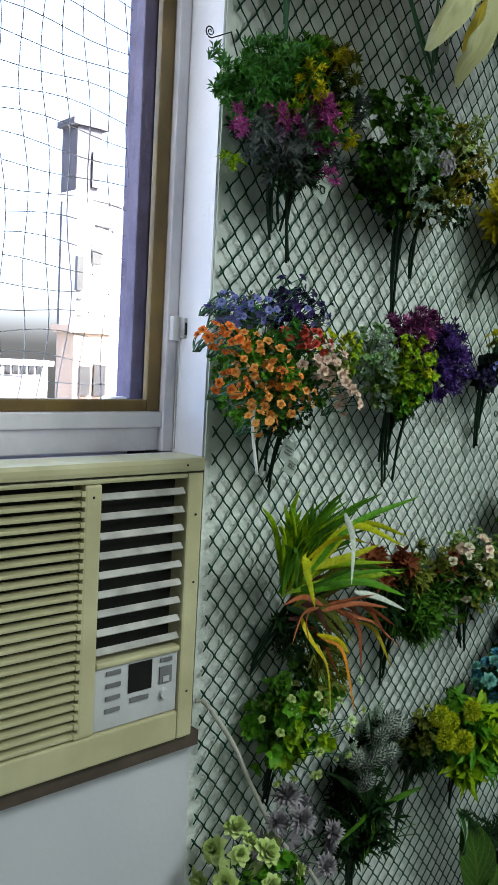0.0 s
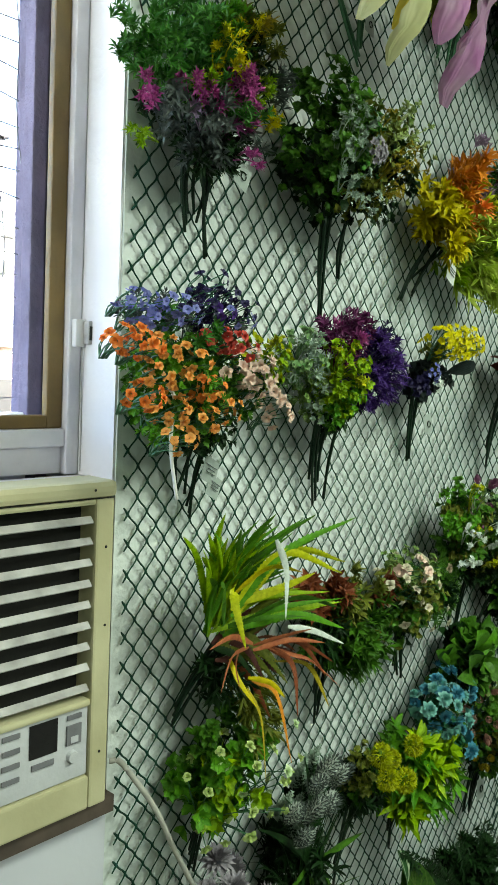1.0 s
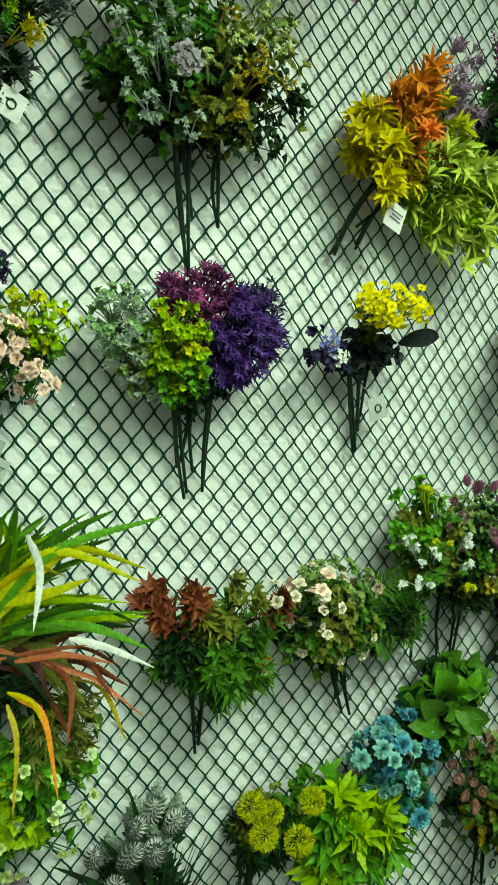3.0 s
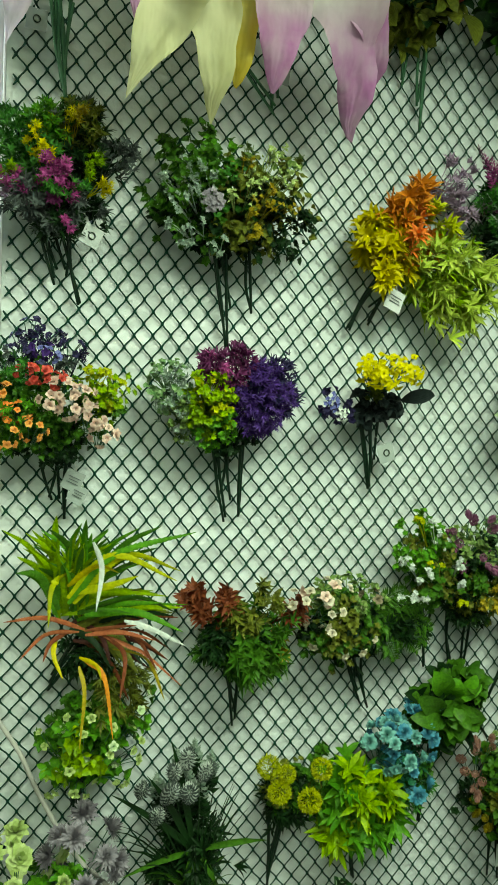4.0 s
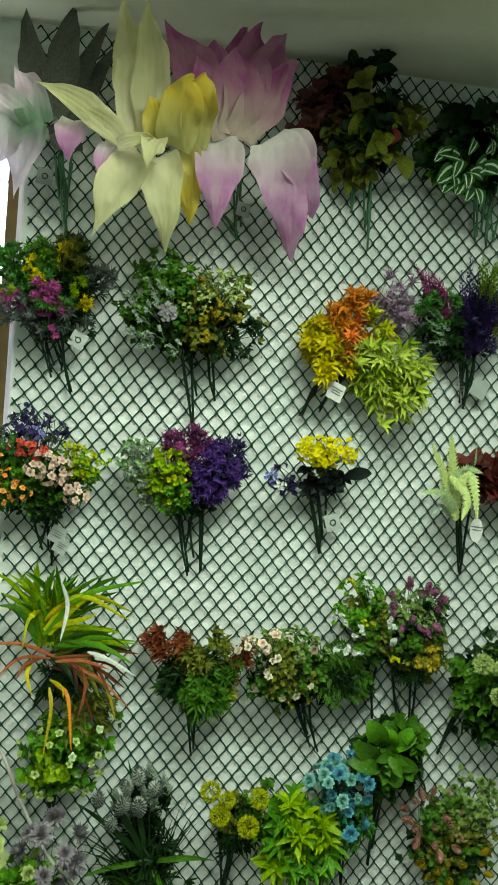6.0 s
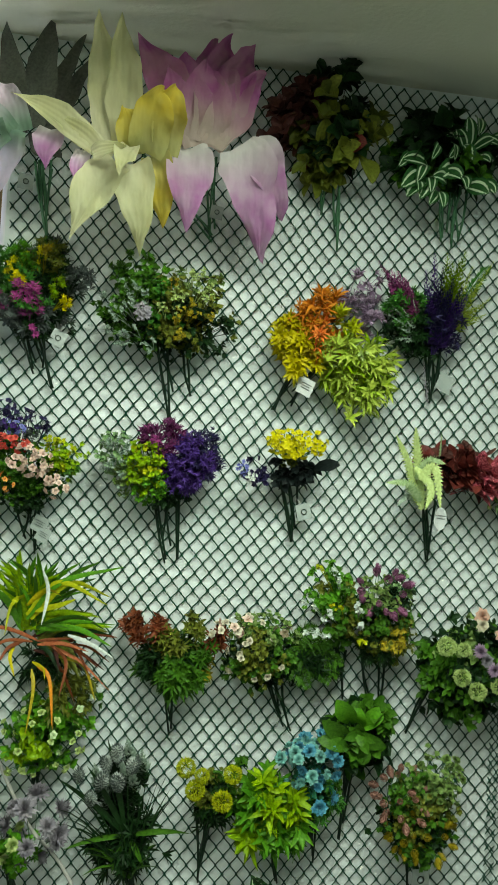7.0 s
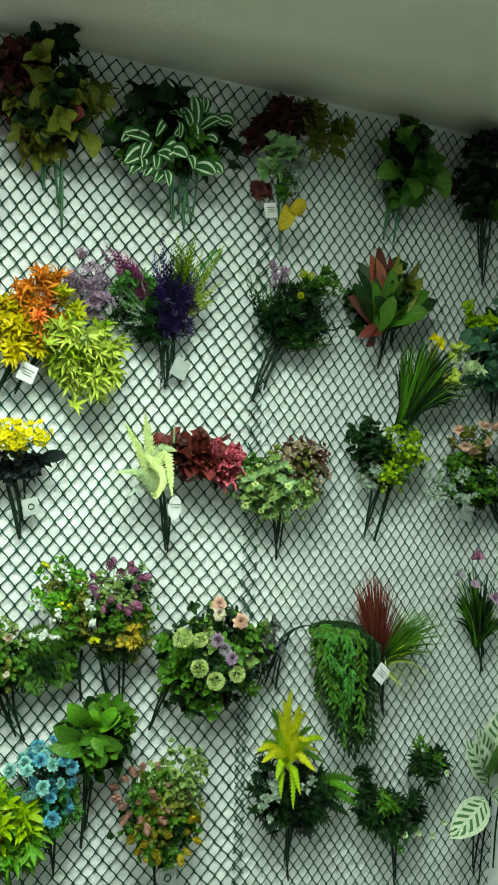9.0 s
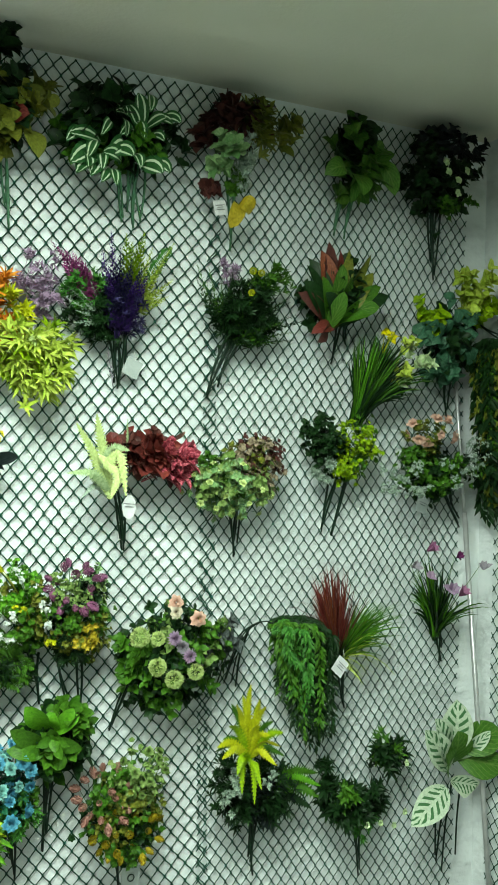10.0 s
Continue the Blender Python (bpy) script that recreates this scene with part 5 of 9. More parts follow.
strap(b, "bright", [(1.026, 0.955, 1.203), (0.98, 0.934, 1.293), (0.929, 0.914, 1.336)], 0.013, 36)
strap(b, "lime", [(0.986, 0.955, 1.204), (0.946, 0.930, 1.274), (0.901, 0.906, 1.306)], 0.016, 36)
strap(b, "green", [(0.997, 0.955, 1.166), (0.995, 0.915, 1.265), (0.996, 0.874, 1.313)], 0.016, 36)
strap(b, "bright", [(0.966, 0.955, 1.185), (0.936, 0.916, 1.247), (0.903, 0.877, 1.274)], 0.013, 36)
strap(b, "green", [(1.026, 0.955, 1.192), (1.009, 0.934, 1.289), (0.993, 0.914, 1.336)], 0.01, 36)
strap(b, "lime", [(0.994, 0.955, 1.179), (0.994, 0.924, 1.269), (0.996, 0.894, 1.312)], 0.016, 36)
strap(b, "bright", [(0.993, 0.955, 1.189), (1.037, 0.921, 1.292), (1.093, 0.886, 1.343)], 0.013, 36)
strap(b, "lime", [(0.982, 0.955, 1.173), (0.966, 0.908, 1.26), (0.951, 0.861, 1.302)], 0.013, 36)
strap(b, "lime", [(0.963, 0.955, 1.181), (1.0, 0.928, 1.271), (1.048, 0.901, 1.313)], 0.013, 36)
strap(b, "bright", [(1.008, 0.955, 1.207), (1.002, 0.908, 1.311), (0.998, 0.861, 1.362)], 0.016, 36)
strap(b, "bright", [(0.979, 0.955, 1.182), (0.977, 0.913, 1.281), (0.977, 0.871, 1.331)], 0.013, 36)
strap(b, "bright", [(0.977, 0.955, 1.173), (1.04, 0.937, 1.245), (1.119, 0.918, 1.277)], 0.01, 36)
strap(b, "green", [(0.993, 0.955, 1.179), (1.024, 0.917, 1.244), (1.063, 0.880, 1.273)], 0.01, 36)
strap(b, "green", [(0.965, 0.955, 1.182), (1.012, 0.933, 1.263), (1.071, 0.910, 1.3)], 0.016, 36)
strap(b, "bright", [(0.97, 0.955, 1.194), (0.98, 0.921, 1.299), (0.994, 0.887, 1.351)], 0.016, 36)
strap(b, "lime", [(0.994, 0.955, 1.2), (0.979, 0.933, 1.271), (0.963, 0.912, 1.303)], 0.01, 36)
strap(b, "lime", [(0.964, 0.955, 1.182), (0.959, 0.920, 1.288), (0.956, 0.885, 1.341)], 0.01, 36)
strap(b, "green", [(0.99, 0.955, 1.18), (1.013, 0.925, 1.279), (1.042, 0.894, 1.327)], 0.013, 36)
strap(b, "lime", [(0.972, 0.955, 1.188), (0.933, 0.921, 1.262), (0.89, 0.886, 1.297)], 0.016, 36)
strap(b, "lime", [(0.974, 0.955, 1.175), (1.054, 0.924, 1.193), (1.153, 0.893, 1.193)], 0.013, 36)
strap(b, "bright", [(1.018, 0.955, 1.163), (1.09, 0.909, 1.199), (1.178, 0.863, 1.211)], 0.01, 36)
strap(b, "lime", [(1.023, 0.955, 1.166), (1.089, 0.909, 1.197), (1.17, 0.863, 1.206)], 0.016, 36)
strap(b, "bright", [(0.992, 0.955, 1.198), (1.002, 0.924, 1.269), (1.015, 0.892, 1.301)], 0.016, 36)
strap(b, "lime", [(0.966, 0.955, 1.204), (0.919, 0.932, 1.295), (0.867, 0.909, 1.337)], 0.013, 36)
strap(b, "bright", [(0.967, 0.955, 1.169), (0.934, 0.915, 1.241), (0.899, 0.874, 1.275)], 0.01, 36)
strap(b, "lime", [(0.968, 0.955, 1.168), (0.952, 0.925, 1.276), (0.937, 0.894, 1.33)], 0.016, 36)
strap(b, "lime", [(0.975, 0.955, 1.181), (0.978, 0.909, 1.287), (0.983, 0.863, 1.339)], 0.013, 36)
strap(b, "bright", [(1.018, 0.955, 1.172), (1.007, 0.909, 1.283), (0.998, 0.863, 1.338)], 0.01, 36)
strap(b, "lime", [(1.007, 0.955, 1.184), (1.014, 0.912, 1.256), (1.024, 0.869, 1.289)], 0.013, 36)
strap(b, "green", [(0.985, 0.955, 1.195), (0.951, 0.937, 1.268), (0.913, 0.919, 1.3)], 0.01, 36)
strap(b, "bright", [(0.959, 0.955, 1.177), (0.963, 0.913, 1.254), (0.969, 0.871, 1.29)], 0.016, 36)
strap(b, "bright", [(1.012, 0.955, 1.19), (1.012, 0.934, 1.285), (1.015, 0.913, 1.329)], 0.016, 36)
strap(b, "lime", [(1.01, 0.955, 1.194), (0.966, 0.908, 1.281), (0.918, 0.861, 1.323)], 0.013, 36)
strap(b, "bright", [(0.999, 0.955, 1.172), (0.979, 0.911, 1.255), (0.958, 0.868, 1.296)], 0.013, 36)
strap(b, "green", [(1.025, 0.955, 1.182), (0.985, 0.921, 1.253), (0.942, 0.888, 1.286)], 0.01, 36)
strap(b, "lime", [(1.004, 0.955, 1.167), (0.965, 0.911, 1.269), (0.923, 0.867, 1.319)], 0.016, 36)
strap(b, "lime", [(1.014, 0.955, 1.175), (1.004, 0.915, 1.271), (0.996, 0.874, 1.319)], 0.01, 36)
strap(b, "lime", [(0.997, 0.955, 1.178), (0.999, 0.932, 1.269), (1.004, 0.909, 1.312)], 0.01, 36)
strap(b, "lime", [(0.96, 0.955, 1.205), (0.956, 0.936, 1.308), (0.955, 0.917, 1.359)], 0.016, 36)
strap(b, "lime", [(0.961, 0.955, 1.175), (0.992, 0.929, 1.265), (1.032, 0.903, 1.307)], 0.016, 36)
strap(b, "green", [(1.022, 0.955, 1.205), (0.981, 0.913, 1.3), (0.938, 0.871, 1.346)], 0.016, 36)
strap(b, "lime", [(1.003, 0.955, 1.187), (0.955, 0.919, 1.288), (0.903, 0.882, 1.337)], 0.013, 36)
strap(b, "lime", [(0.986, 0.955, 1.205), (0.99, 0.937, 1.286), (0.996, 0.918, 1.323)], 0.01, 36)
strap(b, "lime", [(0.97, 0.955, 1.178), (0.977, 0.935, 1.276), (0.988, 0.915, 1.324)], 0.016, 36)
strap(b, "bright", [(0.986, 0.955, 1.168), (1.019, 0.922, 1.233), (1.06, 0.890, 1.262)], 0.01, 36)
strap(b, "bright", [(1.024, 0.955, 1.18), (1.037, 0.916, 1.279), (1.056, 0.876, 1.327)], 0.01, 36)
strap(b, "lime", [(0.979, 0.955, 1.199), (0.956, 0.928, 1.29), (0.931, 0.900, 1.333)], 0.013, 36)
strap(b, "bright", [(0.999, 0.955, 1.163), (1.058, 0.908, 1.203), (1.131, 0.861, 1.217)], 0.013, 36)
strap(b, "green", [(0.97, 0.955, 1.193), (0.983, 0.931, 1.274), (1.0, 0.906, 1.311)], 0.013, 36)
strap(b, "lime", [(0.991, 0.955, 1.181), (0.955, 0.933, 1.285), (0.915, 0.910, 1.336)], 0.016, 36)
strap(b, "lime", [(0.992, 0.955, 1.176), (1.051, 0.934, 1.213), (1.126, 0.913, 1.224)], 0.016, 36)
strap(b, "bright", [(1.02, 0.955, 1.178), (0.97, 0.933, 1.269), (0.915, 0.911, 1.312)], 0.01, 36)
strap(b, "bright", [(0.976, 0.955, 1.201), (0.96, 0.913, 1.28), (0.944, 0.870, 1.318)], 0.013, 36)
strap(b, "bright", [(0.965, 0.955, 1.173), (0.932, 0.915, 1.242), (0.895, 0.876, 1.274)], 0.01, 36)
strap(b, "green", [(0.99, 0.955, 1.175), (1.031, 0.908, 1.196), (1.081, 0.862, 1.2)], 0.01, 36)
strap(b, "lime", [(0.964, 0.955, 1.181), (0.957, 0.911, 1.27), (0.952, 0.868, 1.314)], 0.013, 36)
strap(b, "lime", [(0.963, 0.955, 1.19), (0.956, 0.935, 1.296), (0.95, 0.915, 1.348)], 0.016, 36)
strap(b, "lime", [(0.984, 0.955, 1.174), (0.942, 0.927, 1.273), (0.895, 0.900, 1.32)], 0.013, 36)
strap(b, "green", [(1.014, 0.955, 1.203), (1.066, 0.924, 1.298), (1.132, 0.894, 1.343)], 0.016, 36)
strap(b, "green", [(0.993, 0.955, 1.206), (1.014, 0.929, 1.295), (1.042, 0.904, 1.338)], 0.016, 36)
strap(b, "green", [(1.008, 0.955, 1.201), (1.06, 0.921, 1.274), (1.126, 0.887, 1.307)], 0.016, 36)
strap(b, "lime", [(1.022, 0.955, 1.178), (0.986, 0.924, 1.264), (0.947, 0.893, 1.305)], 0.013, 36)
strap(b, "bright", [(0.979, 0.955, 1.201), (1.017, 0.929, 1.279), (1.065, 0.903, 1.315)], 0.01, 36)
strap(b, "green", [(1.009, 0.955, 1.192), (1.059, 0.919, 1.26), (1.121, 0.883, 1.291)], 0.013, 36)
strap(b, "lime", [(0.993, 0.955, 1.197), (1.036, 0.934, 1.216), (1.091, 0.913, 1.216)], 0.013, 36)
strap(b, "lime", [(1.013, 0.955, 1.205), (1.072, 0.912, 1.223), (1.144, 0.869, 1.225)], 0.01, 36)
strap(b, "bright", [(0.979, 0.920, 1.204), (1.048, 0.887, 1.294), (1.186, 0.855, 1.34)], 0.0165, 36)
strap(b, "chartreuse", [(0.988, 0.920, 1.204), (1.067, 0.887, 1.293), (1.161, 0.855, 1.272)], 0.0165, 36)
strap(b, "chartreuse", [(0.978, 0.920, 1.214), (1.048, 0.887, 1.294), (1.155, 0.855, 1.255)], 0.0165, 36)
strap(b, "chartreuse", [(0.983, 0.920, 1.224), (1.04, 0.887, 1.242), (1.087, 0.855, 1.266)], 0.0165, 36)
strap(b, "yellowleaf", [(0.978, 0.920, 1.234), (1.02, 0.887, 1.275), (1.055, 0.855, 1.272)], 0.0165, 36)
strap(b, "chartreuse", [(0.986, 0.920, 1.263), (0.948, 0.887, 1.243), (0.941, 0.855, 1.182)], 0.0165, 36)
strap(b, "green", [(0.965, 0.920, 1.195), (0.928, 0.887, 1.263), (0.888, 0.855, 1.277)], 0.0165, 36)
strap(b, "green", [(1.008, 0.920, 1.193), (1.09, 0.887, 1.219), (1.155, 0.855, 1.2)], 0.0165, 36)
strap(b, "bright", [(1.008, 0.920, 1.183), (1.091, 0.887, 1.194), (1.169, 0.855, 1.165)], 0.0165, 36)
strap(b, "white", [(1.012, 0.870, 1.322), (1.026, 0.860, 1.277), (1.017, 0.850, 1.208)], 0.012, 34)
strap(b, "white", [(1.072, 0.890, 1.179), (1.119, 0.875, 1.166), (1.178, 0.860, 1.137)], 0.012, 34)
strap(b, "salmon", [(1.006, 0.900, 1.164), (0.938, 0.877, 1.194), (0.87, 0.855, 1.197)], 0.0105, 30)
strap(b, "salmon", [(0.997, 0.900, 1.16), (0.939, 0.877, 1.165), (0.895, 0.855, 1.131)], 0.0105, 30)
strap(b, "salmon", [(1.006, 0.900, 1.161), (1.051, 0.877, 1.172), (1.087, 0.855, 1.181)], 0.0105, 30)
strap(b, "salmon", [(1.026, 0.900, 1.158), (1.083, 0.885, 1.135), (1.11, 0.870, 1.123), (1.17, 0.855, 1.069)], 0.0105, 30)
strap(b, "rust", [(1.036, 0.900, 1.153), (1.072, 0.877, 1.123), (1.063, 0.855, 1.051)], 0.0105, 30)
strap(b, "rust", [(1.026, 0.900, 1.158), (1.08, 0.877, 1.158), (1.146, 0.855, 1.116)], 0.0105, 30)
strap(b, "salmon", [(1.007, 0.900, 1.154), (1.061, 0.877, 1.164), (1.12, 0.855, 1.153)], 0.0105, 30)
strap(b, "orange", [(1.008, 0.900, 1.109), (1.039, 0.877, 1.086), (1.054, 0.855, 0.983)], 0.0105, 30)
strap(b, "yellowleaf", [(0.998, 0.900, 1.115), (1.024, 0.877, 1.107), (1.031, 0.855, 1.09)], 0.0105, 30)
strap(b, "mustard", [(1.056, 0.900, 1.126), (1.112, 0.877, 1.111), (1.141, 0.855, 1.045)], 0.0105, 30)
strap(b, "yellowleaf", [(0.959, 0.900, 1.152), (0.953, 0.877, 1.131), (0.968, 0.855, 1.094)], 0.0105, 30)
strap(b, "mustard", [(0.999, 0.900, 1.1), (1.007, 0.877, 1.058), (0.998, 0.855, 0.971)], 0.0105, 30)
strap(b, "rust", [(1.045, 0.900, 1.157), (1.09, 0.877, 1.152), (1.127, 0.855, 1.098)], 0.0105, 30)
strap(b, "rust", [(0.978, 0.900, 1.161), (0.948, 0.877, 1.15), (0.934, 0.855, 1.126)], 0.0105, 30)
strap(b, "maroon", [(1.027, 0.965, 1.128), (1.098, 0.937, 1.127), (1.157, 0.909, 1.097)], 0.014, 18)
strap(b, "olive", [(0.998, 0.965, 1.139), (1.059, 0.947, 1.117), (1.109, 0.930, 1.066)], 0.014, 18)
strap(b, "olive", [(0.995, 0.965, 1.14), (1.049, 0.937, 1.18), (1.091, 0.909, 1.191)], 0.014, 18)
strap(b, "rust", [(1.046, 0.965, 1.138), (1.119, 0.955, 1.165), (1.181, 0.945, 1.163)], 0.014, 18)
strap(b, "rust", [(1.052, 0.965, 1.138), (1.114, 0.957, 1.135), (1.167, 0.949, 1.104)], 0.014, 18)
strap(b, "olive", [(1.033, 0.965, 1.142), (1.074, 0.937, 1.123), (1.104, 0.910, 1.076)], 0.014, 18)
strap(b, "olive", [(1.029, 0.965, 1.149), (1.069, 0.946, 1.141), (1.098, 0.926, 1.105)], 0.014, 18)
strap(b, "olive", [(1.017, 0.965, 1.146), (1.057, 0.956, 1.153), (1.087, 0.946, 1.131)], 0.014, 18)
strap(b, "olive", [(1.051, 0.965, 1.148), (1.113, 0.936, 1.18), (1.162, 0.907, 1.184)], 0.014, 18)
strap(b, "olive", [(1.041, 0.965, 1.129), (1.084, 0.945, 1.176), (1.115, 0.925, 1.194)], 0.014, 18)
strap(b, "dark", [(1.019, 0.965, 1.153), (1.071, 0.950, 1.174), (1.111, 0.935, 1.167)], 0.014, 18)
strap(b, "maroon", [(0.995, 0.965, 1.124), (1.067, 0.951, 1.113), (1.13, 0.937, 1.073)], 0.014, 18)
strap(b, "rust", [(1.009, 0.965, 1.125), (1.058, 0.950, 1.084), (1.095, 0.935, 1.015)], 0.014, 18)
strap(b, "olive", [(1.0, 0.965, 1.143), (1.045, 0.950, 1.127), (1.079, 0.935, 1.082)], 0.014, 18)
strap(b, "olive", [(1.012, 0.965, 1.136), (1.073, 0.949, 1.191), (1.123, 0.932, 1.216)], 0.014, 18)
strap(b, "olive", [(1.006, 0.965, 1.137), (1.052, 0.944, 1.125), (1.086, 0.923, 1.086)], 0.014, 18)
strap(b, "dark", [(0.988, 0.965, 1.146), (1.03, 0.947, 1.125), (1.061, 0.930, 1.077)], 0.014, 18)
strap(b, "olive", [(1.0, 0.965, 1.154), (1.067, 0.954, 1.19), (1.123, 0.943, 1.198)], 0.014, 18)
strap(b, "olive", [(1.022, 0.965, 1.147), (1.069, 0.937, 1.204), (1.104, 0.908, 1.231)], 0.014, 18)
strap(b, "maroon", [(0.987, 0.965, 1.151), (1.04, 0.954, 1.187), (1.083, 0.942, 1.196)], 0.014, 18)
strap(b, "olive", [(1.013, 0.965, 1.142), (1.066, 0.943, 1.199), (1.107, 0.920, 1.226)], 0.014, 18)
strap(b, "maroon", [(1.012, 0.965, 1.153), (1.041, 0.942, 1.136), (1.057, 0.919, 1.091)], 0.014, 18)
strap(b, "olive", [(0.998, 0.965, 1.142), (1.062, 0.934, 1.197), (1.113, 0.903, 1.222)], 0.014, 18)
strap(b, "dark", [(1.036, 0.965, 1.142), (1.082, 0.945, 1.126), (1.117, 0.924, 1.082)], 0.014, 18)
strap(b, "dark", [(1.024, 0.965, 1.152), (1.099, 0.935, 1.179), (1.163, 0.905, 1.179)], 0.014, 18)
strap(b, "maroon", [(1.034, 0.965, 1.117), (1.071, 0.950, 1.123), (1.097, 0.934, 1.1)], 0.014, 18)
clump(b, "fine", "olive", 1.084, 1.02, 0.057, 0.062, 0.96, s=1.3, dense=0.6)
clump(b, "fine", "dark", 1.019, 1.1, 0.082, 0.046, 0.985, s=1.4, dense=0.6)
b = bunch("bunch of fresh green leaves with small whitish flowers", [(1.015, 0.759), (1.008, 0.79)], (1.017, 0.88), 5)
clump(b, "oval", "bright", 1.029, 0.943, 0.106, 0.084, 0.97, s=1.25)
clump(b, "oval", "lime", 1.022, 0.935, 0.075, 0.062, 0.95, s=1.15, dense=0.6)
clump(b, "oval", "green", 1.057, 0.991, 0.093, 0.062, 0.99, s=0.9)
blooms(b, "double", "celery", 1.027, 0.928, 0.090, 0.081, 26, 0.019, 0.94, "blossom")
blooms(b, "double", "greenwhite", 1.062, 0.973, 0.077, 0.066, 9, 0.017, 0.935, "blossom")
b = bunch("bunch of pale lime and dusky mauve silk flowers", [(0.975, 0.506), (0.991, 0.528)], (0.968, 0.619), 5)
clump(b, "oval", "bright", 0.948, 0.674, 0.107, 0.053, 0.955)
blooms(b, "ruffle", "celery", 0.912, 0.721, 0.077, 0.062, 18, 0.046, 0.935, "blossom")
blooms(b, "mum", "dusk", 1.02, 0.726, 0.064, 0.068, 13, 0.052, 0.94, "blossom")
b = bunch("bunch of white-tipped thistle cones and dark grass", [(1.272, 0.466), (1.259, 0.493)], (1.242, 0.623), 6)
spike(b, "dark", (1.208, 0.814), (1.189, 0.888), 0.025, 60, 0.97, 0.94)
spike(b, "silver", (1.2, 0.847), (1.185, 0.924), 0.020, 60, 0.97, 0.925)
spike(b, "dark", (1.232, 0.83), (1.223, 0.903), 0.025, 60, 0.97, 0.94)
spike(b, "silver", (1.231, 0.862), (1.218, 0.939), 0.020, 60, 0.97, 0.925)
spike(b, "dark", (1.203, 0.755), (1.181, 0.831), 0.025, 60, 0.97, 0.94)
spike(b, "silver", (1.193, 0.788), (1.176, 0.868), 0.020, 60, 0.97, 0.925)
spike(b, "dark", (1.226, 0.777), (1.214, 0.852), 0.025, 60, 0.97, 0.94)
spike(b, "silver", (1.223, 0.809), (1.209, 0.888), 0.020, 60, 0.97, 0.925)
spike(b, "dark", (1.244, 0.758), (1.238, 0.832), 0.025, 60, 0.97, 0.94)
spike(b, "silver", (1.246, 0.79), (1.233, 0.869), 0.020, 60, 0.97, 0.925)
spike(b, "dark", (1.201, 0.72), (1.177, 0.797), 0.026, 60, 0.97, 0.94)
spike(b, "silver", (1.19, 0.753), (1.172, 0.834), 0.020, 60, 0.97, 0.925)
spike(b, "dark", (1.256, 0.804), (1.257, 0.878), 0.025, 60, 0.97, 0.94)
spike(b, "silver", (1.262, 0.836), (1.251, 0.914), 0.020, 60, 0.97, 0.925)
spike(b, "dark", (1.182, 0.769), (1.152, 0.845), 0.025, 60, 0.97, 0.94)
spike(b, "silver", (1.166, 0.803), (1.148, 0.881), 0.020, 60, 0.97, 0.925)
clump(b, "lance", "dark", 1.221, 0.686, 0.084, 0.084, 0.985, s=0.8)
tuft(b, "dark", (1.242, 0.601), 1.204, 0.788, 0.150, 0.114, 40, 0.005, 0.98, 0.93, 0.3, "grass_tuft")
tuft(b, "green", (1.242, 0.601), 1.221, 0.681, 0.103, 0.057, 25, 0.008, 0.98, 0.93, 0.3, "grass_tuft")
frond(b, "green", (1.23, 0.704), (1.376, 0.718), 0.03, 0.014, y0=0.95, y1=0.93, blade=True, name="frond")
frond(b, "green", (1.23, 0.704), (1.092, 0.684), 0.03, 0.013, y0=0.95, y1=0.93, blade=True, name="frond")
frond(b, "dark", (1.23, 0.704), (1.113, 0.813), 0.03, 0.013, y0=0.95, y1=0.93, blade=True, name="frond")
frond(b, "green", (1.23, 0.704), (1.276, 0.634), 0.03, 0.013, y0=0.95, y1=0.93, blade=True, name="frond")
frond(b, "dark", (1.23, 0.704), (1.173, 0.94), 0.03, 0.013, y0=0.95, y1=0.93, blade=True, name="frond")
frond(b, "dark", (1.23, 0.704), (1.132, 0.874), 0.03, 0.013, y0=0.95, y1=0.93, blade=True, name="frond")
frond(b, "green", (1.23, 0.704), (1.201, 0.627), 0.03, 0.013, y0=0.95, y1=0.93, blade=True, name="frond")
frond(b, "dark", (1.23, 0.704), (1.067, 0.846), 0.03, 0.013, y0=0.95, y1=0.93, blade=True, name="frond")
head(b, "cone", "white", Vector((1.198, 0.9, 0.908)), Vector((-0.08, -0.6, 0.63)).normalized(), 0.058, "thistle_cone")
head(b, "cone", "smoke", Vector((1.198, 0.9, 0.908)), Vector((-0.08, -0.6, 0.74)).normalized(), 0.065, "thistle_cone")
head(b, "cone", "white", Vector((1.164, 0.9, 0.846)), Vector((0.29, -0.6, 0.87)).normalized(), 0.056, "thistle_cone")
head(b, "cone", "smoke", Vector((1.164, 0.9, 0.846)), Vector((0.22, -0.6, 0.83)).normalized(), 0.063, "thistle_cone")
head(b, "cone", "white", Vector((1.204, 0.9, 0.843)), Vector((-0.13, -0.6, 0.89)).normalized(), 0.060, "thistle_cone")
head(b, "cone", "smoke", Vector((1.204, 0.9, 0.843)), Vector((-0.14, -0.6, 0.55)).normalized(), 0.067, "thistle_cone")
head(b, "cone", "white", Vector((1.146, 0.9, 0.808)), Vector((0.00, -0.6, 0.79)).normalized(), 0.050, "thistle_cone")
head(b, "cone", "smoke", Vector((1.146, 0.9, 0.808)), Vector((-0.10, -0.6, 0.76)).normalized(), 0.056, "thistle_cone")
head(b, "cone", "white", Vector((1.116, 0.9, 0.86)), Vector((-0.13, -0.6, 0.89)).normalized(), 0.050, "thistle_cone")
head(b, "cone", "smoke", Vector((1.116, 0.9, 0.86)), Vector((-0.03, -0.6, 0.69)).normalized(), 0.056, "thistle_cone")
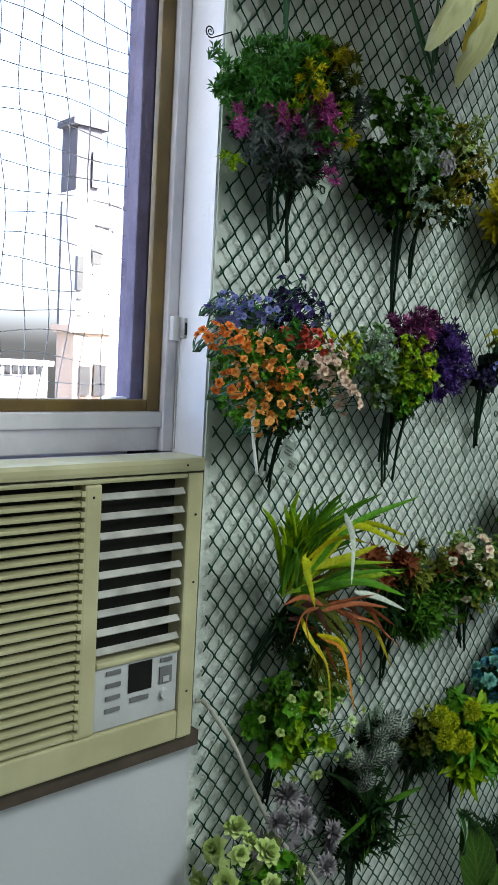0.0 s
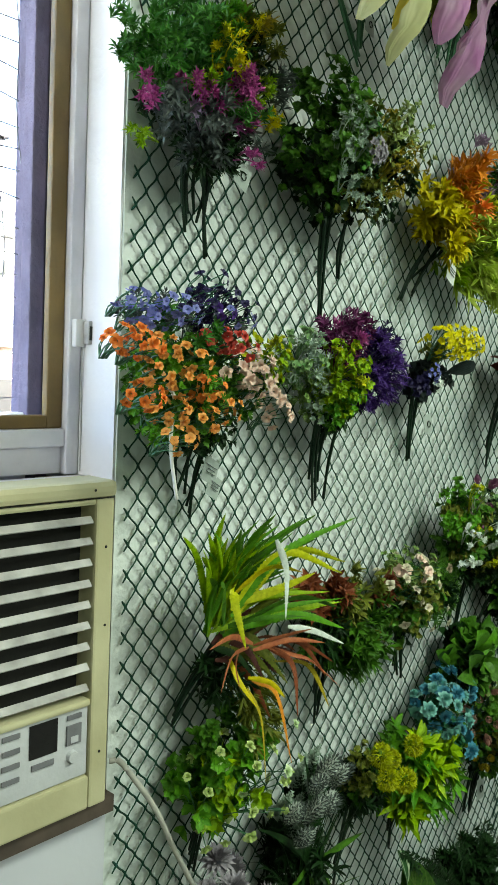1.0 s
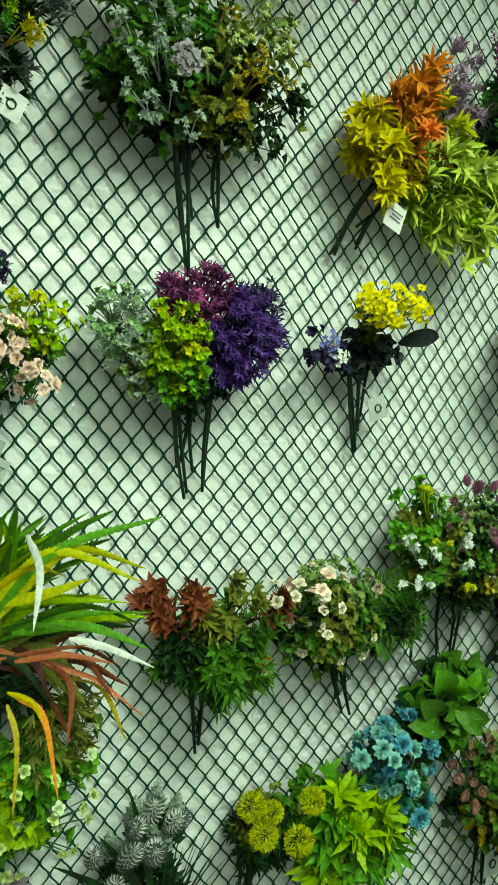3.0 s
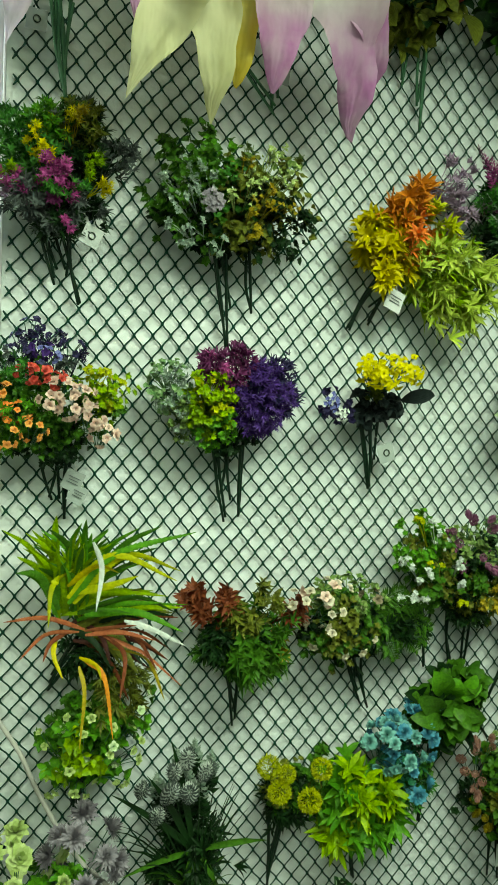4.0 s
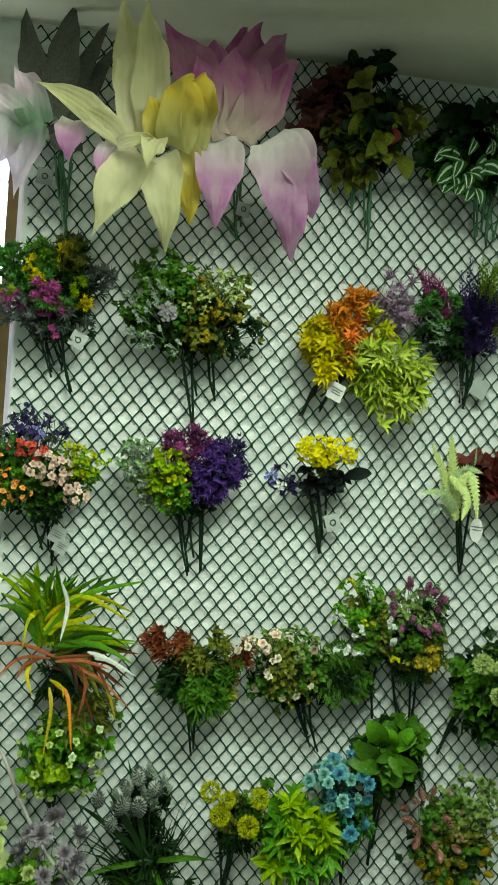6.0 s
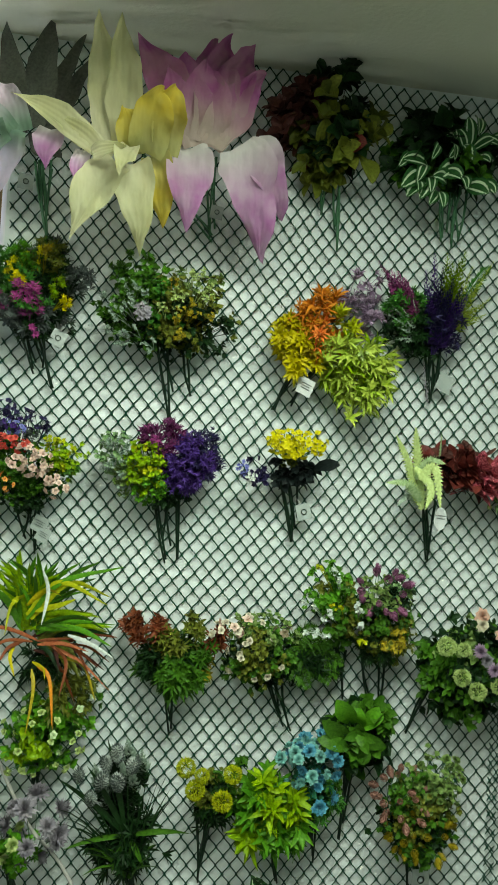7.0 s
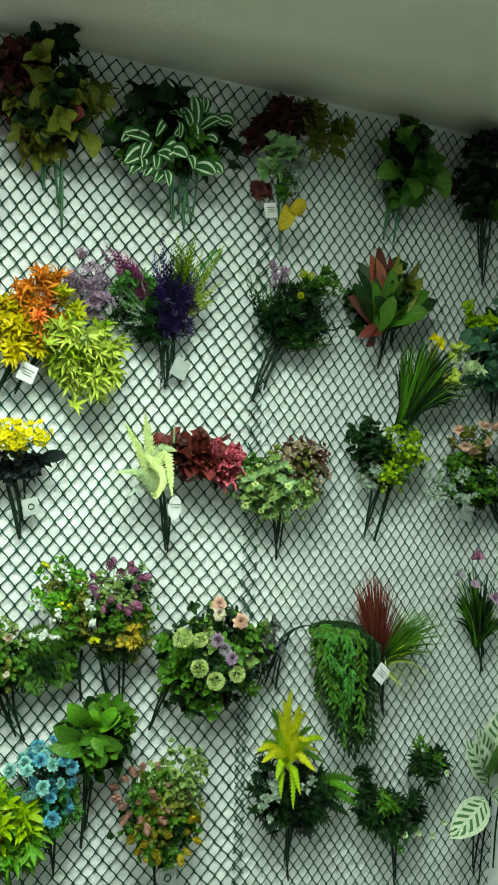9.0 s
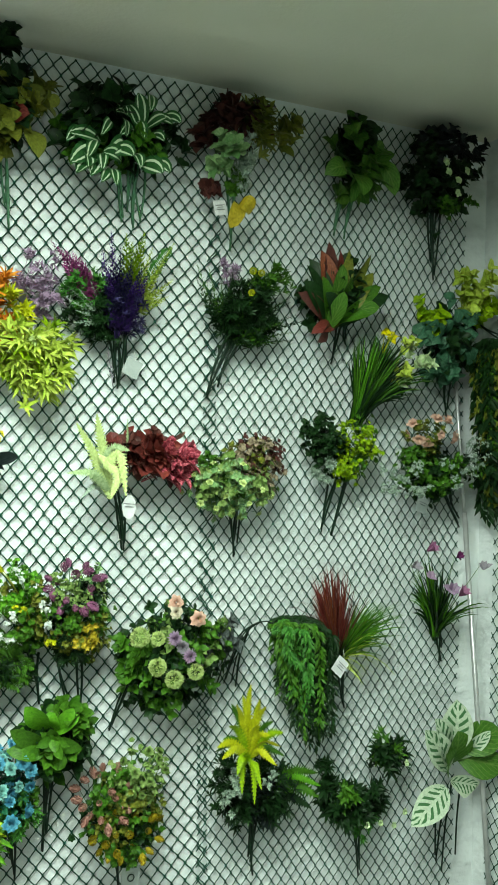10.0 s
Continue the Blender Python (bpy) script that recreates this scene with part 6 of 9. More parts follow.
head(b, "cone", "white", Vector((1.231, 0.9, 0.881)), Vector((0.02, -0.6, 0.85)).normalized(), 0.054, "thistle_cone")
head(b, "cone", "smoke", Vector((1.231, 0.9, 0.881)), Vector((0.29, -0.6, 0.71)).normalized(), 0.060, "thistle_cone")
head(b, "cone", "white", Vector((1.176, 0.9, 0.887)), Vector((-0.04, -0.6, 0.75)).normalized(), 0.050, "thistle_cone")
head(b, "cone", "smoke", Vector((1.176, 0.9, 0.887)), Vector((-0.26, -0.6, 0.67)).normalized(), 0.056, "thistle_cone")
b = bunch("bunch of rust-tipped and green narrow leaves", [(1.321, 0.915), (1.315, 0.962)], (1.302, 1.052), 5)
clump(b, "star", "rust", 1.243, 1.197, 0.047, 0.032, 0.955, s=0.65, dense=1.3)
clump(b, "star", "olive", 1.328, 1.178, 0.078, 0.041, 0.955, s=0.55, dense=1.3)
clump(b, "star", "rust", 1.405, 1.176, 0.025, 0.031, 0.955, s=0.6)
clump(b, "lance", "green", 1.32, 1.114, 0.104, 0.067, 0.955, s=0.75)
clump(b, "star", "green", 1.349, 1.103, 0.050, 0.050, 0.93, s=0.6)
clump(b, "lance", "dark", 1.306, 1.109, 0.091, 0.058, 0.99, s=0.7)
clump(b, "star", "mustard", 1.4, 1.1, 0.022, 0.031, 0.955, s=0.5)
b = bunch("bunch of cream blossoms with green leaves and palm fronds", [(1.595, 0.939), (1.613, 0.927), (1.586, 0.961)], (1.547, 1.054), 6)
clump(b, "oval", "green", 1.51, 1.138, 0.093, 0.075, 0.955, s=0.75)
clump(b, "oval", "sage", 1.525, 1.198, 0.080, 0.044, 0.955, s=0.65)
clump(b, "oval", "olive", 1.496, 1.155, 0.086, 0.067, 0.94, s=0.65, dense=0.7)
blooms(b, "double", "cream", 1.464, 1.181, 0.072, 0.043, 16, 0.022, 0.925, "blossom")
blooms(b, "double", "cream", 1.497, 1.125, 0.072, 0.043, 10, 0.02, 0.92, "blossom")
blooms(b, "double", "blush", 1.446, 1.211, 0.032, 0.018, 5, 0.026, 0.9, "blossom")
blooms(b, "double", "dusty", 1.561, 1.197, 0.019, 0.012, 3, 0.026, 0.92, "blossom")
clump(b, "oval", "dark", 1.53, 1.116, 0.094, 0.070, 0.985)
frond(b, "green", (1.573, 1.15), (1.702, 1.165), 0.02, 0.035, y0=0.97, y1=0.95, name="frond")
frond(b, "green", (1.573, 1.15), (1.719, 1.115), 0.02, 0.035, y0=0.97, y1=0.95, name="frond")
frond(b, "green", (1.573, 1.15), (1.689, 1.067), 0.02, 0.035, y0=0.97, y1=0.95, name="frond")
frond(b, "green", (1.573, 1.15), (1.637, 1.05), 0.02, 0.035, y0=0.97, y1=0.95, name="frond")
frond(b, "green", (1.573, 1.15), (1.653, 1.197), 0.02, 0.034, y0=0.97, y1=0.95, name="frond")
frond(b, "green", (1.573, 1.15), (1.708, 1.085), 0.02, 0.035, y0=0.97, y1=0.95, name="frond")
frond(b, "green", (1.573, 1.15), (1.654, 1.087), 0.02, 0.035, y0=0.97, y1=0.95, name="frond")
clump(b, "lance", "dark", 1.662, 1.125, 0.065, 0.061, 0.985, s=0.6)
b = bunch("bunch of green leaves with white umbels and mauve buds", [(1.742, 1.008), (1.806, 1.005), (1.838, 0.981)], (1.778, 1.135), 7)
clump(b, "oval", "green", 1.684, 1.257, 0.067, 0.101, 0.955, s=0.75)
clump(b, "oval", "bright", 1.661, 1.305, 0.052, 0.058, 0.93, s=0.65)
clump(b, "oval", "olive", 1.689, 1.26, 0.052, 0.078, 0.94, s=0.6, dense=0.6)
clump(b, "tiny", "white", 1.655, 1.245, 0.017, 0.014, 0.885, s=0.65, dense=0.8)
clump(b, "tiny", "white", 1.605, 1.268, 0.016, 0.014, 0.885, s=0.65, dense=0.8)
clump(b, "tiny", "white", 1.611, 1.206, 0.016, 0.014, 0.885, s=0.65, dense=0.8)
clump(b, "tiny", "white", 1.646, 1.193, 0.017, 0.014, 0.885, s=0.65, dense=0.8)
clump(b, "tiny", "white", 1.724, 1.273, 0.016, 0.014, 0.885, s=0.65, dense=0.8)
clump(b, "tiny", "white", 1.741, 1.234, 0.017, 0.014, 0.885, s=0.65, dense=0.8)
clump(b, "tiny", "white", 1.661, 1.338, 0.016, 0.014, 0.885, s=0.65, dense=0.8)
clump(b, "tiny", "chartreuse", 1.631, 1.357, 0.012, 0.010, 0.885, s=0.65)
clump(b, "tiny", "chartreuse", 1.674, 1.264, 0.012, 0.010, 0.885, s=0.65)
clump(b, "tiny", "chartreuse", 1.739, 1.179, 0.013, 0.010, 0.885, s=0.65)
clump(b, "oval", "green", 1.831, 1.203, 0.070, 0.084, 0.965, s=0.75)
clump(b, "oval", "dark", 1.828, 1.264, 0.070, 0.073, 0.975, s=0.8)
clump(b, "oval", "sage", 1.814, 1.287, 0.065, 0.057, 0.955, s=0.6)
blooms(b, "bud", "grape", 1.8, 1.294, 0.058, 0.050, 20, 0.026, 0.925, "bud")
clump(b, "oval", "olive", 1.836, 1.184, 0.059, 0.059, 0.94, s=0.6)
clump(b, "tiny", "mustard", 1.82, 1.193, 0.034, 0.026, 0.9)
clump(b, "oval", "pale", 1.851, 1.312, 0.034, 0.027, 0.955, s=0.7)
clump(b, "lance", "dark", 1.811, 1.154, 0.056, 0.042, 0.96, s=0.5)
b = bunch("bunch of blue and aqua succulent rosettes", [(1.692, 0.602), (1.688, 0.639)], (1.676, 0.755), 4)
clump(b, "oval", "teal", 1.669, 0.828, 0.062, 0.078, 0.955, s=0.7)
clump(b, "fine", "fern", 1.693, 0.788, 0.051, 0.059, 0.955, s=1.2)
blooms(b, "rosette", "sky", 1.667, 0.9, 0.058, 0.050, 18, 0.033, 0.94, "blossom")
blooms(b, "rosette", "aqua", 1.633, 0.883, 0.055, 0.050, 18, 0.033, 0.93, "blossom")
blooms(b, "rosette", "sky", 1.66, 0.817, 0.04, 0.03, 8, 0.036, 0.92, "blossom")
clump(b, "oval", "green", 1.709, 0.812, 0.031, 0.056, 0.955, s=0.6)
b = bunch("sprig of large glossy green oval leaves", [(1.757, 0.659), (1.761, 0.699)], (1.758, 0.853), 4)
clump(b, "big", "dark", 1.775, 0.931, 0.081, 0.073, 0.975, s=0.8, dense=1.5)
clump(b, "big", "green", 1.763, 0.948, 0.078, 0.070, 0.955, s=0.72, dense=1.3)
clump(b, "big", "green", 1.799, 0.99, 0.049, 0.035, 0.94, s=0.7, dense=1.2)
leaf_at(b, "bright", (1.74, 0.978), (1.689, 1.047), 0.048, 0.93, 0.9, 0.02, "oval", "leaf", -0.125)
leaf_at(b, "bright", (1.761, 0.971), (1.8, 1.026), 0.037, 0.93, 0.9, 0.02, "oval", "leaf", 0.125)
leaf_at(b, "bright", (1.761, 0.965), (1.815, 1.008), 0.032, 0.93, 0.9, 0.02, "oval", "leaf", 0.75)
leaf_at(b, "bright", (1.754, 0.971), (1.744, 1.02), 0.042, 0.93, 0.9, 0.02, "oval", "leaf", 0.75)
leaf_at(b, "green", (1.756, 0.95), (1.816, 0.934), 0.042, 0.93, 0.9, 0.02, "oval", "leaf", 0.5)
leaf_at(b, "green", (1.736, 0.935), (1.658, 1.0), 0.046, 0.93, 0.9, 0.02, "oval", "leaf", -0.125)
leaf_at(b, "green", (1.737, 0.926), (1.654, 0.948), 0.041, 0.93, 0.9, 0.02, "oval", "leaf", -0.5)
leaf_at(b, "green", (1.752, 0.912), (1.781, 0.898), 0.038, 0.93, 0.9, 0.02, "oval", "leaf", 0.375)
b = bunch("bunch of round yellow pompom flowers", [(1.409, 0.556), (1.411, 0.589)], (1.414, 0.728), 5)
clump(b, "lance", "dark", 1.431, 0.77, 0.078, 0.057, 0.985, s=0.6)
clump(b, "oval", "olive", 1.431, 0.818, 0.071, 0.041, 0.975, s=0.7)
clump(b, "oval", "green", 1.434, 0.804, 0.071, 0.044, 0.965, s=0.65)
clump(b, "oval", "green", 1.497, 0.853, 0.029, 0.029, 0.955, s=0.8)
head(b, "pom", "chartreuse", Vector((1.352, 0.89, 0.887)), Vector((0.01, -1, 0.1)).normalized(), 0.045, "pompom")
head(b, "pom", "chartreuse", Vector((1.46, 0.89, 0.872)), Vector((0.03, -1, 0.1)).normalized(), 0.043, "pompom")
head(b, "pom", "chartreuse", Vector((1.376, 0.89, 0.836)), Vector((0.01, -1, 0.1)).normalized(), 0.046, "pompom")
head(b, "pom", "chartreuse", Vector((1.439, 0.89, 0.811)), Vector((0.02, -1, 0.1)).normalized(), 0.048, "pompom")
head(b, "pom", "chartreuse", Vector((1.39, 0.89, 0.869)), Vector((0.01, -1, 0.1)).normalized(), 0.035, "pompom")
b = bunch("bunch of lime green starry leaves", [(1.605, 0.552), (1.6, 0.595)], (1.58, 0.674), 4)
clump(b, "star", "bright", 1.568, 0.767, 0.081, 0.084, 0.955, s=1.0, dense=1.1)
clump(b, "star", "lime", 1.567, 0.81, 0.057, 0.054, 0.93, s=1.1)
clump(b, "star", "lime", 1.516, 0.717, 0.035, 0.030, 0.93, s=1.1)
clump(b, "star", "bright", 1.61, 0.725, 0.038, 0.054, 0.955, s=0.9)
b = bunch("bunch of pink and mustard buds among green leaves", [(1.942, 0.505), (1.969, 0.497), (1.983, 0.504)], (1.945, 0.628), 6)
clump(b, "oval", "green", 1.933, 0.754, 0.103, 0.121, 0.955, s=0.8)
clump(b, "oval", "dark", 1.937, 0.726, 0.090, 0.102, 0.985, s=0.8)
clump(b, "oval", "sage", 1.963, 0.842, 0.064, 0.073, 0.94, s=0.75)
blooms(b, "bud", "berry", 1.881, 0.798, 0.057, 0.062, 26, 0.025, 0.935, "bud")
blooms(b, "bud", "mustard", 1.937, 0.709, 0.081, 0.051, 26, 0.024, 0.935, "bud")
blooms(b, "ruffle", "sage", 1.969, 0.844, 0.054, 0.057, 20, 0.026, 0.93, "blossom")
clump(b, "oval", "olive", 1.924, 0.777, 0.073, 0.087, 0.935, s=0.65, dense=0.7)
tag("clear tag with green ring print under bud bunch", 1.963, 0.572, 0.048, 4, y=0.985, mat=CLEAR_CARD, bars=0, ring=True)
b = bunch("mixed bunch of pale green pompoms with peach and mauve flowers", [(1.913, 0.925), (1.982, 0.99)], (2.003, 1.054), 6)
clump(b, "big", "dark", 2.049, 1.113, 0.134, 0.120, 0.955, s=0.42, dense=0.9)
clump(b, "big", "green", 2.037, 1.111, 0.131, 0.114, 0.94, s=0.4, dense=1.0)
clump(b, "big", "sage", 2.049, 1.138, 0.106, 0.091, 0.935, s=0.36, dense=0.4)
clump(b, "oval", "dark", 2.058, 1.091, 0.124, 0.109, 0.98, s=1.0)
head(b, "pom", "celery", Vector((1.936, 0.857, 1.186)), Vector((-0.05, -1, 0.1)).normalized(), 0.046, "pompom")
head(b, "pom", "celery", Vector((1.979, 0.857, 1.179)), Vector((-0.04, -1, 0.1)).normalized(), 0.034, "pompom")
head(b, "pom", "celery", Vector((1.979, 0.857, 1.114)), Vector((-0.04, -1, 0.1)).normalized(), 0.042, "pompom")
head(b, "pom", "celery", Vector((2.019, 0.857, 1.082)), Vector((-0.04, -1, 0.1)).normalized(), 0.043, "pompom")
head(b, "pom", "celery", Vector((2.072, 0.857, 1.095)), Vector((-0.03, -1, 0.1)).normalized(), 0.040, "pompom")
head(b, "ruffle", "peach", Vector((2.026, 0.875, 1.256)), Vector((-0.04, -1, 0.1)).normalized(), 0.039, "blossom")
head(b, "ruffle", "peach", Vector((2.082, 0.875, 1.214)), Vector((-0.03, -1, 0.1)).normalized(), 0.041, "blossom")
head(b, "ruffle", "cream", Vector((2.025, 0.87, 1.235)), Vector((-0.04, -1, 0.1)).normalized(), 0.035, "blossom")
head(b, "mum", "mauve", Vector((2.02, 0.86, 1.176)), Vector((-0.04, -1, 0.1)).normalized(), 0.036, "blossom")
head(b, "mum", "mauve", Vector((2.058, 0.86, 1.132)), Vector((-0.03, -1, 0.1)).normalized(), 0.036, "blossom")
head(b, "rosette", "dusk", Vector((2.043, 0.87, 1.152)), Vector((-0.03, -1, 0.1)).normalized(), 0.034, "blossom")
clump(b, "big", "smoke", 2.163, 1.146, 0.048, 0.064, 0.95, s=0.42, dense=0.9)
clump(b, "big", "sage", 2.159, 1.16, 0.032, 0.038, 0.93, s=0.36, dense=0.6)
b = bunch("bunch of pale lime fronds with red pink-veined leaves", [(1.937, 1.359), (1.932, 1.387)], (1.915, 1.501), 5)
strap(b, "celery", [(1.882, 0.930, 1.494), (1.853, 0.900, 1.606), (1.83, 0.870, 1.689)], 0.036, 22, 0.45)
strap(b, "celery", [(1.882, 0.930, 1.494), (1.835, 0.900, 1.596), (1.785, 0.870, 1.668)], 0.034, 22, 0.45)
strap(b, "frond", [(1.873, 0.920, 1.515), (1.824, 0.890, 1.556), (1.764, 0.860, 1.557)], 0.034, 22, 0.45)
strap(b, "celery", [(1.854, 0.890, 1.567), (1.883, 0.870, 1.597), (1.895, 0.850, 1.505)], 0.034, 22, 0.45)
strap(b, "frond", [(1.851, 0.900, 1.566), (1.87, 0.880, 1.612), (1.905, 0.860, 1.608)], 0.028, 22, 0.45)
strap(b, "celery", [(1.843, 0.890, 1.596), (1.881, 0.875, 1.553), (1.863, 0.860, 1.499)], 0.03, 22, 0.45)
strap(b, "limepale", [(1.879, 0.940, 1.504), (1.85, 0.915, 1.565), (1.817, 0.890, 1.625)], 0.034, 22, 0.45)
strap(b, "frond", [(1.884, 0.960, 1.492), (1.918, 0.940, 1.596), (1.915, 0.920, 1.683)], 0.018, 22, 0.45)
strap(b, "silver", [(1.887, 0.950, 1.493), (1.843, 0.925, 1.525), (1.808, 0.900, 1.501)], 0.022, 20, 0.45)
clump(b, "big", "wine", 1.957, 1.63, 0.065, 0.051, 0.94, s=1.0, dense=1.5)
clump(b, "big", "maroon", 1.969, 1.623, 0.061, 0.047, 0.965, s=0.6)
clump(b, "big", "fittonia", 2.025, 1.577, 0.061, 0.038, 0.93, s=0.95, dense=1.7)
clump(b, "big", "maroon", 2.026, 1.583, 0.052, 0.035, 0.965, s=0.6)
leaf_at(b, "berry", (2.03, 1.624), (2.062, 1.652), 0.019, 0.96, 0.93, 0.02, "oval", "leaf", 0.0)
leaf_at(b, "berry", (2.023, 1.624), (2.042, 1.614), 0.019, 0.96, 0.93, 0.02, "oval", "leaf", 0.0)
tag("white oval price tag on red leaf bunch", 1.917, 1.477, 0.044, 4, y=0.9, bars=2, oval=True)
b = bunch("bunch of green eucalyptus-like leaves with pink edges", [(2.232, 1.334), (2.225, 1.363), (2.241, 1.37)], (2.207, 1.47), 5)
clump(b, "oval", "sage", 2.185, 1.536, 0.133, 0.076, 0.955, s=0.95)
clump(b, "oval", "pale", 2.17, 1.53, 0.118, 0.067, 0.935, s=0.85, dense=0.7)
clump(b, "oval", "green", 2.191, 1.542, 0.124, 0.064, 0.97, s=0.8)
clump(b, "oval", "dusty", 2.252, 1.614, 0.064, 0.054, 0.955, s=0.85)
clump(b, "oval", "dusty", 2.288, 1.558, 0.044, 0.066, 0.955, s=0.8)
clump(b, "oval", "olive", 2.241, 1.6, 0.069, 0.056, 0.965, s=0.75)
blooms(b, "double", "celery", 2.173, 1.52, 0.118, 0.064, 22, 0.019, 0.925, "blossom")
clump(b, "oval", "maroon", 2.275, 1.593, 0.063, 0.063, 0.97, s=0.7)
b = bunch("bunch of purple lavender spikes with silver and lime leaves", [(1.916, 1.755), (1.906, 1.769), (1.927, 1.797)], (1.906, 1.876), 7)
spike(b, "plum", (1.854, 1.943), (1.733, 2.075), 0.025, 90, 0.97, 0.93)
spike(b, "magenta", (1.854, 1.943), (1.748, 2.061), 0.025, 90, 0.97, 0.93)
spike(b, "magenta", (1.854, 1.943), (1.765, 2.057), 0.025, 90, 0.97, 0.93)
spike(b, "magenta", (1.854, 1.943), (1.781, 2.055), 0.026, 90, 0.97, 0.93)
spike(b, "magenta", (1.854, 1.943), (1.799, 2.044), 0.025, 90, 0.97, 0.93)
spike(b, "magenta", (1.854, 1.943), (1.759, 2.025), 0.025, 90, 0.97, 0.93)
spike(b, "magenta", (1.854, 1.943), (1.785, 2.015), 0.025, 90, 0.97, 0.93)
spike(b, "violet", (1.896, 1.861), (1.869, 2.11), 0.027, 130, 0.97, 0.925)
spike(b, "violet", (1.896, 1.861), (1.849, 2.066), 0.026, 130, 0.97, 0.925)
spike(b, "indigo", (1.896, 1.861), (1.892, 2.077), 0.027, 130, 0.97, 0.925)
spike(b, "indigo", (1.896, 1.861), (1.92, 2.051), 0.027, 130, 0.97, 0.925)
spike(b, "indigo", (1.896, 1.861), (1.944, 2.033), 0.027, 130, 0.97, 0.925)
spike(b, "violet", (1.896, 1.861), (1.957, 2.016), 0.027, 130, 0.97, 0.925)
spike(b, "indigo", (1.896, 1.861), (1.88, 2.037), 0.027, 130, 0.97, 0.925)
spike(b, "indigo", (1.896, 1.861), (1.907, 2.02), 0.027, 130, 0.97, 0.925)
spike(b, "violet", (1.896, 1.861), (1.861, 2.022), 0.027, 130, 0.97, 0.925)
spike(b, "violet", (1.896, 1.861), (1.93, 2.003), 0.027, 130, 0.97, 0.925)
clump(b, "fine", "indigo", 1.905, 1.947, 0.052, 0.066, 0.96, s=1.1)
spike(b, "silver", (1.868, 1.912), (1.76, 1.987), 0.011, 34, 0.97, 0.93)
spike(b, "silver", (1.868, 1.912), (1.771, 1.95), 0.012, 34, 0.97, 0.93)
spike(b, "silver", (1.868, 1.912), (1.789, 1.924), 0.011, 34, 0.97, 0.93)
spike(b, "silver", (1.868, 1.912), (1.798, 1.972), 0.011, 34, 0.97, 0.93)
spike(b, "silver", (1.868, 1.912), (1.812, 1.941), 0.012, 34, 0.97, 0.93)
spike(b, "silver", (1.868, 1.912), (1.785, 1.894), 0.012, 34, 0.97, 0.93)
spike(b, "silver", (1.868, 1.912), (1.824, 1.993), 0.012, 34, 0.97, 0.93)
spike(b, "silver", (1.868, 1.912), (1.811, 1.89), 0.011, 34, 0.97, 0.93)
clump(b, "lance", "dark", 1.835, 1.949, 0.070, 0.070, 0.975, s=0.6)
clump(b, "lance", "fern", 1.819, 1.985, 0.059, 0.048, 0.965, s=0.5)
spike(b, "lime", (1.921, 1.929), (1.911, 2.117), 0.029, 100, 0.97, 0.95)
spike(b, "lime", (1.921, 1.929), (1.956, 2.127), 0.030, 100, 0.97, 0.95)
spike(b, "lime", (1.921, 1.929), (1.943, 2.101), 0.029, 100, 0.97, 0.95)
spike(b, "lime", (1.921, 1.929), (1.925, 2.099), 0.029, 100, 0.97, 0.95)
spike(b, "limepale", (1.931, 1.93), (2.026, 2.106), 0.020, 70, 0.97, 0.94)
spike(b, "limepale", (1.931, 1.93), (2.025, 2.017), 0.020, 70, 0.97, 0.94)
spike(b, "limepale", (1.931, 1.93), (2.015, 1.976), 0.020, 70, 0.97, 0.94)
spike(b, "limepale", (1.931, 1.93), (1.984, 1.991), 0.020, 70, 0.97, 0.94)
spike(b, "limepale", (1.931, 1.93), (2.002, 2.059), 0.020, 70, 0.97, 0.94)
spike(b, "limepale", (1.931, 1.93), (1.973, 2.089), 0.020, 70, 0.97, 0.94)
frond(b, "fern", (1.944, 1.959), (2.026, 2.099), 0.03, 0.022, y0=0.98, y1=0.96, name="frond")
spike(b, "dusk", (1.892, 1.754), (1.875, 1.874), 0.011, 30, 0.97, 0.98)
tag("clear plastic tag behind lavender stems", 1.946, 1.806, 0.043, 25, y=1.0, mat=CLEAR_CARD, bars=0)
b = bunch("dense dark green needle-leaved bunch with yellow buds", [(2.143, 1.74), (2.155, 1.762), (2.173, 1.77)], (2.195, 1.897), 6)
clump(b, "lance", "dark", 2.225, 1.976, 0.075, 0.078, 0.97, s=0.7)
clump(b, "fine", "dark", 2.238, 1.957, 0.075, 0.075, 0.98, s=1.4)
spike(b, "green", (2.156, 1.925), (2.091, 2.064), 0.018, 44, 0.97, 0.9576)
spike(b, "dark", (2.155, 1.916), (2.069, 2.022), 0.018, 44, 0.97, 0.9034)
spike(b, "dark", (2.162, 1.909), (2.109, 2.002), 0.017, 44, 0.97, 0.9296)
spike(b, "green", (2.162, 1.923), (2.102, 2.048), 0.013, 44, 0.97, 0.9038)
spike(b, "dark", (2.165, 1.907), (2.141, 2.0), 0.014, 44, 0.97, 0.9682)
spike(b, "dark", (2.171, 1.906), (2.148, 1.992), 0.016, 44, 0.97, 0.9221)
spike(b, "green", (2.169, 1.913), (2.15, 2.021), 0.018, 44, 0.97, 0.9410)
spike(b, "dark", (2.172, 1.909), (2.148, 2.0), 0.015, 44, 0.97, 0.9086)
spike(b, "dark", (2.175, 1.923), (2.166, 2.051), 0.016, 44, 0.97, 0.9055)
spike(b, "green", (2.175, 1.914), (2.182, 2.028), 0.017, 44, 0.97, 0.9547)
spike(b, "dark", (2.18, 1.925), (2.197, 2.064), 0.017, 44, 0.97, 0.9302)
spike(b, "dark", (2.18, 1.916), (2.2, 2.033), 0.018, 44, 0.97, 0.9294)
spike(b, "green", (2.184, 1.914), (2.223, 2.027), 0.015, 44, 0.97, 0.9375)
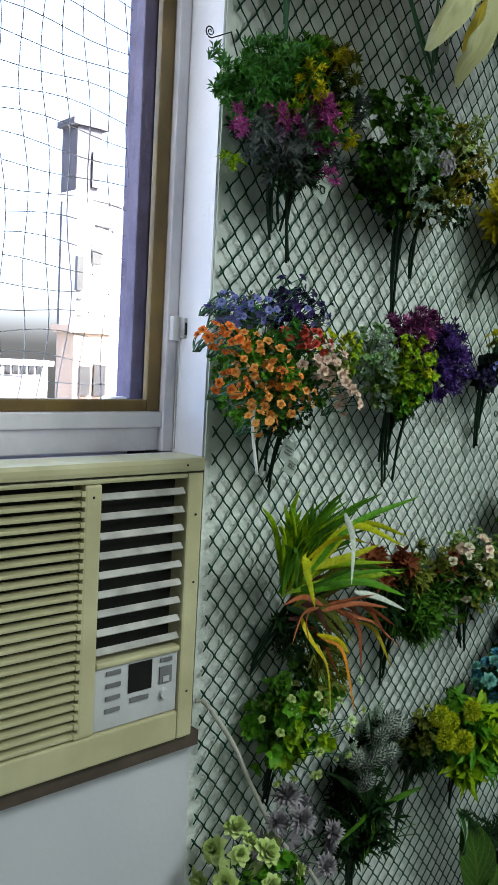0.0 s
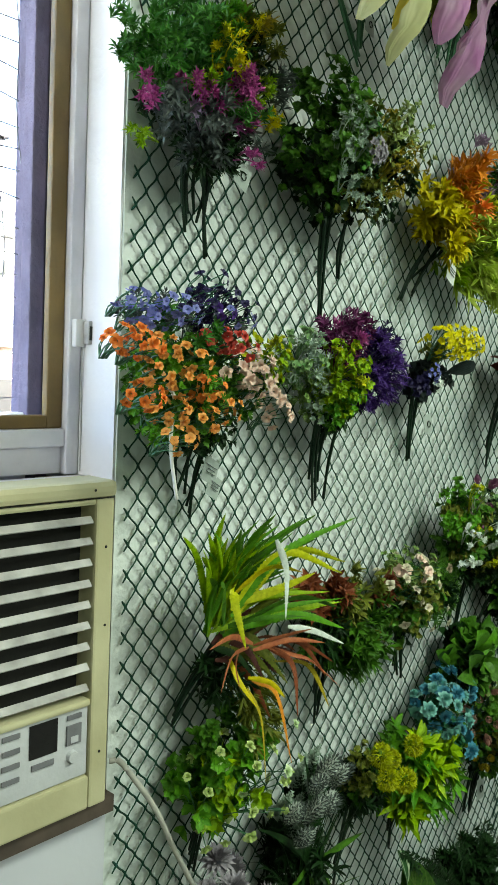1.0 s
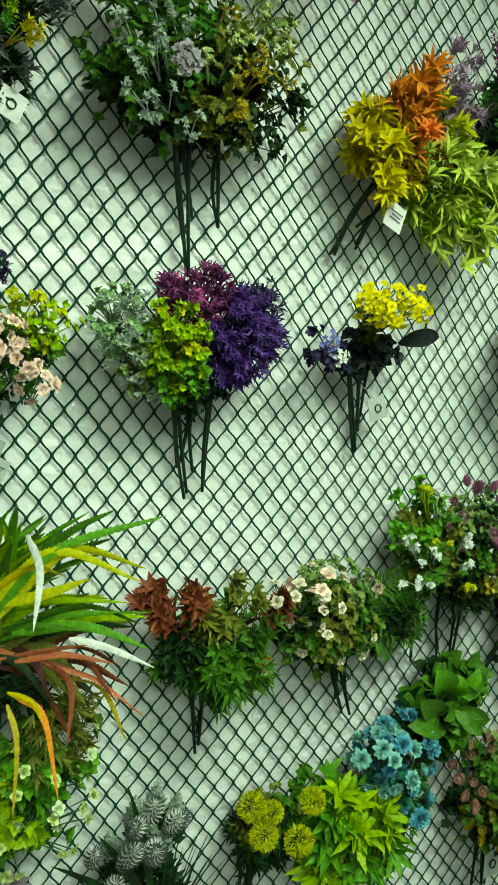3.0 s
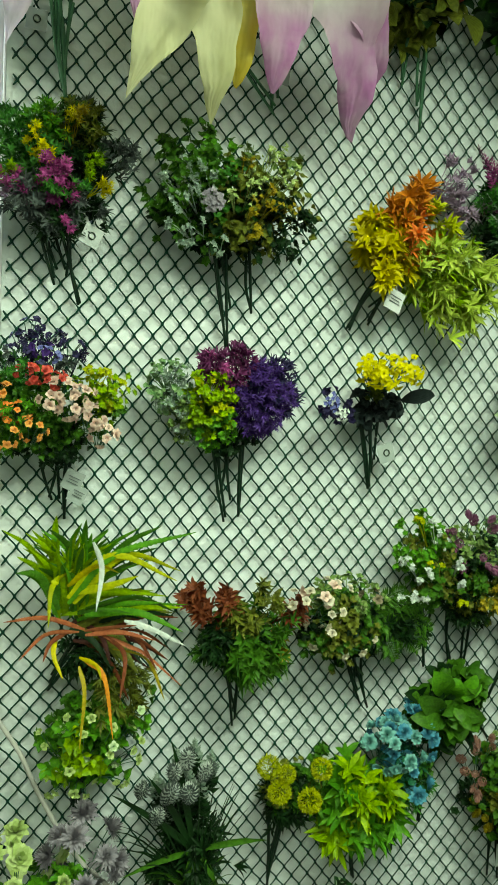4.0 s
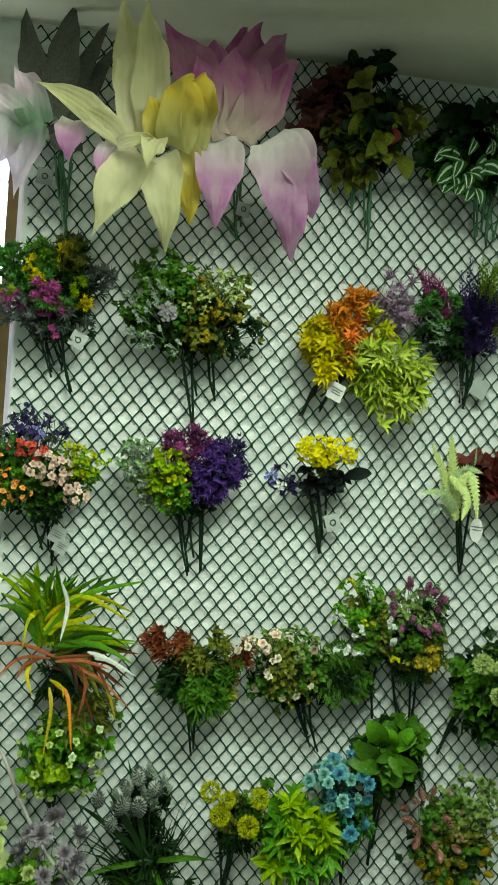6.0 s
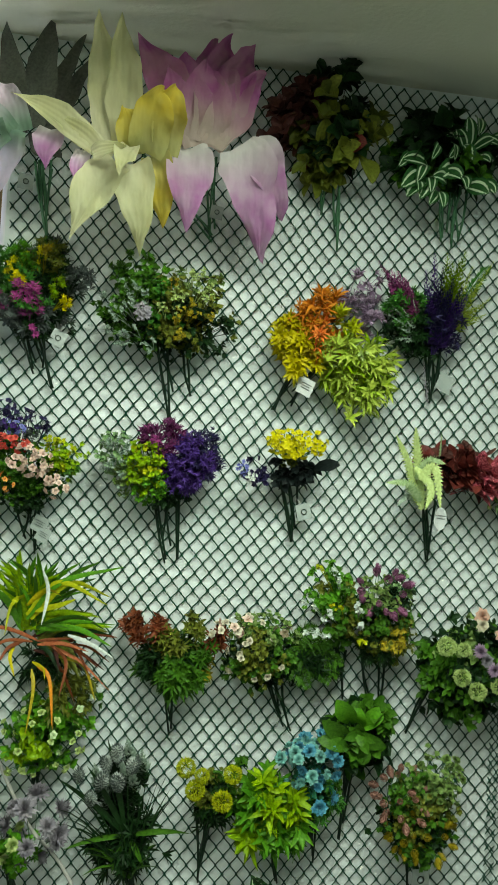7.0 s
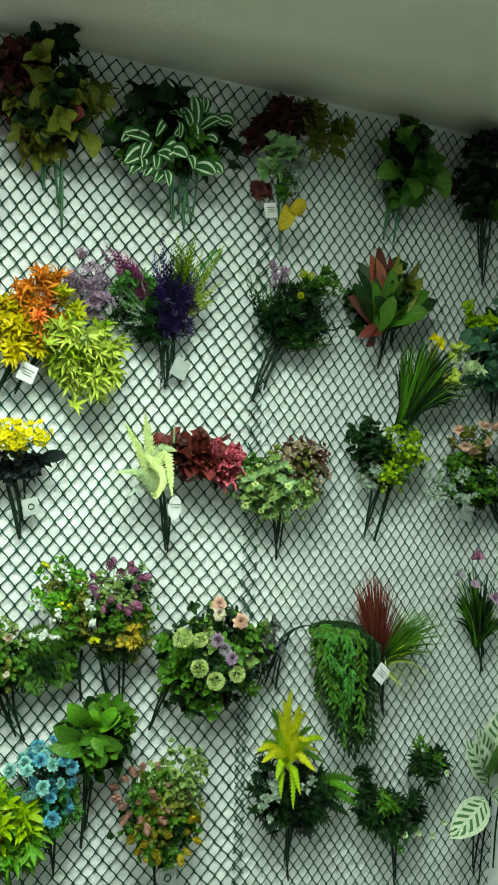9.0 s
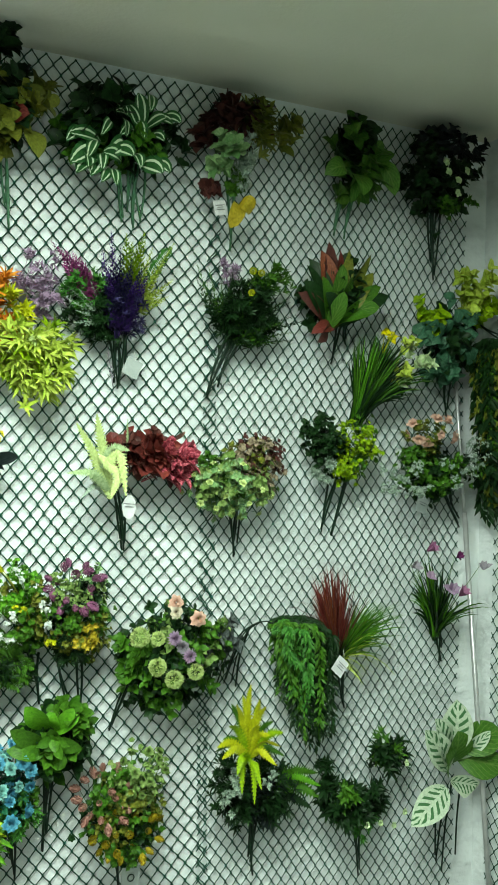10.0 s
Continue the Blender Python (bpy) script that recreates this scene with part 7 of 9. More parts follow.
spike(b, "dark", (2.183, 1.904), (2.212, 1.986), 0.016, 44, 0.97, 0.9298)
spike(b, "dark", (2.194, 1.923), (2.286, 2.069), 0.016, 44, 0.97, 0.9628)
spike(b, "green", (2.188, 1.907), (2.231, 1.993), 0.017, 44, 0.97, 0.9086)
spike(b, "dark", (2.195, 1.914), (2.287, 2.033), 0.019, 44, 0.97, 0.9554)
spike(b, "dark", (2.197, 1.915), (2.275, 2.026), 0.017, 44, 0.97, 0.9072)
spike(b, "green", (2.189, 1.898), (2.252, 1.97), 0.015, 44, 0.97, 0.9542)
spike(b, "dark", (2.189, 1.901), (2.258, 1.98), 0.015, 44, 0.97, 0.9616)
spike(b, "dark", (2.19, 1.898), (2.238, 1.96), 0.019, 44, 0.97, 0.9084)
spike(b, "green", (2.205, 1.905), (2.341, 2.002), 0.019, 44, 0.97, 0.9666)
spike(b, "dark", (2.207, 1.907), (2.348, 2.006), 0.014, 44, 0.97, 0.9537)
spike(b, "dark", (2.207, 1.904), (2.346, 1.993), 0.015, 44, 0.97, 0.9524)
spike(b, "green", (2.197, 1.889), (2.287, 1.935), 0.016, 44, 0.97, 0.9394)
spike(b, "dark", (2.201, 1.891), (2.298, 1.937), 0.015, 44, 0.97, 0.9174)
spike(b, "dark", (2.212, 1.896), (2.359, 1.96), 0.017, 44, 0.97, 0.9257)
spike(b, "green", (2.204, 1.89), (2.307, 1.934), 0.016, 44, 0.97, 0.9058)
spike(b, "dark", (2.218, 1.893), (2.406, 1.955), 0.017, 44, 0.97, 0.9523)
spike(b, "dark", (2.212, 1.891), (2.371, 1.943), 0.019, 44, 0.97, 0.9471)
spike(b, "green", (2.209, 1.884), (2.362, 1.918), 0.018, 44, 0.97, 0.9628)
spike(b, "dark", (2.2, 1.881), (2.317, 1.907), 0.019, 44, 0.97, 0.9641)
spike(b, "dark", (2.209, 1.878), (2.336, 1.891), 0.018, 44, 0.97, 0.9130)
spike(b, "green", (2.203, 1.877), (2.312, 1.886), 0.017, 44, 0.97, 0.9220)
head(b, "pom", "chartreuse", Vector((2.2, 0.87, 1.991)), Vector((-0.00, -1, 0.1)).normalized(), 0.017, "bud")
head(b, "pom", "chartreuse", Vector((2.203, 0.87, 2.044)), Vector((-0.00, -1, 0.1)).normalized(), 0.018, "bud")
head(b, "pom", "chartreuse", Vector((2.225, 0.87, 2.041)), Vector((0.00, -1, 0.1)).normalized(), 0.018, "bud")
clump(b, "fine", "mauve", 2.178, 2.074, 0.030, 0.021, 0.955)
clump(b, "fine", "green", 2.295, 2.058, 0.053, 0.038, 0.955, s=1.4)
b = bunch("croton bunch with green veined and rust-tipped leaves", [(2.509, 1.847), (2.549, 1.903)], (2.521, 1.95), 4)
leaf_at(b, "maroon", (2.457, 1.939), (2.46, 2.164), 0.043, 0.975, 0.95, 0.03, "petal", "leaf", 0.15)
leaf_at(b, "rust", (2.487, 1.951), (2.434, 2.137), 0.05, 0.975, 0.955, 0.03, "oval", "leaf", -0.16)
leaf_at(b, "wine", (2.472, 1.945), (2.491, 2.143), 0.045, 0.975, 0.955, 0.03, "oval", "leaf", -0.20)
leaf_at(b, "olive", (2.477, 1.927), (2.522, 2.148), 0.037, 0.975, 0.95, 0.03, "oval", "leaf", -0.32)
leaf_at(b, "olive", (2.47, 1.94), (2.57, 2.136), 0.044, 0.975, 0.94, 0.03, "oval", "leaf", -0.33)
leaf_at(b, "olive", (2.482, 1.934), (2.593, 2.094), 0.048, 0.975, 0.94, 0.03, "oval", "leaf", 0.42)
leaf_at(b, "dark", (2.468, 1.943), (2.384, 2.09), 0.039, 0.975, 0.95, 0.03, "oval", "leaf", -0.15)
leaf_at(b, "dark", (2.484, 1.941), (2.408, 2.117), 0.047, 0.975, 0.96, 0.03, "oval", "leaf", 0.45)
leaf_at(b, "dark", (2.457, 1.949), (2.371, 2.047), 0.047, 0.975, 0.94, 0.03, "oval", "leaf", -0.41)
leaf_at(b, "maroon", (2.48, 1.936), (2.362, 2.018), 0.04, 0.975, 0.94, 0.03, "petal", "leaf", 0.38)
leaf_at(b, "dark", (2.486, 1.943), (2.637, 2.035), 0.049, 0.975, 0.95, 0.03, "oval", "leaf", 0.50)
leaf_at(b, "green", (2.456, 1.948), (2.608, 2.054), 0.047, 0.975, 0.94, 0.03, "petal", "leaf", -0.16)
leaf_at(b, "croton", (2.467, 1.941), (2.545, 2.104), 0.048, 0.975, 0.93, 0.03, "petal", "leaf", -0.26)
leaf_at(b, "croton", (2.457, 1.95), (2.485, 2.101), 0.045, 0.975, 0.92, 0.03, "petal", "leaf", -0.39)
leaf_at(b, "croton", (2.466, 1.949), (2.506, 2.068), 0.048, 0.975, 0.91, 0.03, "oval", "leaf", 0.00)
leaf_at(b, "olive", (2.487, 1.947), (2.56, 2.053), 0.048, 0.975, 0.93, 0.03, "petal", "leaf", -0.03)
leaf_at(b, "croton", (2.477, 1.955), (2.597, 1.997), 0.047, 0.975, 0.92, 0.03, "petal", "leaf", 0.36)
leaf_at(b, "green", (2.46, 1.926), (2.409, 2.057), 0.04, 0.975, 0.91, 0.03, "petal", "leaf", -0.03)
leaf_at(b, "dark", (2.464, 1.93), (2.396, 2.024), 0.045, 0.975, 0.92, 0.03, "oval", "leaf", 0.26)
leaf_at(b, "dark", (2.486, 1.946), (2.424, 2.018), 0.044, 0.975, 0.9, 0.03, "oval", "leaf", 0.28)
leaf_at(b, "croton", (2.467, 1.927), (2.46, 2.019), 0.042, 0.975, 0.885, 0.03, "oval", "leaf", -0.29)
leaf_at(b, "green", (2.475, 1.942), (2.522, 2.005), 0.046, 0.975, 0.9, 0.03, "petal", "leaf", -0.16)
leaf_at(b, "maroon", (2.463, 1.932), (2.407, 1.889), 0.049, 0.975, 0.92, 0.03, "oval", "leaf", -0.08)
leaf_at(b, "wine", (2.478, 1.938), (2.392, 1.912), 0.039, 0.975, 0.93, 0.03, "oval", "leaf", 0.34)
leaf_at(b, "green", (2.458, 1.947), (2.563, 1.971), 0.042, 0.975, 0.92, 0.03, "oval", "leaf", -0.28)
clump(b, "big", "dark", 2.499, 2.032, 0.096, 0.096, 0.985, s=0.55, dense=0.9)
b = bunch("grassy bunch with yellow and white blossoms", [(2.591, 1.683), (2.605, 1.696)], (2.598, 1.734), 5)
tuft(b, "dark", (2.563, 1.692), 2.608, 1.858, 0.089, 0.085, 150, 0.008, 0.98, 0.93, 0.3)
tuft(b, "dark", (2.566, 1.692), 2.673, 1.816, 0.101, 0.073, 110, 0.008, 0.985, 0.95, 0.3)
tuft(b, "green", (2.563, 1.692), 2.581, 1.878, 0.073, 0.056, 70, 0.007, 0.98, 0.91, 0.3)
tuft(b, "bright", (2.563, 1.692), 2.56, 1.893, 0.052, 0.031, 20, 0.006, 0.98, 0.9, 0.3)
tuft(b, "green", (2.563, 1.692), 2.717, 1.799, 0.056, 0.040, 24, 0.007, 0.98, 0.93, 0.3)
clump(b, "heart", "yellow", 2.62, 1.93, 0.023, 0.016, 0.9, s=0.4, dense=0.9)
clump(b, "heart", "greenwhite", 2.7, 1.861, 0.040, 0.044, 0.89, s=0.45, dense=1.3)
clump(b, "heart", "limepale", 2.659, 1.829, 0.025, 0.022, 0.89, s=0.4, dense=1.2)
clump(b, "heart", "limepale", 2.678, 1.896, 0.029, 0.022, 0.9, s=0.4, dense=1.0)
b = bunch("bunch of blue-green ivy leaves and ruffled lime leaves", [(2.891, 1.717), (2.884, 1.753)], (2.867, 1.848), 4)
leaf_at(b, "bottle", (2.897, 1.855), (2.883, 1.898), 0.042, 0.939, 0.934, 0.03, "round", "leaf", 0.11)
leaf_at(b, "bottle", (2.924, 1.993), (2.869, 1.965), 0.041, 0.932, 0.924, 0.03, "heart", "leaf", 0.45)
leaf_at(b, "bottle", (2.764, 1.945), (2.715, 1.916), 0.041, 0.936, 0.93, 0.03, "heart", "leaf", -0.21)
leaf_at(b, "bottle", (2.846, 1.974), (2.88, 1.952), 0.034, 0.923, 0.912, 0.03, "round", "leaf", 0.02)
leaf_at(b, "bottle", (2.806, 1.942), (2.794, 1.973), 0.035, 0.916, 0.903, 0.03, "heart", "leaf", -0.16)
leaf_at(b, "bottle", (2.831, 2.041), (2.818, 2.008), 0.034, 0.936, 0.93, 0.03, "heart", "leaf", -0.09)
leaf_at(b, "bottle", (2.86, 1.912), (2.854, 1.952), 0.042, 0.922, 0.911, 0.03, "round", "leaf", 0.48)
leaf_at(b, "bottle", (2.862, 2.002), (2.879, 1.973), 0.036, 0.928, 0.919, 0.03, "heart", "leaf", 0.03)
leaf_at(b, "bottle", (2.757, 1.942), (2.774, 1.97), 0.036, 0.928, 0.919, 0.03, "heart", "leaf", 0.39)
leaf_at(b, "bottle", (2.844, 2.013), (2.84, 1.969), 0.03, 0.926, 0.917, 0.03, "round", "leaf", -0.37)
leaf_at(b, "bottle", (2.748, 1.964), (2.761, 1.939), 0.032, 0.932, 0.924, 0.03, "heart", "leaf", 0.27)
leaf_at(b, "bottle", (2.733, 1.9), (2.74, 1.944), 0.03, 0.94, 0.935, 0.03, "heart", "leaf", -0.31)
leaf_at(b, "bottle", (2.909, 1.96), (2.882, 1.93), 0.037, 0.93, 0.921, 0.03, "round", "leaf", -0.41)
leaf_at(b, "bottle", (2.802, 1.886), (2.807, 1.92), 0.033, 0.925, 0.915, 0.03, "heart", "leaf", -0.46)
leaf_at(b, "bottle", (2.771, 1.893), (2.741, 1.929), 0.04, 0.934, 0.927, 0.03, "heart", "leaf", -0.25)
leaf_at(b, "bottle", (2.894, 1.874), (2.899, 1.911), 0.04, 0.936, 0.93, 0.03, "round", "leaf", 0.05)
leaf_at(b, "bottle", (2.795, 1.908), (2.835, 1.906), 0.041, 0.922, 0.911, 0.03, "heart", "leaf", 0.41)
leaf_at(b, "bottle", (2.73, 1.915), (2.771, 1.936), 0.037, 0.934, 0.928, 0.03, "heart", "leaf", -0.09)
leaf_at(b, "bottle", (2.771, 1.962), (2.785, 1.925), 0.042, 0.922, 0.912, 0.03, "round", "leaf", 0.05)
leaf_at(b, "bottle", (2.8, 1.92), (2.745, 1.903), 0.035, 0.928, 0.919, 0.03, "heart", "leaf", 0.46)
leaf_at(b, "bottle", (2.883, 1.905), (2.83, 1.905), 0.04, 0.927, 0.917, 0.03, "heart", "leaf", 0.33)
leaf_at(b, "bottle", (2.885, 1.985), (2.928, 1.98), 0.037, 0.933, 0.926, 0.03, "round", "leaf", -0.01)
leaf_at(b, "bottle", (2.806, 1.861), (2.833, 1.879), 0.038, 0.935, 0.929, 0.03, "heart", "leaf", -0.13)
leaf_at(b, "bottle", (2.717, 1.942), (2.759, 1.954), 0.032, 0.938, 0.933, 0.03, "heart", "leaf", 0.42)
leaf_at(b, "bottle", (2.85, 1.882), (2.862, 1.913), 0.033, 0.929, 0.92, 0.03, "round", "leaf", 0.45)
leaf_at(b, "bottle", (2.898, 1.98), (2.858, 1.954), 0.032, 0.927, 0.918, 0.03, "heart", "leaf", -0.25)
leaf_at(b, "bottle", (2.847, 1.965), (2.844, 1.93), 0.031, 0.918, 0.906, 0.03, "heart", "leaf", 0.03)
leaf_at(b, "bottle", (2.845, 2.019), (2.804, 2.045), 0.03, 0.937, 0.932, 0.03, "round", "leaf", -0.22)
leaf_at(b, "bottle", (2.849, 1.969), (2.836, 1.93), 0.033, 0.918, 0.906, 0.03, "heart", "leaf", 0.05)
leaf_at(b, "bottle", (2.859, 1.931), (2.888, 1.941), 0.041, 0.925, 0.914, 0.03, "heart", "leaf", -0.32)
clump(b, "big", "dark", 2.862, 1.941, 0.099, 0.103, 0.97, s=0.6, dense=0.9)
clump(b, "big", "bottle", 2.841, 1.875, 0.078, 0.058, 0.95, s=0.6, dense=0.9)
clump(b, "heart", "lime", 2.754, 1.998, 0.049, 0.041, 0.93, s=0.6, dense=1.6)
clump(b, "heart", "limepale", 2.901, 2.081, 0.063, 0.059, 0.92, s=0.6, dense=1.5)
clump(b, "heart", "lime", 2.942, 2.043, 0.052, 0.048, 0.93, s=0.6, dense=1.4)
b = bunch("boxwood bunch, one half dark and one half lime", [(2.484, 1.392), (2.516, 1.38)], (2.516, 1.527), 5)
clump(b, "oval", "dark", 2.432, 1.668, 0.053, 0.066, 0.955, s=1.0, dense=1.2)
clump(b, "oval", "dark", 2.471, 1.618, 0.063, 0.070, 0.955, s=0.9)
clump(b, "oval", "lime", 2.536, 1.619, 0.065, 0.081, 0.93, s=0.6, dense=1.3)
clump(b, "oval", "green", 2.556, 1.634, 0.075, 0.080, 0.97, s=0.8)
clump(b, "fine", "silver", 2.45, 1.573, 0.029, 0.039, 0.955)
b = bunch("bunch of green leaves with peach and tiny white flowers", [(2.946, 1.393), (2.924, 1.457)], (2.858, 1.51), 5)
clump(b, "oval", "green", 2.814, 1.575, 0.147, 0.087, 0.955, s=0.8)
clump(b, "oval", "dark", 2.843, 1.558, 0.125, 0.080, 0.98, s=0.9)
blooms(b, "double", "peach", 2.79, 1.673, 0.081, 0.034, 11, 0.034, 0.94, "blossom")
clump(b, "oval", "olive", 2.773, 1.677, 0.069, 0.038, 0.955, s=0.7)
clump(b, "tiny", "silver", 2.607, 1.563, 0.023, 0.020, 0.88, s=0.65, dense=0.6)
clump(b, "tiny", "silver", 2.643, 1.533, 0.024, 0.021, 0.88, s=0.65, dense=0.6)
clump(b, "tiny", "silver", 2.704, 1.578, 0.024, 0.021, 0.88, s=0.65, dense=0.6)
clump(b, "tiny", "silver", 2.804, 1.594, 0.024, 0.021, 0.88, s=0.65, dense=0.6)
clump(b, "tiny", "silver", 2.898, 1.642, 0.025, 0.022, 0.88, s=0.65, dense=0.6)
clump(b, "tiny", "silver", 2.909, 1.603, 0.025, 0.022, 0.88, s=0.65, dense=0.6)
clump(b, "tiny", "silver", 2.881, 1.564, 0.025, 0.022, 0.88, s=0.65, dense=0.6)
clump(b, "tiny", "silver", 2.715, 1.518, 0.024, 0.021, 0.88, s=0.65, dense=0.6)
clump(b, "tiny", "silver", 2.608, 1.518, 0.023, 0.020, 0.88, s=0.65, dense=0.6)
clump(b, "tiny", "silver", 2.688, 1.503, 0.024, 0.021, 0.88, s=0.65, dense=0.6)
clump(b, "tiny", "silver", 2.816, 1.533, 0.024, 0.021, 0.88, s=0.65, dense=0.6)
tag("clear price tag under peach bunch", 2.781, 1.464, 0.042, 20, y=0.97, mat=CLEAR_CARD, bars=2)
b = bunch("tuft of rust-red and green grass", [(2.569, 0.903), (2.563, 0.931)], (2.542, 1.054), 5)
tuft(b, "wine", (2.516, 1.042), 2.471, 1.249, 0.054, 0.078, 190, 0.0042, 0.98, 0.93, 0.3)
tuft(b, "rust", (2.513, 1.044), 2.461, 1.245, 0.050, 0.078, 50, 0.004, 0.975, 0.92, 0.3)
tuft(b, "maroon", (2.516, 1.042), 2.466, 1.211, 0.118, 0.101, 50, 0.0026, 0.98, 0.92, 0.5)
tuft(b, "dark", (2.516, 1.042), 2.484, 1.127, 0.051, 0.051, 50, 0.005, 0.98, 0.93, 0.3)
tuft(b, "green", (2.516, 1.042), 2.599, 1.143, 0.089, 0.075, 120, 0.0045, 0.98, 0.93, 0.3)
tuft(b, "bright", (2.513, 1.044), 2.599, 1.172, 0.074, 0.063, 90, 0.004, 0.975, 0.9, 0.3)
tuft(b, "limepale", (2.51, 1.045), 2.575, 1.07, 0.073, 0.070, 26, 0.003, 0.97, 0.9, 0.6)
tag("white diamond-hung price card on red grass", 2.48, 1.06, 0.041, 42, y=0.89)
b = bunch("trailing bright green vine that hangs in a curtain", [(2.244, 0.998), (2.213, 1.02)], (2.254, 1.137), 2)
trail(b, "green", 2.3, 2.44, 1.186, 0.83, 14, 0.945, 0.021)
trail(b, "dark", 2.3, 2.48, 1.186, 0.79, 22, 0.965, 0.02)
trail(b, "fern", 2.3, 2.4, 1.186, 0.9, 6, 0.925, 0.02)
trail(b, "dark", 2.36, 2.5, 1.18, 0.85, 12, 0.98, 0.022)
L = Leaves()
for k in range(3):
    L.tube(curve([(2.231 - 0.02 * k, 1.02, 1.008), (2.235 - 0.014 * k, 0.99, 1.089), (2.259 - 0.006 * k, 0.975, 1.152), (2.298 - 0.002 * k, 0.955, 1.176), (2.333 - 0 * k, 0.95, 1.154)], 6), 0.0019, 0.0016, 5)
L.part("arched_stem", STEM, b)
b = bunch("yellow fern over silver sprigs and dark leaves", [(2.299, 0.495), (2.29, 0.545)], (2.282, 0.699), 5)
strap(b, "chartreuse", [(2.241, 0.915, 0.848), (2.224, 0.892, 0.974), (2.22, 0.870, 1.046)], 0.03, 18, 0.42)
strap(b, "chartreuse", [(2.241, 0.915, 0.848), (2.241, 0.880, 0.949), (2.249, 0.844, 0.997)], 0.03, 18, 0.42)
strap(b, "chartreuse", [(2.241, 0.915, 0.848), (2.266, 0.891, 0.892), (2.304, 0.867, 0.885)], 0.03, 18, 0.42)
strap(b, "chartreuse", [(2.241, 0.915, 0.848), (2.26, 0.892, 0.87), (2.293, 0.868, 0.839)], 0.03, 18, 0.42)
strap(b, "lime", [(2.241, 0.915, 0.848), (2.24, 0.881, 0.828), (2.226, 0.847, 0.763)], 0.03, 18, 0.42)
strap(b, "lime", [(2.241, 0.915, 0.848), (2.208, 0.885, 0.867), (2.182, 0.855, 0.837)], 0.03, 18, 0.42)
strap(b, "chartreuse", [(2.241, 0.915, 0.848), (2.189, 0.878, 0.892), (2.136, 0.841, 0.887)], 0.03, 18, 0.42)
strap(b, "lime", [(2.241, 0.915, 0.848), (2.198, 0.889, 0.928), (2.162, 0.863, 0.955)], 0.03, 18, 0.42)
strap(b, "chartreuse", [(2.241, 0.915, 0.848), (2.208, 0.886, 0.954), (2.177, 0.856, 1.007)], 0.03, 18, 0.42)
strap(b, "chartreuse", [(2.241, 0.915, 0.848), (2.239, 0.890, 0.925), (2.241, 0.865, 0.951)], 0.03, 18, 0.42)
strap(b, "chartreuse", [(2.241, 0.915, 0.848), (2.252, 0.891, 0.909), (2.273, 0.868, 0.917)], 0.03, 18, 0.42)
strap(b, "chartreuse", [(2.241, 0.915, 0.848), (2.223, 0.892, 0.961), (2.198, 0.869, 1.023)], 0.03, 18, 0.42)
strap(b, "chartreuse", [(2.241, 0.915, 0.848), (2.241, 0.881, 0.957), (2.234, 0.848, 1.015)], 0.03, 18, 0.42)
strap(b, "chartreuse", [(2.241, 0.915, 0.848), (2.182, 0.892, 0.902), (2.135, 0.869, 0.905)], 0.03, 18, 0.42)
strap(b, "lime", [(2.241, 0.915, 0.848), (2.24, 0.879, 0.848), (2.242, 0.843, 0.798)], 0.03, 18, 0.42)
strap(b, "lime", [(2.241, 0.915, 0.848), (2.212, 0.889, 0.842), (2.2, 0.864, 0.785)], 0.03, 18, 0.42)
strap(b, "lime", [(2.241, 0.915, 0.848), (2.279, 0.885, 0.911), (2.304, 0.856, 0.924)], 0.03, 18, 0.42)
strap(b, "green", [(2.256, 0.950, 0.844), (2.223, 0.935, 0.935), (2.191, 0.920, 0.988)], 0.03, 22, 0.42)
strap(b, "green", [(2.256, 0.950, 0.844), (2.281, 0.935, 0.906), (2.307, 0.920, 0.931)], 0.03, 22, 0.42)
strap(b, "green", [(2.256, 0.950, 0.844), (2.298, 0.935, 0.859), (2.341, 0.920, 0.838)], 0.03, 22, 0.42)
strap(b, "green", [(2.256, 0.950, 0.844), (2.212, 0.935, 0.892), (2.17, 0.920, 0.903)], 0.03, 22, 0.42)
strap(b, "green", [(2.256, 0.950, 0.844), (2.201, 0.935, 0.877), (2.148, 0.920, 0.874)], 0.03, 22, 0.42)
clump(b, "lance", "dark", 2.281, 0.749, 0.111, 0.088, 0.97, s=0.7, dense=1.0)
clump(b, "star", "black", 2.324, 0.716, 0.089, 0.065, 0.98, s=0.7, dense=0.8)
clump(b, "fine", "dark", 2.215, 0.762, 0.077, 0.077, 0.96, s=1.2, dense=0.8)
clump(b, "tiny", "silver", 2.189, 0.785, 0.024, 0.033, 0.9, s=0.7, dense=0.6)
clump(b, "tiny", "silver", 2.302, 0.794, 0.031, 0.016, 0.9, s=0.7, dense=0.6)
clump(b, "fine", "silver", 2.177, 0.734, 0.021, 0.027, 0.91, s=0.7, dense=0.4)
clump(b, "fine", "silver", 2.21, 0.81, 0.021, 0.021, 0.91, s=0.7, dense=0.4)
strap(b, "green", [(2.313, 0.970, 0.722), (2.371, 0.950, 0.755), (2.45, 0.930, 0.712)], 0.06, 20, 0.42)
strap(b, "green", [(2.322, 0.975, 0.712), (2.375, 0.958, 0.775), (2.45, 0.940, 0.771)], 0.05, 26, 0.42)
strap(b, "dark", [(2.318, 0.980, 0.711), (2.367, 0.965, 0.721), (2.439, 0.950, 0.676)], 0.05, 24, 0.42)
strap(b, "bright", [(2.327, 0.960, 0.718), (2.379, 0.940, 0.769), (2.448, 0.920, 0.745)], 0.035, 24, 0.42)
b = bunch("dark starry-leaved bunch with tiny whitish flowers", [(2.63, 0.43), (2.627, 0.482)], (2.605, 0.6), 4)
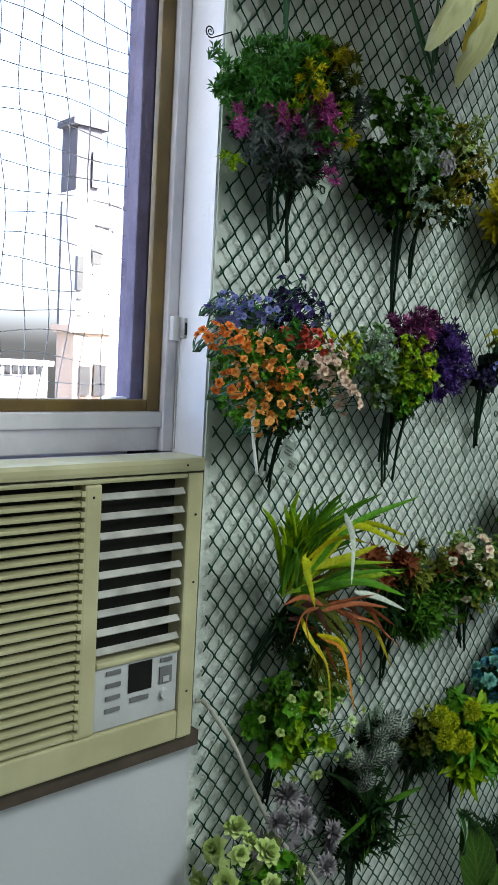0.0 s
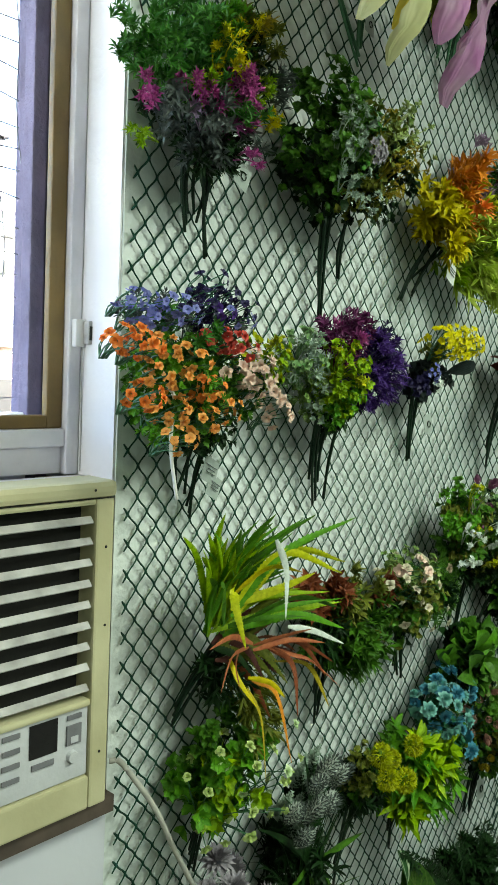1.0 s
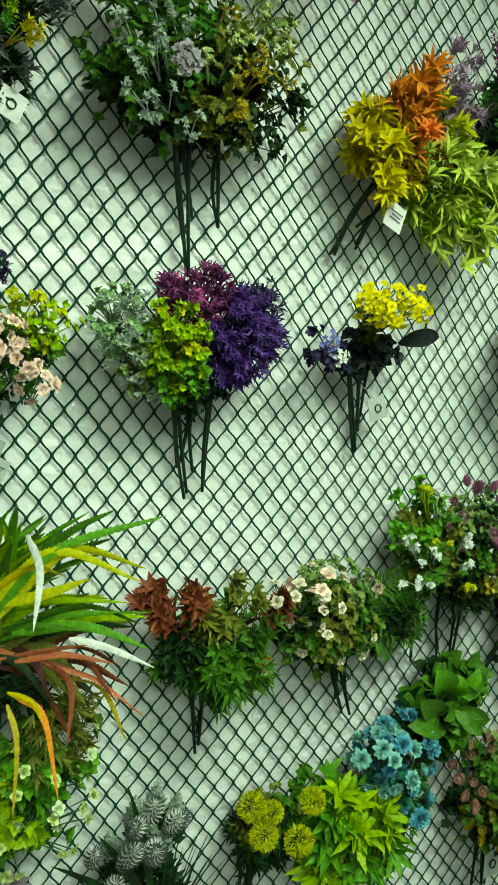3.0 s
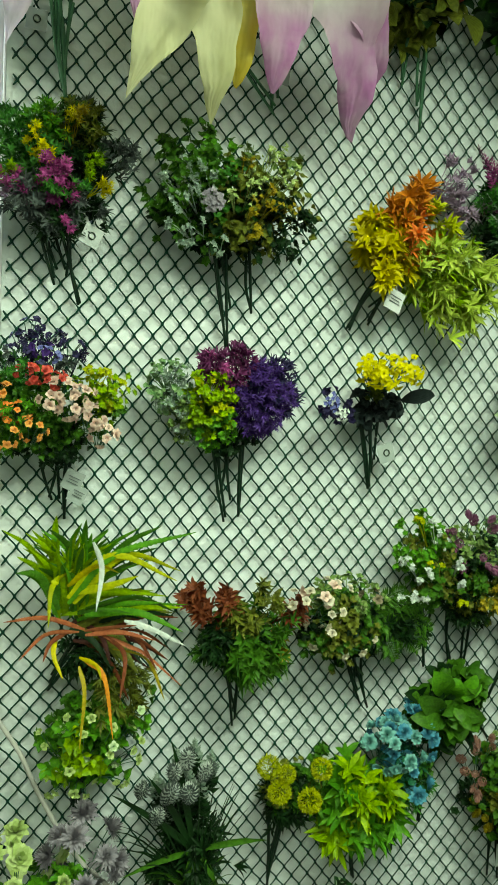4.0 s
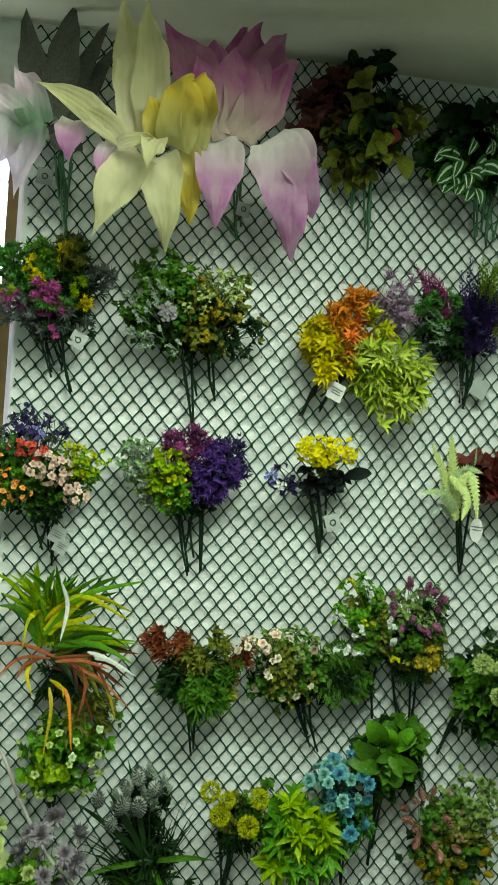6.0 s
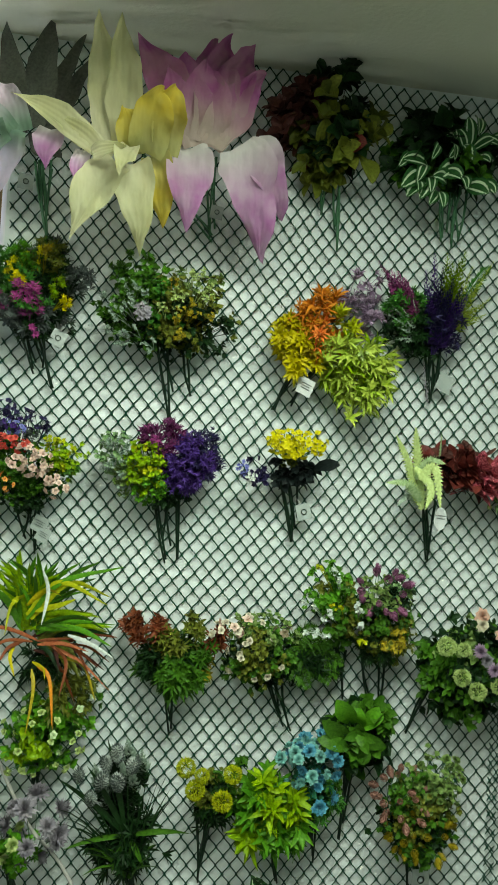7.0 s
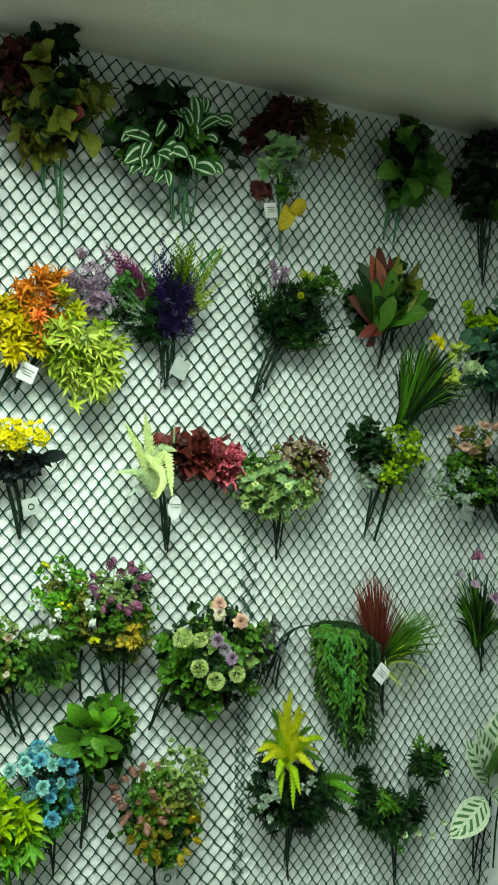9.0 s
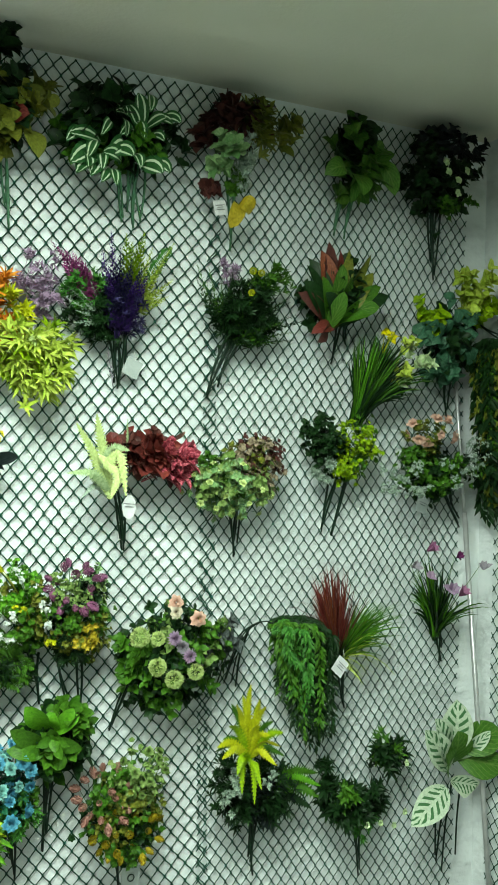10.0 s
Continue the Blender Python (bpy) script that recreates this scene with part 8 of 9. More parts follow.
clump(b, "star", "dark", 2.541, 0.676, 0.067, 0.059, 0.955, s=0.75, dense=0.8)
clump(b, "star", "green", 2.535, 0.72, 0.059, 0.045, 0.935, s=0.65, dense=0.2)
clump(b, "star", "dark", 2.69, 0.811, 0.055, 0.055, 0.955, s=0.75, dense=0.8)
clump(b, "star", "green", 2.669, 0.832, 0.048, 0.044, 0.935, s=0.65, dense=0.25)
clump(b, "star", "dark", 2.641, 0.661, 0.062, 0.051, 0.97, s=0.7, dense=0.55)
clump(b, "star", "dark", 2.481, 0.759, 0.038, 0.038, 0.96, s=0.7, dense=0.6)
clump(b, "fine", "fern", 2.588, 0.618, 0.089, 0.040, 0.95, s=1.1, dense=0.4)
head(b, "double", "greenwhite", Vector((2.697, 0.9, 0.778)), Vector((0.1, -1, 0.2)).normalized(), 0.019, "blossom")
head(b, "double", "greenwhite", Vector((2.618, 0.9, 0.629)), Vector((0.1, -1, 0.2)).normalized(), 0.019, "blossom")
head(b, "double", "greenwhite", Vector((2.66, 0.9, 0.616)), Vector((0.1, -1, 0.2)).normalized(), 0.019, "blossom")
head(b, "double", "greenwhite", Vector((2.694, 0.9, 0.646)), Vector((0.1, -1, 0.2)).normalized(), 0.019, "blossom")
head(b, "double", "greenwhite", Vector((2.577, 0.9, 0.63)), Vector((0.1, -1, 0.2)).normalized(), 0.019, "blossom")
b = bunch("calathea bunch with pale leaves striped dark green", [(2.891, 0.419), (2.957, 0.428), (2.908, 0.388)], (2.906, 0.647), 4)
leaf_at(b, "calathea", (2.886, 0.676), (2.951, 0.671), 0.090, 0.96, 0.91, 0.02, "oval", "leaf", 0.0)
leaf_at(b, "calathea", (2.876, 0.662), (2.719, 0.599), 0.084, 0.96, 0.91, 0.02, "oval", "leaf", 0.0)
leaf_at(b, "calathea", (2.893, 0.756), (2.868, 0.927), 0.090, 0.96, 0.91, 0.02, "oval", "leaf", 0.0)
leaf_at(b, "calathea", (2.884, 0.725), (2.797, 0.881), 0.087, 0.96, 0.91, 0.02, "oval", "leaf", 0.0)
leaf_at(b, "calathea", (2.875, 0.71), (2.766, 0.853), 0.078, 0.96, 0.91, 0.02, "oval", "leaf", 0.0)
leaf_at(b, "calathea", (2.913, 0.737), (2.986, 0.826), 0.042, 0.96, 0.91, 0.02, "oval", "leaf", 0.0)
leaf_at(b, "croton", (2.912, 0.769), (3.034, 0.82), 0.096, 0.96, 0.91, 0.02, "oval", "leaf", 0.0)
leaf_at(b, "croton", (2.913, 0.737), (3.034, 0.715), 0.092, 0.96, 0.91, 0.02, "oval", "leaf", 0.0)
leaf_at(b, "croton", (2.894, 0.724), (2.871, 0.84), 0.090, 0.96, 0.91, 0.02, "oval", "leaf", 0.0)
leaf_at(b, "croton", (2.875, 0.71), (2.825, 0.784), 0.078, 0.96, 0.91, 0.02, "oval", "leaf", 0.0)
b = bunch("bunch of small purple calla lilies with grassy leaves", [(2.892, 0.998), (2.893, 1.045)], (2.856, 1.156), 5)
tuft(b, "dark", (2.839, 1.1), 2.788, 1.243, 0.061, 0.080, 44, 0.011, 0.98, 0.93, 0.3)
tuft(b, "green", (2.839, 1.1), 2.788, 1.251, 0.065, 0.080, 34, 0.009, 0.98, 0.92, 0.3)
tuft(b, "dark", (2.842, 1.099), 2.828, 1.194, 0.089, 0.070, 46, 0.011, 0.985, 0.95, 0.3)
tuft(b, "green", (2.839, 1.1), 2.92, 1.181, 0.090, 0.028, 16, 0.006, 0.98, 0.93, 0.3)
tuft(b, "bright", (2.839, 1.1), 2.737, 1.239, 0.026, 0.064, 14, 0.006, 0.98, 0.93, 0.3)
spike(b, "green", (2.831, 1.103), (2.752, 1.356), 0.002, 1, 0.97, 0.9)
head(b, "calla", "grape", Vector((2.752, 0.882, 1.356)), Vector((0.49, -0.7, 0.60)).normalized(), 0.044, "calla_bloom")
spike(b, "green", (2.831, 1.103), (2.699, 1.31), 0.002, 1, 0.97, 0.9)
head(b, "calla", "dusk", Vector((2.699, 0.882, 1.31)), Vector((0.15, -0.7, 0.29)).normalized(), 0.036, "calla_bloom")
spike(b, "green", (2.831, 1.103), (2.75, 1.28), 0.002, 1, 0.97, 0.9)
head(b, "calla", "mauve", Vector((2.75, 0.882, 1.28)), Vector((-0.45, -0.7, 0.66)).normalized(), 0.032, "calla_bloom")
spike(b, "green", (2.831, 1.103), (2.825, 1.24), 0.002, 1, 0.97, 0.9)
head(b, "calla", "mauve", Vector((2.825, 0.882, 1.24)), Vector((-0.32, -0.7, 0.31)).normalized(), 0.046, "calla_bloom")
spike(b, "green", (2.831, 1.103), (2.86, 1.23), 0.002, 1, 0.97, 0.9)
head(b, "calla", "grape", Vector((2.86, 0.882, 1.23)), Vector((0.32, -0.7, 0.72)).normalized(), 0.044, "calla_bloom")
spike(b, "green", (2.831, 1.103), (2.929, 1.297), 0.002, 1, 0.97, 0.9)
head(b, "calla", "dusk", Vector((2.929, 0.882, 1.297)), Vector((-0.45, -0.7, 0.78)).normalized(), 0.036, "calla_bloom")
spike(b, "green", (2.831, 1.103), (2.844, 1.331), 0.002, 1, 0.97, 0.9)
head(b, "calla", "plum", Vector((2.844, 0.882, 1.331)), Vector((0.03, -0.7, 0.43)).normalized(), 0.03, "calla_bloom")
b = bunch("dark bunch of round green and maroon leaves under the ceiling", [(1.653, 2.111), (1.606, 2.194), (1.643, 2.161)], (1.618, 2.28), 6, stem=STEM_PALE)
clump(b, "big", "olive", 1.61, 2.38, 0.119, 0.101, 0.955, s=0.8, dense=1.2)
clump(b, "big", "dark", 1.611, 2.465, 0.067, 0.059, 0.955, s=0.8)
clump(b, "big", "maroon", 1.492, 2.377, 0.057, 0.057, 0.955, s=0.8)
clump(b, "big", "maroon", 1.553, 2.431, 0.061, 0.054, 0.955, s=0.75)
leaf_at(b, "wine", (1.625, 2.325), (1.674, 2.331), 0.044, 0.94, 0.9, 0.02, "oval", "leaf", 0.0)
leaf_at(b, "olive", (1.681, 2.316), (1.699, 2.247), 0.052, 0.95, 0.92, 0.02, "oval", "leaf", 0.0)
leaf_at(b, "olive", (1.57, 2.327), (1.592, 2.377), 0.050, 0.93, 0.9, 0.02, "oval", "leaf", 0.0)
clump(b, "big", "dark", 1.619, 2.366, 0.084, 0.070, 0.93, s=0.7)
b = bunch("bunch of white-striped wandering-dude leaves", [(1.918, 2.158), (1.946, 2.148), (1.96, 2.167), (1.931, 2.185)], (1.921, 2.28), 8, stem=STEM_PALE)
clump(b, "big", "dark", 1.893, 2.392, 0.105, 0.073, 0.955, s=0.8)
clump(b, "big", "dark", 1.941, 2.349, 0.090, 0.061, 0.98, s=0.7)
leaf_at(b, "striped", (1.936, 2.362), (1.917, 2.428), 0.037, 0.94, 0.9, 0.02, "oval", "leaf", 0.0)
leaf_at(b, "striped", (1.95, 2.364), (1.992, 2.391), 0.034, 0.94, 0.9, 0.02, "oval", "leaf", 0.0)
leaf_at(b, "striped", (1.937, 2.355), (1.891, 2.398), 0.029, 0.94, 0.9, 0.02, "oval", "leaf", 0.0)
leaf_at(b, "striped", (1.957, 2.345), (1.986, 2.331), 0.029, 0.94, 0.9, 0.02, "oval", "leaf", 0.0)
leaf_at(b, "striped", (1.916, 2.378), (1.865, 2.374), 0.029, 0.94, 0.9, 0.02, "oval", "leaf", 0.0)
leaf_at(b, "striped", (1.916, 2.358), (1.88, 2.326), 0.030, 0.94, 0.9, 0.02, "oval", "leaf", 0.0)
leaf_at(b, "striped", (1.93, 2.367), (1.933, 2.322), 0.029, 0.94, 0.9, 0.02, "oval", "leaf", 0.0)
leaf_at(b, "striped", (1.904, 2.317), (1.855, 2.277), 0.047, 0.94, 0.9, 0.02, "oval", "leaf", 0.0)
leaf_at(b, "striped", (1.891, 2.282), (1.836, 2.274), 0.037, 0.94, 0.9, 0.02, "oval", "leaf", 0.0)
leaf_at(b, "striped", (1.844, 2.32), (1.76, 2.305), 0.038, 0.94, 0.9, 0.02, "oval", "leaf", 0.0)
leaf_at(b, "striped", (1.832, 2.298), (1.767, 2.244), 0.047, 0.94, 0.9, 0.02, "oval", "leaf", 0.0)
leaf_at(b, "striped", (1.839, 2.28), (1.78, 2.221), 0.050, 0.94, 0.9, 0.02, "oval", "leaf", 0.0)
leaf_at(b, "striped", (1.845, 2.288), (1.812, 2.22), 0.043, 0.94, 0.9, 0.02, "oval", "leaf", 0.0)
leaf_at(b, "striped", (1.945, 2.277), (1.981, 2.252), 0.047, 0.94, 0.9, 0.02, "oval", "leaf", 0.0)
leaf_at(b, "striped", (1.872, 2.259), (1.837, 2.211), 0.031, 0.94, 0.9, 0.02, "oval", "leaf", 0.0)
leaf_at(b, "striped", (1.97, 2.387), (2.006, 2.373), 0.024, 0.94, 0.9, 0.02, "oval", "leaf", 0.0)
clump(b, "heart", "dark", 1.806, 2.427, 0.030, 0.027, 0.955, s=0.8)
clump(b, "big", "green", 1.891, 2.337, 0.112, 0.077, 0.97, s=0.6, dense=0.7)
leaf_at(b, "striped", (1.797, 2.331), (1.757, 2.291), 0.031, 0.93, 0.895, 0.02, "oval", "leaf", 0.0)
leaf_at(b, "striped", (1.828, 2.314), (1.806, 2.262), 0.030, 0.93, 0.895, 0.02, "oval", "leaf", 0.0)
leaf_at(b, "striped", (1.805, 2.277), (1.811, 2.229), 0.032, 0.93, 0.895, 0.02, "oval", "leaf", 0.0)
leaf_at(b, "striped", (1.878, 2.298), (1.908, 2.277), 0.039, 0.93, 0.895, 0.02, "oval", "leaf", 0.0)
leaf_at(b, "striped", (1.893, 2.374), (1.894, 2.322), 0.025, 0.93, 0.895, 0.02, "oval", "leaf", 0.0)
leaf_at(b, "striped", (1.923, 2.372), (1.934, 2.326), 0.029, 0.93, 0.895, 0.02, "oval", "leaf", 0.0)
leaf_at(b, "striped", (1.954, 2.444), (1.949, 2.389), 0.031, 0.93, 0.895, 0.02, "oval", "leaf", 0.0)
leaf_at(b, "striped", (1.97, 2.28), (1.999, 2.256), 0.031, 0.93, 0.895, 0.02, "oval", "leaf", 0.0)
leaf_at(b, "striped", (1.991, 2.393), (2.022, 2.375), 0.026, 0.93, 0.895, 0.02, "oval", "leaf", 0.0)
leaf_at(b, "striped", (1.872, 2.406), (1.897, 2.373), 0.025, 0.93, 0.895, 0.02, "oval", "leaf", 0.0)
leaf_at(b, "striped", (1.838, 2.288), (1.839, 2.238), 0.029, 0.93, 0.895, 0.02, "oval", "leaf", 0.0)
leaf_at(b, "striped", (1.865, 2.253), (1.87, 2.205), 0.027, 0.93, 0.895, 0.02, "oval", "leaf", 0.0)
leaf_at(b, "striped", (1.911, 2.295), (1.932, 2.259), 0.029, 0.93, 0.895, 0.02, "oval", "leaf", 0.0)
leaf_at(b, "striped", (1.862, 2.368), (1.835, 2.315), 0.025, 0.93, 0.895, 0.02, "oval", "leaf", 0.0)
clump(b, "big", "dark", 1.771, 2.333, 0.049, 0.043, 0.95, s=0.75, dense=0.9)
clump(b, "big", "green", 1.783, 2.342, 0.038, 0.038, 0.945, s=0.6, dense=0.4)
clump(b, "big", "dark", 1.896, 2.468, 0.068, 0.043, 0.96, s=0.8, dense=0.9)
clump(b, "big", "dark", 2.015, 2.362, 0.049, 0.057, 0.96, s=0.65, dense=0.7)
b = bunch("bunch of maroon, olive and silver-green leaves", [(2.205, 2.12), (2.207, 2.149)], (2.185, 2.279), 4, stem=STEM_PALE)
clump(b, "big", "maroon", 2.124, 2.447, 0.070, 0.055, 0.955, s=0.75)
clump(b, "big", "maroon", 2.22, 2.456, 0.060, 0.057, 0.97, s=0.7)
clump(b, "star", "olive", 2.276, 2.44, 0.060, 0.057, 0.955, s=0.9)
clump(b, "big", "olive", 2.332, 2.421, 0.044, 0.038, 0.955, s=0.7)
clump(b, "big", "pale", 2.139, 2.346, 0.047, 0.044, 0.93, s=0.65)
clump(b, "fine", "silver", 2.211, 2.326, 0.036, 0.073, 0.94, s=1.0)
clump(b, "big", "maroon", 2.125, 2.273, 0.023, 0.026, 0.955, s=0.6)
clump(b, "oval", "green", 2.18, 2.284, 0.033, 0.042, 0.955, s=1.0)
leaf_at(b, "mustard", (2.187, 2.216), (2.161, 2.153), 0.041, 0.93, 0.91, 0.02, "round", "yellow_leaf", 0.0)
leaf_at(b, "mustard", (2.187, 2.216), (2.216, 2.197), 0.048, 0.93, 0.91, 0.02, "round", "yellow_leaf", 0.0)
tag("white price card on maroon leaf bunch", 2.138, 2.202, 0.035, -12, y=0.93)
b = bunch("bunch of broad olive-green leaves", [(2.505, 2.196), (2.54, 2.192)], (2.528, 2.314), 4, stem=STEM_PALE)
clump(b, "big", "croton", 2.533, 2.396, 0.094, 0.094, 0.955, s=0.85)
clump(b, "big", "dark", 2.521, 2.439, 0.078, 0.068, 0.98, s=0.85)
leaf_at(b, "croton", (2.526, 2.346), (2.522, 2.276), 0.058, 0.94, 0.91, 0.02, "oval", "leaf", 0.0)
leaf_at(b, "croton", (2.592, 2.389), (2.644, 2.301), 0.051, 0.95, 0.93, 0.02, "oval", "leaf", 0.0)
leaf_at(b, "croton", (2.551, 2.365), (2.548, 2.407), 0.054, 0.94, 0.91, 0.02, "oval", "leaf", 0.0)
leaf_at(b, "croton", (2.489, 2.358), (2.431, 2.329), 0.052, 0.95, 0.93, 0.02, "oval", "leaf", 0.0)
b = bunch("dark bunch of rounded leaves with a few white flowers", [(2.837, 2.107), (2.831, 2.158)], (2.813, 2.291), 6)
clump(b, "oval", "dark", 2.816, 2.41, 0.130, 0.124, 0.955, s=1.5, dense=1.2)
clump(b, "oval", "black", 2.834, 2.46, 0.112, 0.086, 0.955, s=1.6)
clump(b, "oval", "green", 2.846, 2.332, 0.059, 0.050, 0.94, s=1.2)
head(b, "double", "greenwhite", Vector((2.761, 0.87, 2.392)), Vector((0.09, -1, 0.1)).normalized(), 0.023, "blossom")
head(b, "double", "greenwhite", Vector((2.771, 0.87, 2.367)), Vector((0.09, -1, 0.1)).normalized(), 0.023, "blossom")
head(b, "double", "greenwhite", Vector((2.831, 0.87, 2.379)), Vector((0.10, -1, 0.1)).normalized(), 0.023, "blossom")
head(b, "double", "greenwhite", Vector((2.802, 0.87, 2.35)), Vector((0.09, -1, 0.1)).normalized(), 0.023, "blossom")
head(b, "double", "greenwhite", Vector((2.801, 0.87, 2.315)), Vector((0.09, -1, 0.1)).normalized(), 0.023, "blossom")
b = bunch("dark fern-patterned leaves low on the mesh", [(1.977, 0.202), (2.075, 0.138)], (1.937, 0.303), 4)
frond(b, "dark", (1.89, 0.332), (1.887, 0.528), 0.02, 0.032, y0=0.97, y1=0.94, name="frond")
frond(b, "dark", (1.89, 0.332), (1.767, 0.536), 0.02, 0.031, y0=0.97, y1=0.94, name="frond")
frond(b, "dark", (1.89, 0.332), (1.998, 0.47), 0.02, 0.034, y0=0.97, y1=0.94, name="frond")
frond(b, "dark", (1.89, 0.332), (1.949, 0.405), 0.02, 0.033, y0=0.97, y1=0.94, name="frond")
frond(b, "dark", (1.89, 0.332), (1.529, 0.61), 0.02, 0.028, y0=0.97, y1=0.94, name="frond")
frond(b, "dark", (1.89, 0.332), (1.577, 0.56), 0.02, 0.027, y0=0.97, y1=0.94, name="frond")
leaf_at(b, "striped", (1.592, 0.471), (1.529, 0.61), 0.063, 0.97, 0.94, 0.02, "oval", "leaf", 0.0)
clump(b, "fine", "dark", 1.906, 0.409, 0.113, 0.097, 0.955, s=1.5)
clump(b, "lance", "dark", 1.839, 0.411, 0.113, 0.073, 0.97, s=0.7)
b = bunch("dark pointed leaf with pale ribs low on the mesh", [(1.8, 0.147), (1.811, 0.158)], (1.707, 0.318), 3)
leaf_at(b, "croton", (1.708, 0.306), (1.571, 0.581), 0.090, 0.98, 0.95, 0.02, "oval", "leaf", 0.0)
leaf_at(b, "croton", (1.739, 0.293), (1.723, 0.403), 0.084, 0.98, 0.95, 0.02, "oval", "leaf", 0.0)
b = bunch("giant cream and yellow silk lily under the ceiling", [(1.344, 2.1), (1.338, 2.131)], (1.182, 2.266), 3, category="artificial flower", name='silk_lily', stem=STEM_PALE)
leaf_at(b, "lily", (1.102, 2.209), (1.055, 2.528), 0.084, 0.8, 0.84, 0.02, "lily", "petal", 0.0, wave=0.14)
leaf_at(b, "lily", (1.131, 2.213), (1.106, 2.505), 0.084, 0.8, 0.8, 0.03, "lily", "petal", 0.0, wave=0.14)
leaf_at(b, "lily", (1.095, 2.202), (0.903, 2.282), 0.059, 0.8, 0.72, 0.04, "lily", "petal", 0.0, wave=0.14)
leaf_at(b, "lily", (1.093, 2.196), (0.97, 2.254), 0.050, 0.8, 0.74, 0.03, "lily", "petal", 0.0, wave=0.14)
leaf_at(b, "lilyyellow", (1.175, 2.213), (1.2, 2.32), 0.096, 0.78, 0.7, 0.05, "lily", "petal", 0.0, wave=0.14)
leaf_at(b, "lilyyellow", (1.213, 2.222), (1.222, 2.331), 0.076, 0.79, 0.7, 0.05, "lily", "petal", 0.0, wave=0.14)
leaf_at(b, "lilyyellow", (1.149, 2.212), (1.121, 2.288), 0.067, 0.79, 0.74, 0.04, "lily", "petal", 0.0, wave=0.14)
leaf_at(b, "lily", (1.066, 2.187), (1.133, 2.197), 0.034, 0.74, 0.7, 0.01, "lily", "petal", 0.0, wave=0.14)
leaf_at(b, "lily", (1.138, 2.218), (1.124, 2.122), 0.053, 0.76, 0.65, 0.02, "lily", "petal", 0.0, wave=0.14)
leaf_at(b, "lily", (1.114, 2.185), (1.026, 2.016), 0.088, 0.78, 0.787, 0.06, "lily", "petal", 0.0, wave=0.14)
leaf_at(b, "lily", (1.142, 2.189), (1.173, 2.014), 0.095, 0.78, 0.84, 0.07, "lily", "petal", 0.0, wave=0.14)
leaf_at(b, "lilyyellow", (1.187, 2.216), (1.219, 2.082), 0.084, 0.8, 0.86, 0.05, "lily", "petal", 0.0, wave=0.14)
leaf_at(b, "lilypink", (1.044, 2.206), (1.039, 2.12), 0.044, 0.78, 0.79, 0.02, "lily", "petal", 0.0, wave=0.14)
leaf_at(b, "lilypink", (0.973, 2.247), (0.97, 2.162), 0.067, 0.8, 0.8, 0.03, "lily", "petal", 0.0, wave=0.14)
b = bunch("giant white and pink silk lily under the ceiling", [(1.341, 2.109), (1.345, 2.132)], (1.327, 2.287), 3, category="artificial flower", name='silk_lily', stem=STEM_PALE)
leaf_at(b, "lilypink", (1.266, 2.245), (1.268, 2.067), 0.106, 0.81, 0.813, 0.05, "lily", "petal", 0.0, wave=0.14)
leaf_at(b, "lilypink", (1.366, 2.26), (1.447, 2.044), 0.134, 0.81, 0.91, 0.08, "lily", "petal", 0.0, wave=0.14)
leaf_at(b, "lilypink", (1.398, 2.266), (1.489, 2.136), 0.096, 0.82, 0.9, 0.06, "lily", "petal", 0.0, wave=0.14)
leaf_at(b, "lilyrose_shaded", (1.271, 2.254), (1.14, 2.49), 0.105, 0.815, 0.84, 0.03, "lily", "petal", 0.21, wave=0.16)
leaf_at(b, "lilyrose_shaded", (1.279, 2.255), (1.207, 2.411), 0.119, 0.815, 0.8, 0.03, "lily", "petal", -0.33, wave=0.16)
leaf_at(b, "lilyrose_shaded", (1.284, 2.256), (1.249, 2.455), 0.133, 0.815, 0.83, 0.03, "lily", "petal", 0.03, wave=0.16)
leaf_at(b, "lilyrose_shaded", (1.289, 2.256), (1.288, 2.428), 0.119, 0.815, 0.79, 0.03, "lily", "petal", -0.05, wave=0.16)
leaf_at(b, "lilyrose_shaded", (1.296, 2.257), (1.345, 2.525), 0.119, 0.815, 0.87, 0.03, "lily", "petal", -0.28, wave=0.16)
leaf_at(b, "lilyrose_shaded", (1.301, 2.258), (1.396, 2.501), 0.112, 0.815, 0.85, 0.03, "lily", "petal", 0.08, wave=0.16)
leaf_at(b, "lilyrose_shaded", (1.304, 2.258), (1.422, 2.433), 0.098, 0.815, 0.83, 0.03, "lily", "petal", -0.14, wave=0.16)
leaf_at(b, "lilyrose_shaded", (1.292, 2.257), (1.316, 2.515), 0.133, 0.815, 0.88, 0.03, "lily", "petal", 0.01, wave=0.16)
b = bunch("tall slate-green silk lily with pink petal tips", [(0.958, 2.066), (0.954, 2.08)], (0.941, 2.22), 9, category="artificial flower", name='silk_lily', stem=STEM_PALE)
leaf_at(b, "slate", (0.897, 2.263), (0.85, 2.527), 0.064, 0.9, 0.95, 0.02, "lily", "petal", 0.0, wave=0.14)
leaf_at(b, "slate", (0.923, 2.279), (0.951, 2.557), 0.081, 0.9, 0.97, 0.02, "lily", "petal", 0.0, wave=0.14)
leaf_at(b, "slate", (0.941, 2.301), (1.022, 2.534), 0.046, 0.92, 0.98, 0.02, "lily", "petal", 0.0, wave=0.14)
leaf_at(b, "slate", (0.957, 2.292), (1.044, 2.484), 0.048, 0.95, 0.98, 0.02, "lily", "petal", 0.0, wave=0.14)
leaf_at(b, "lilygreen", (0.895, 2.259), (0.855, 2.113), 0.079, 0.86, 0.92, 0.05, "lily", "petal", 0.0, wave=0.14)
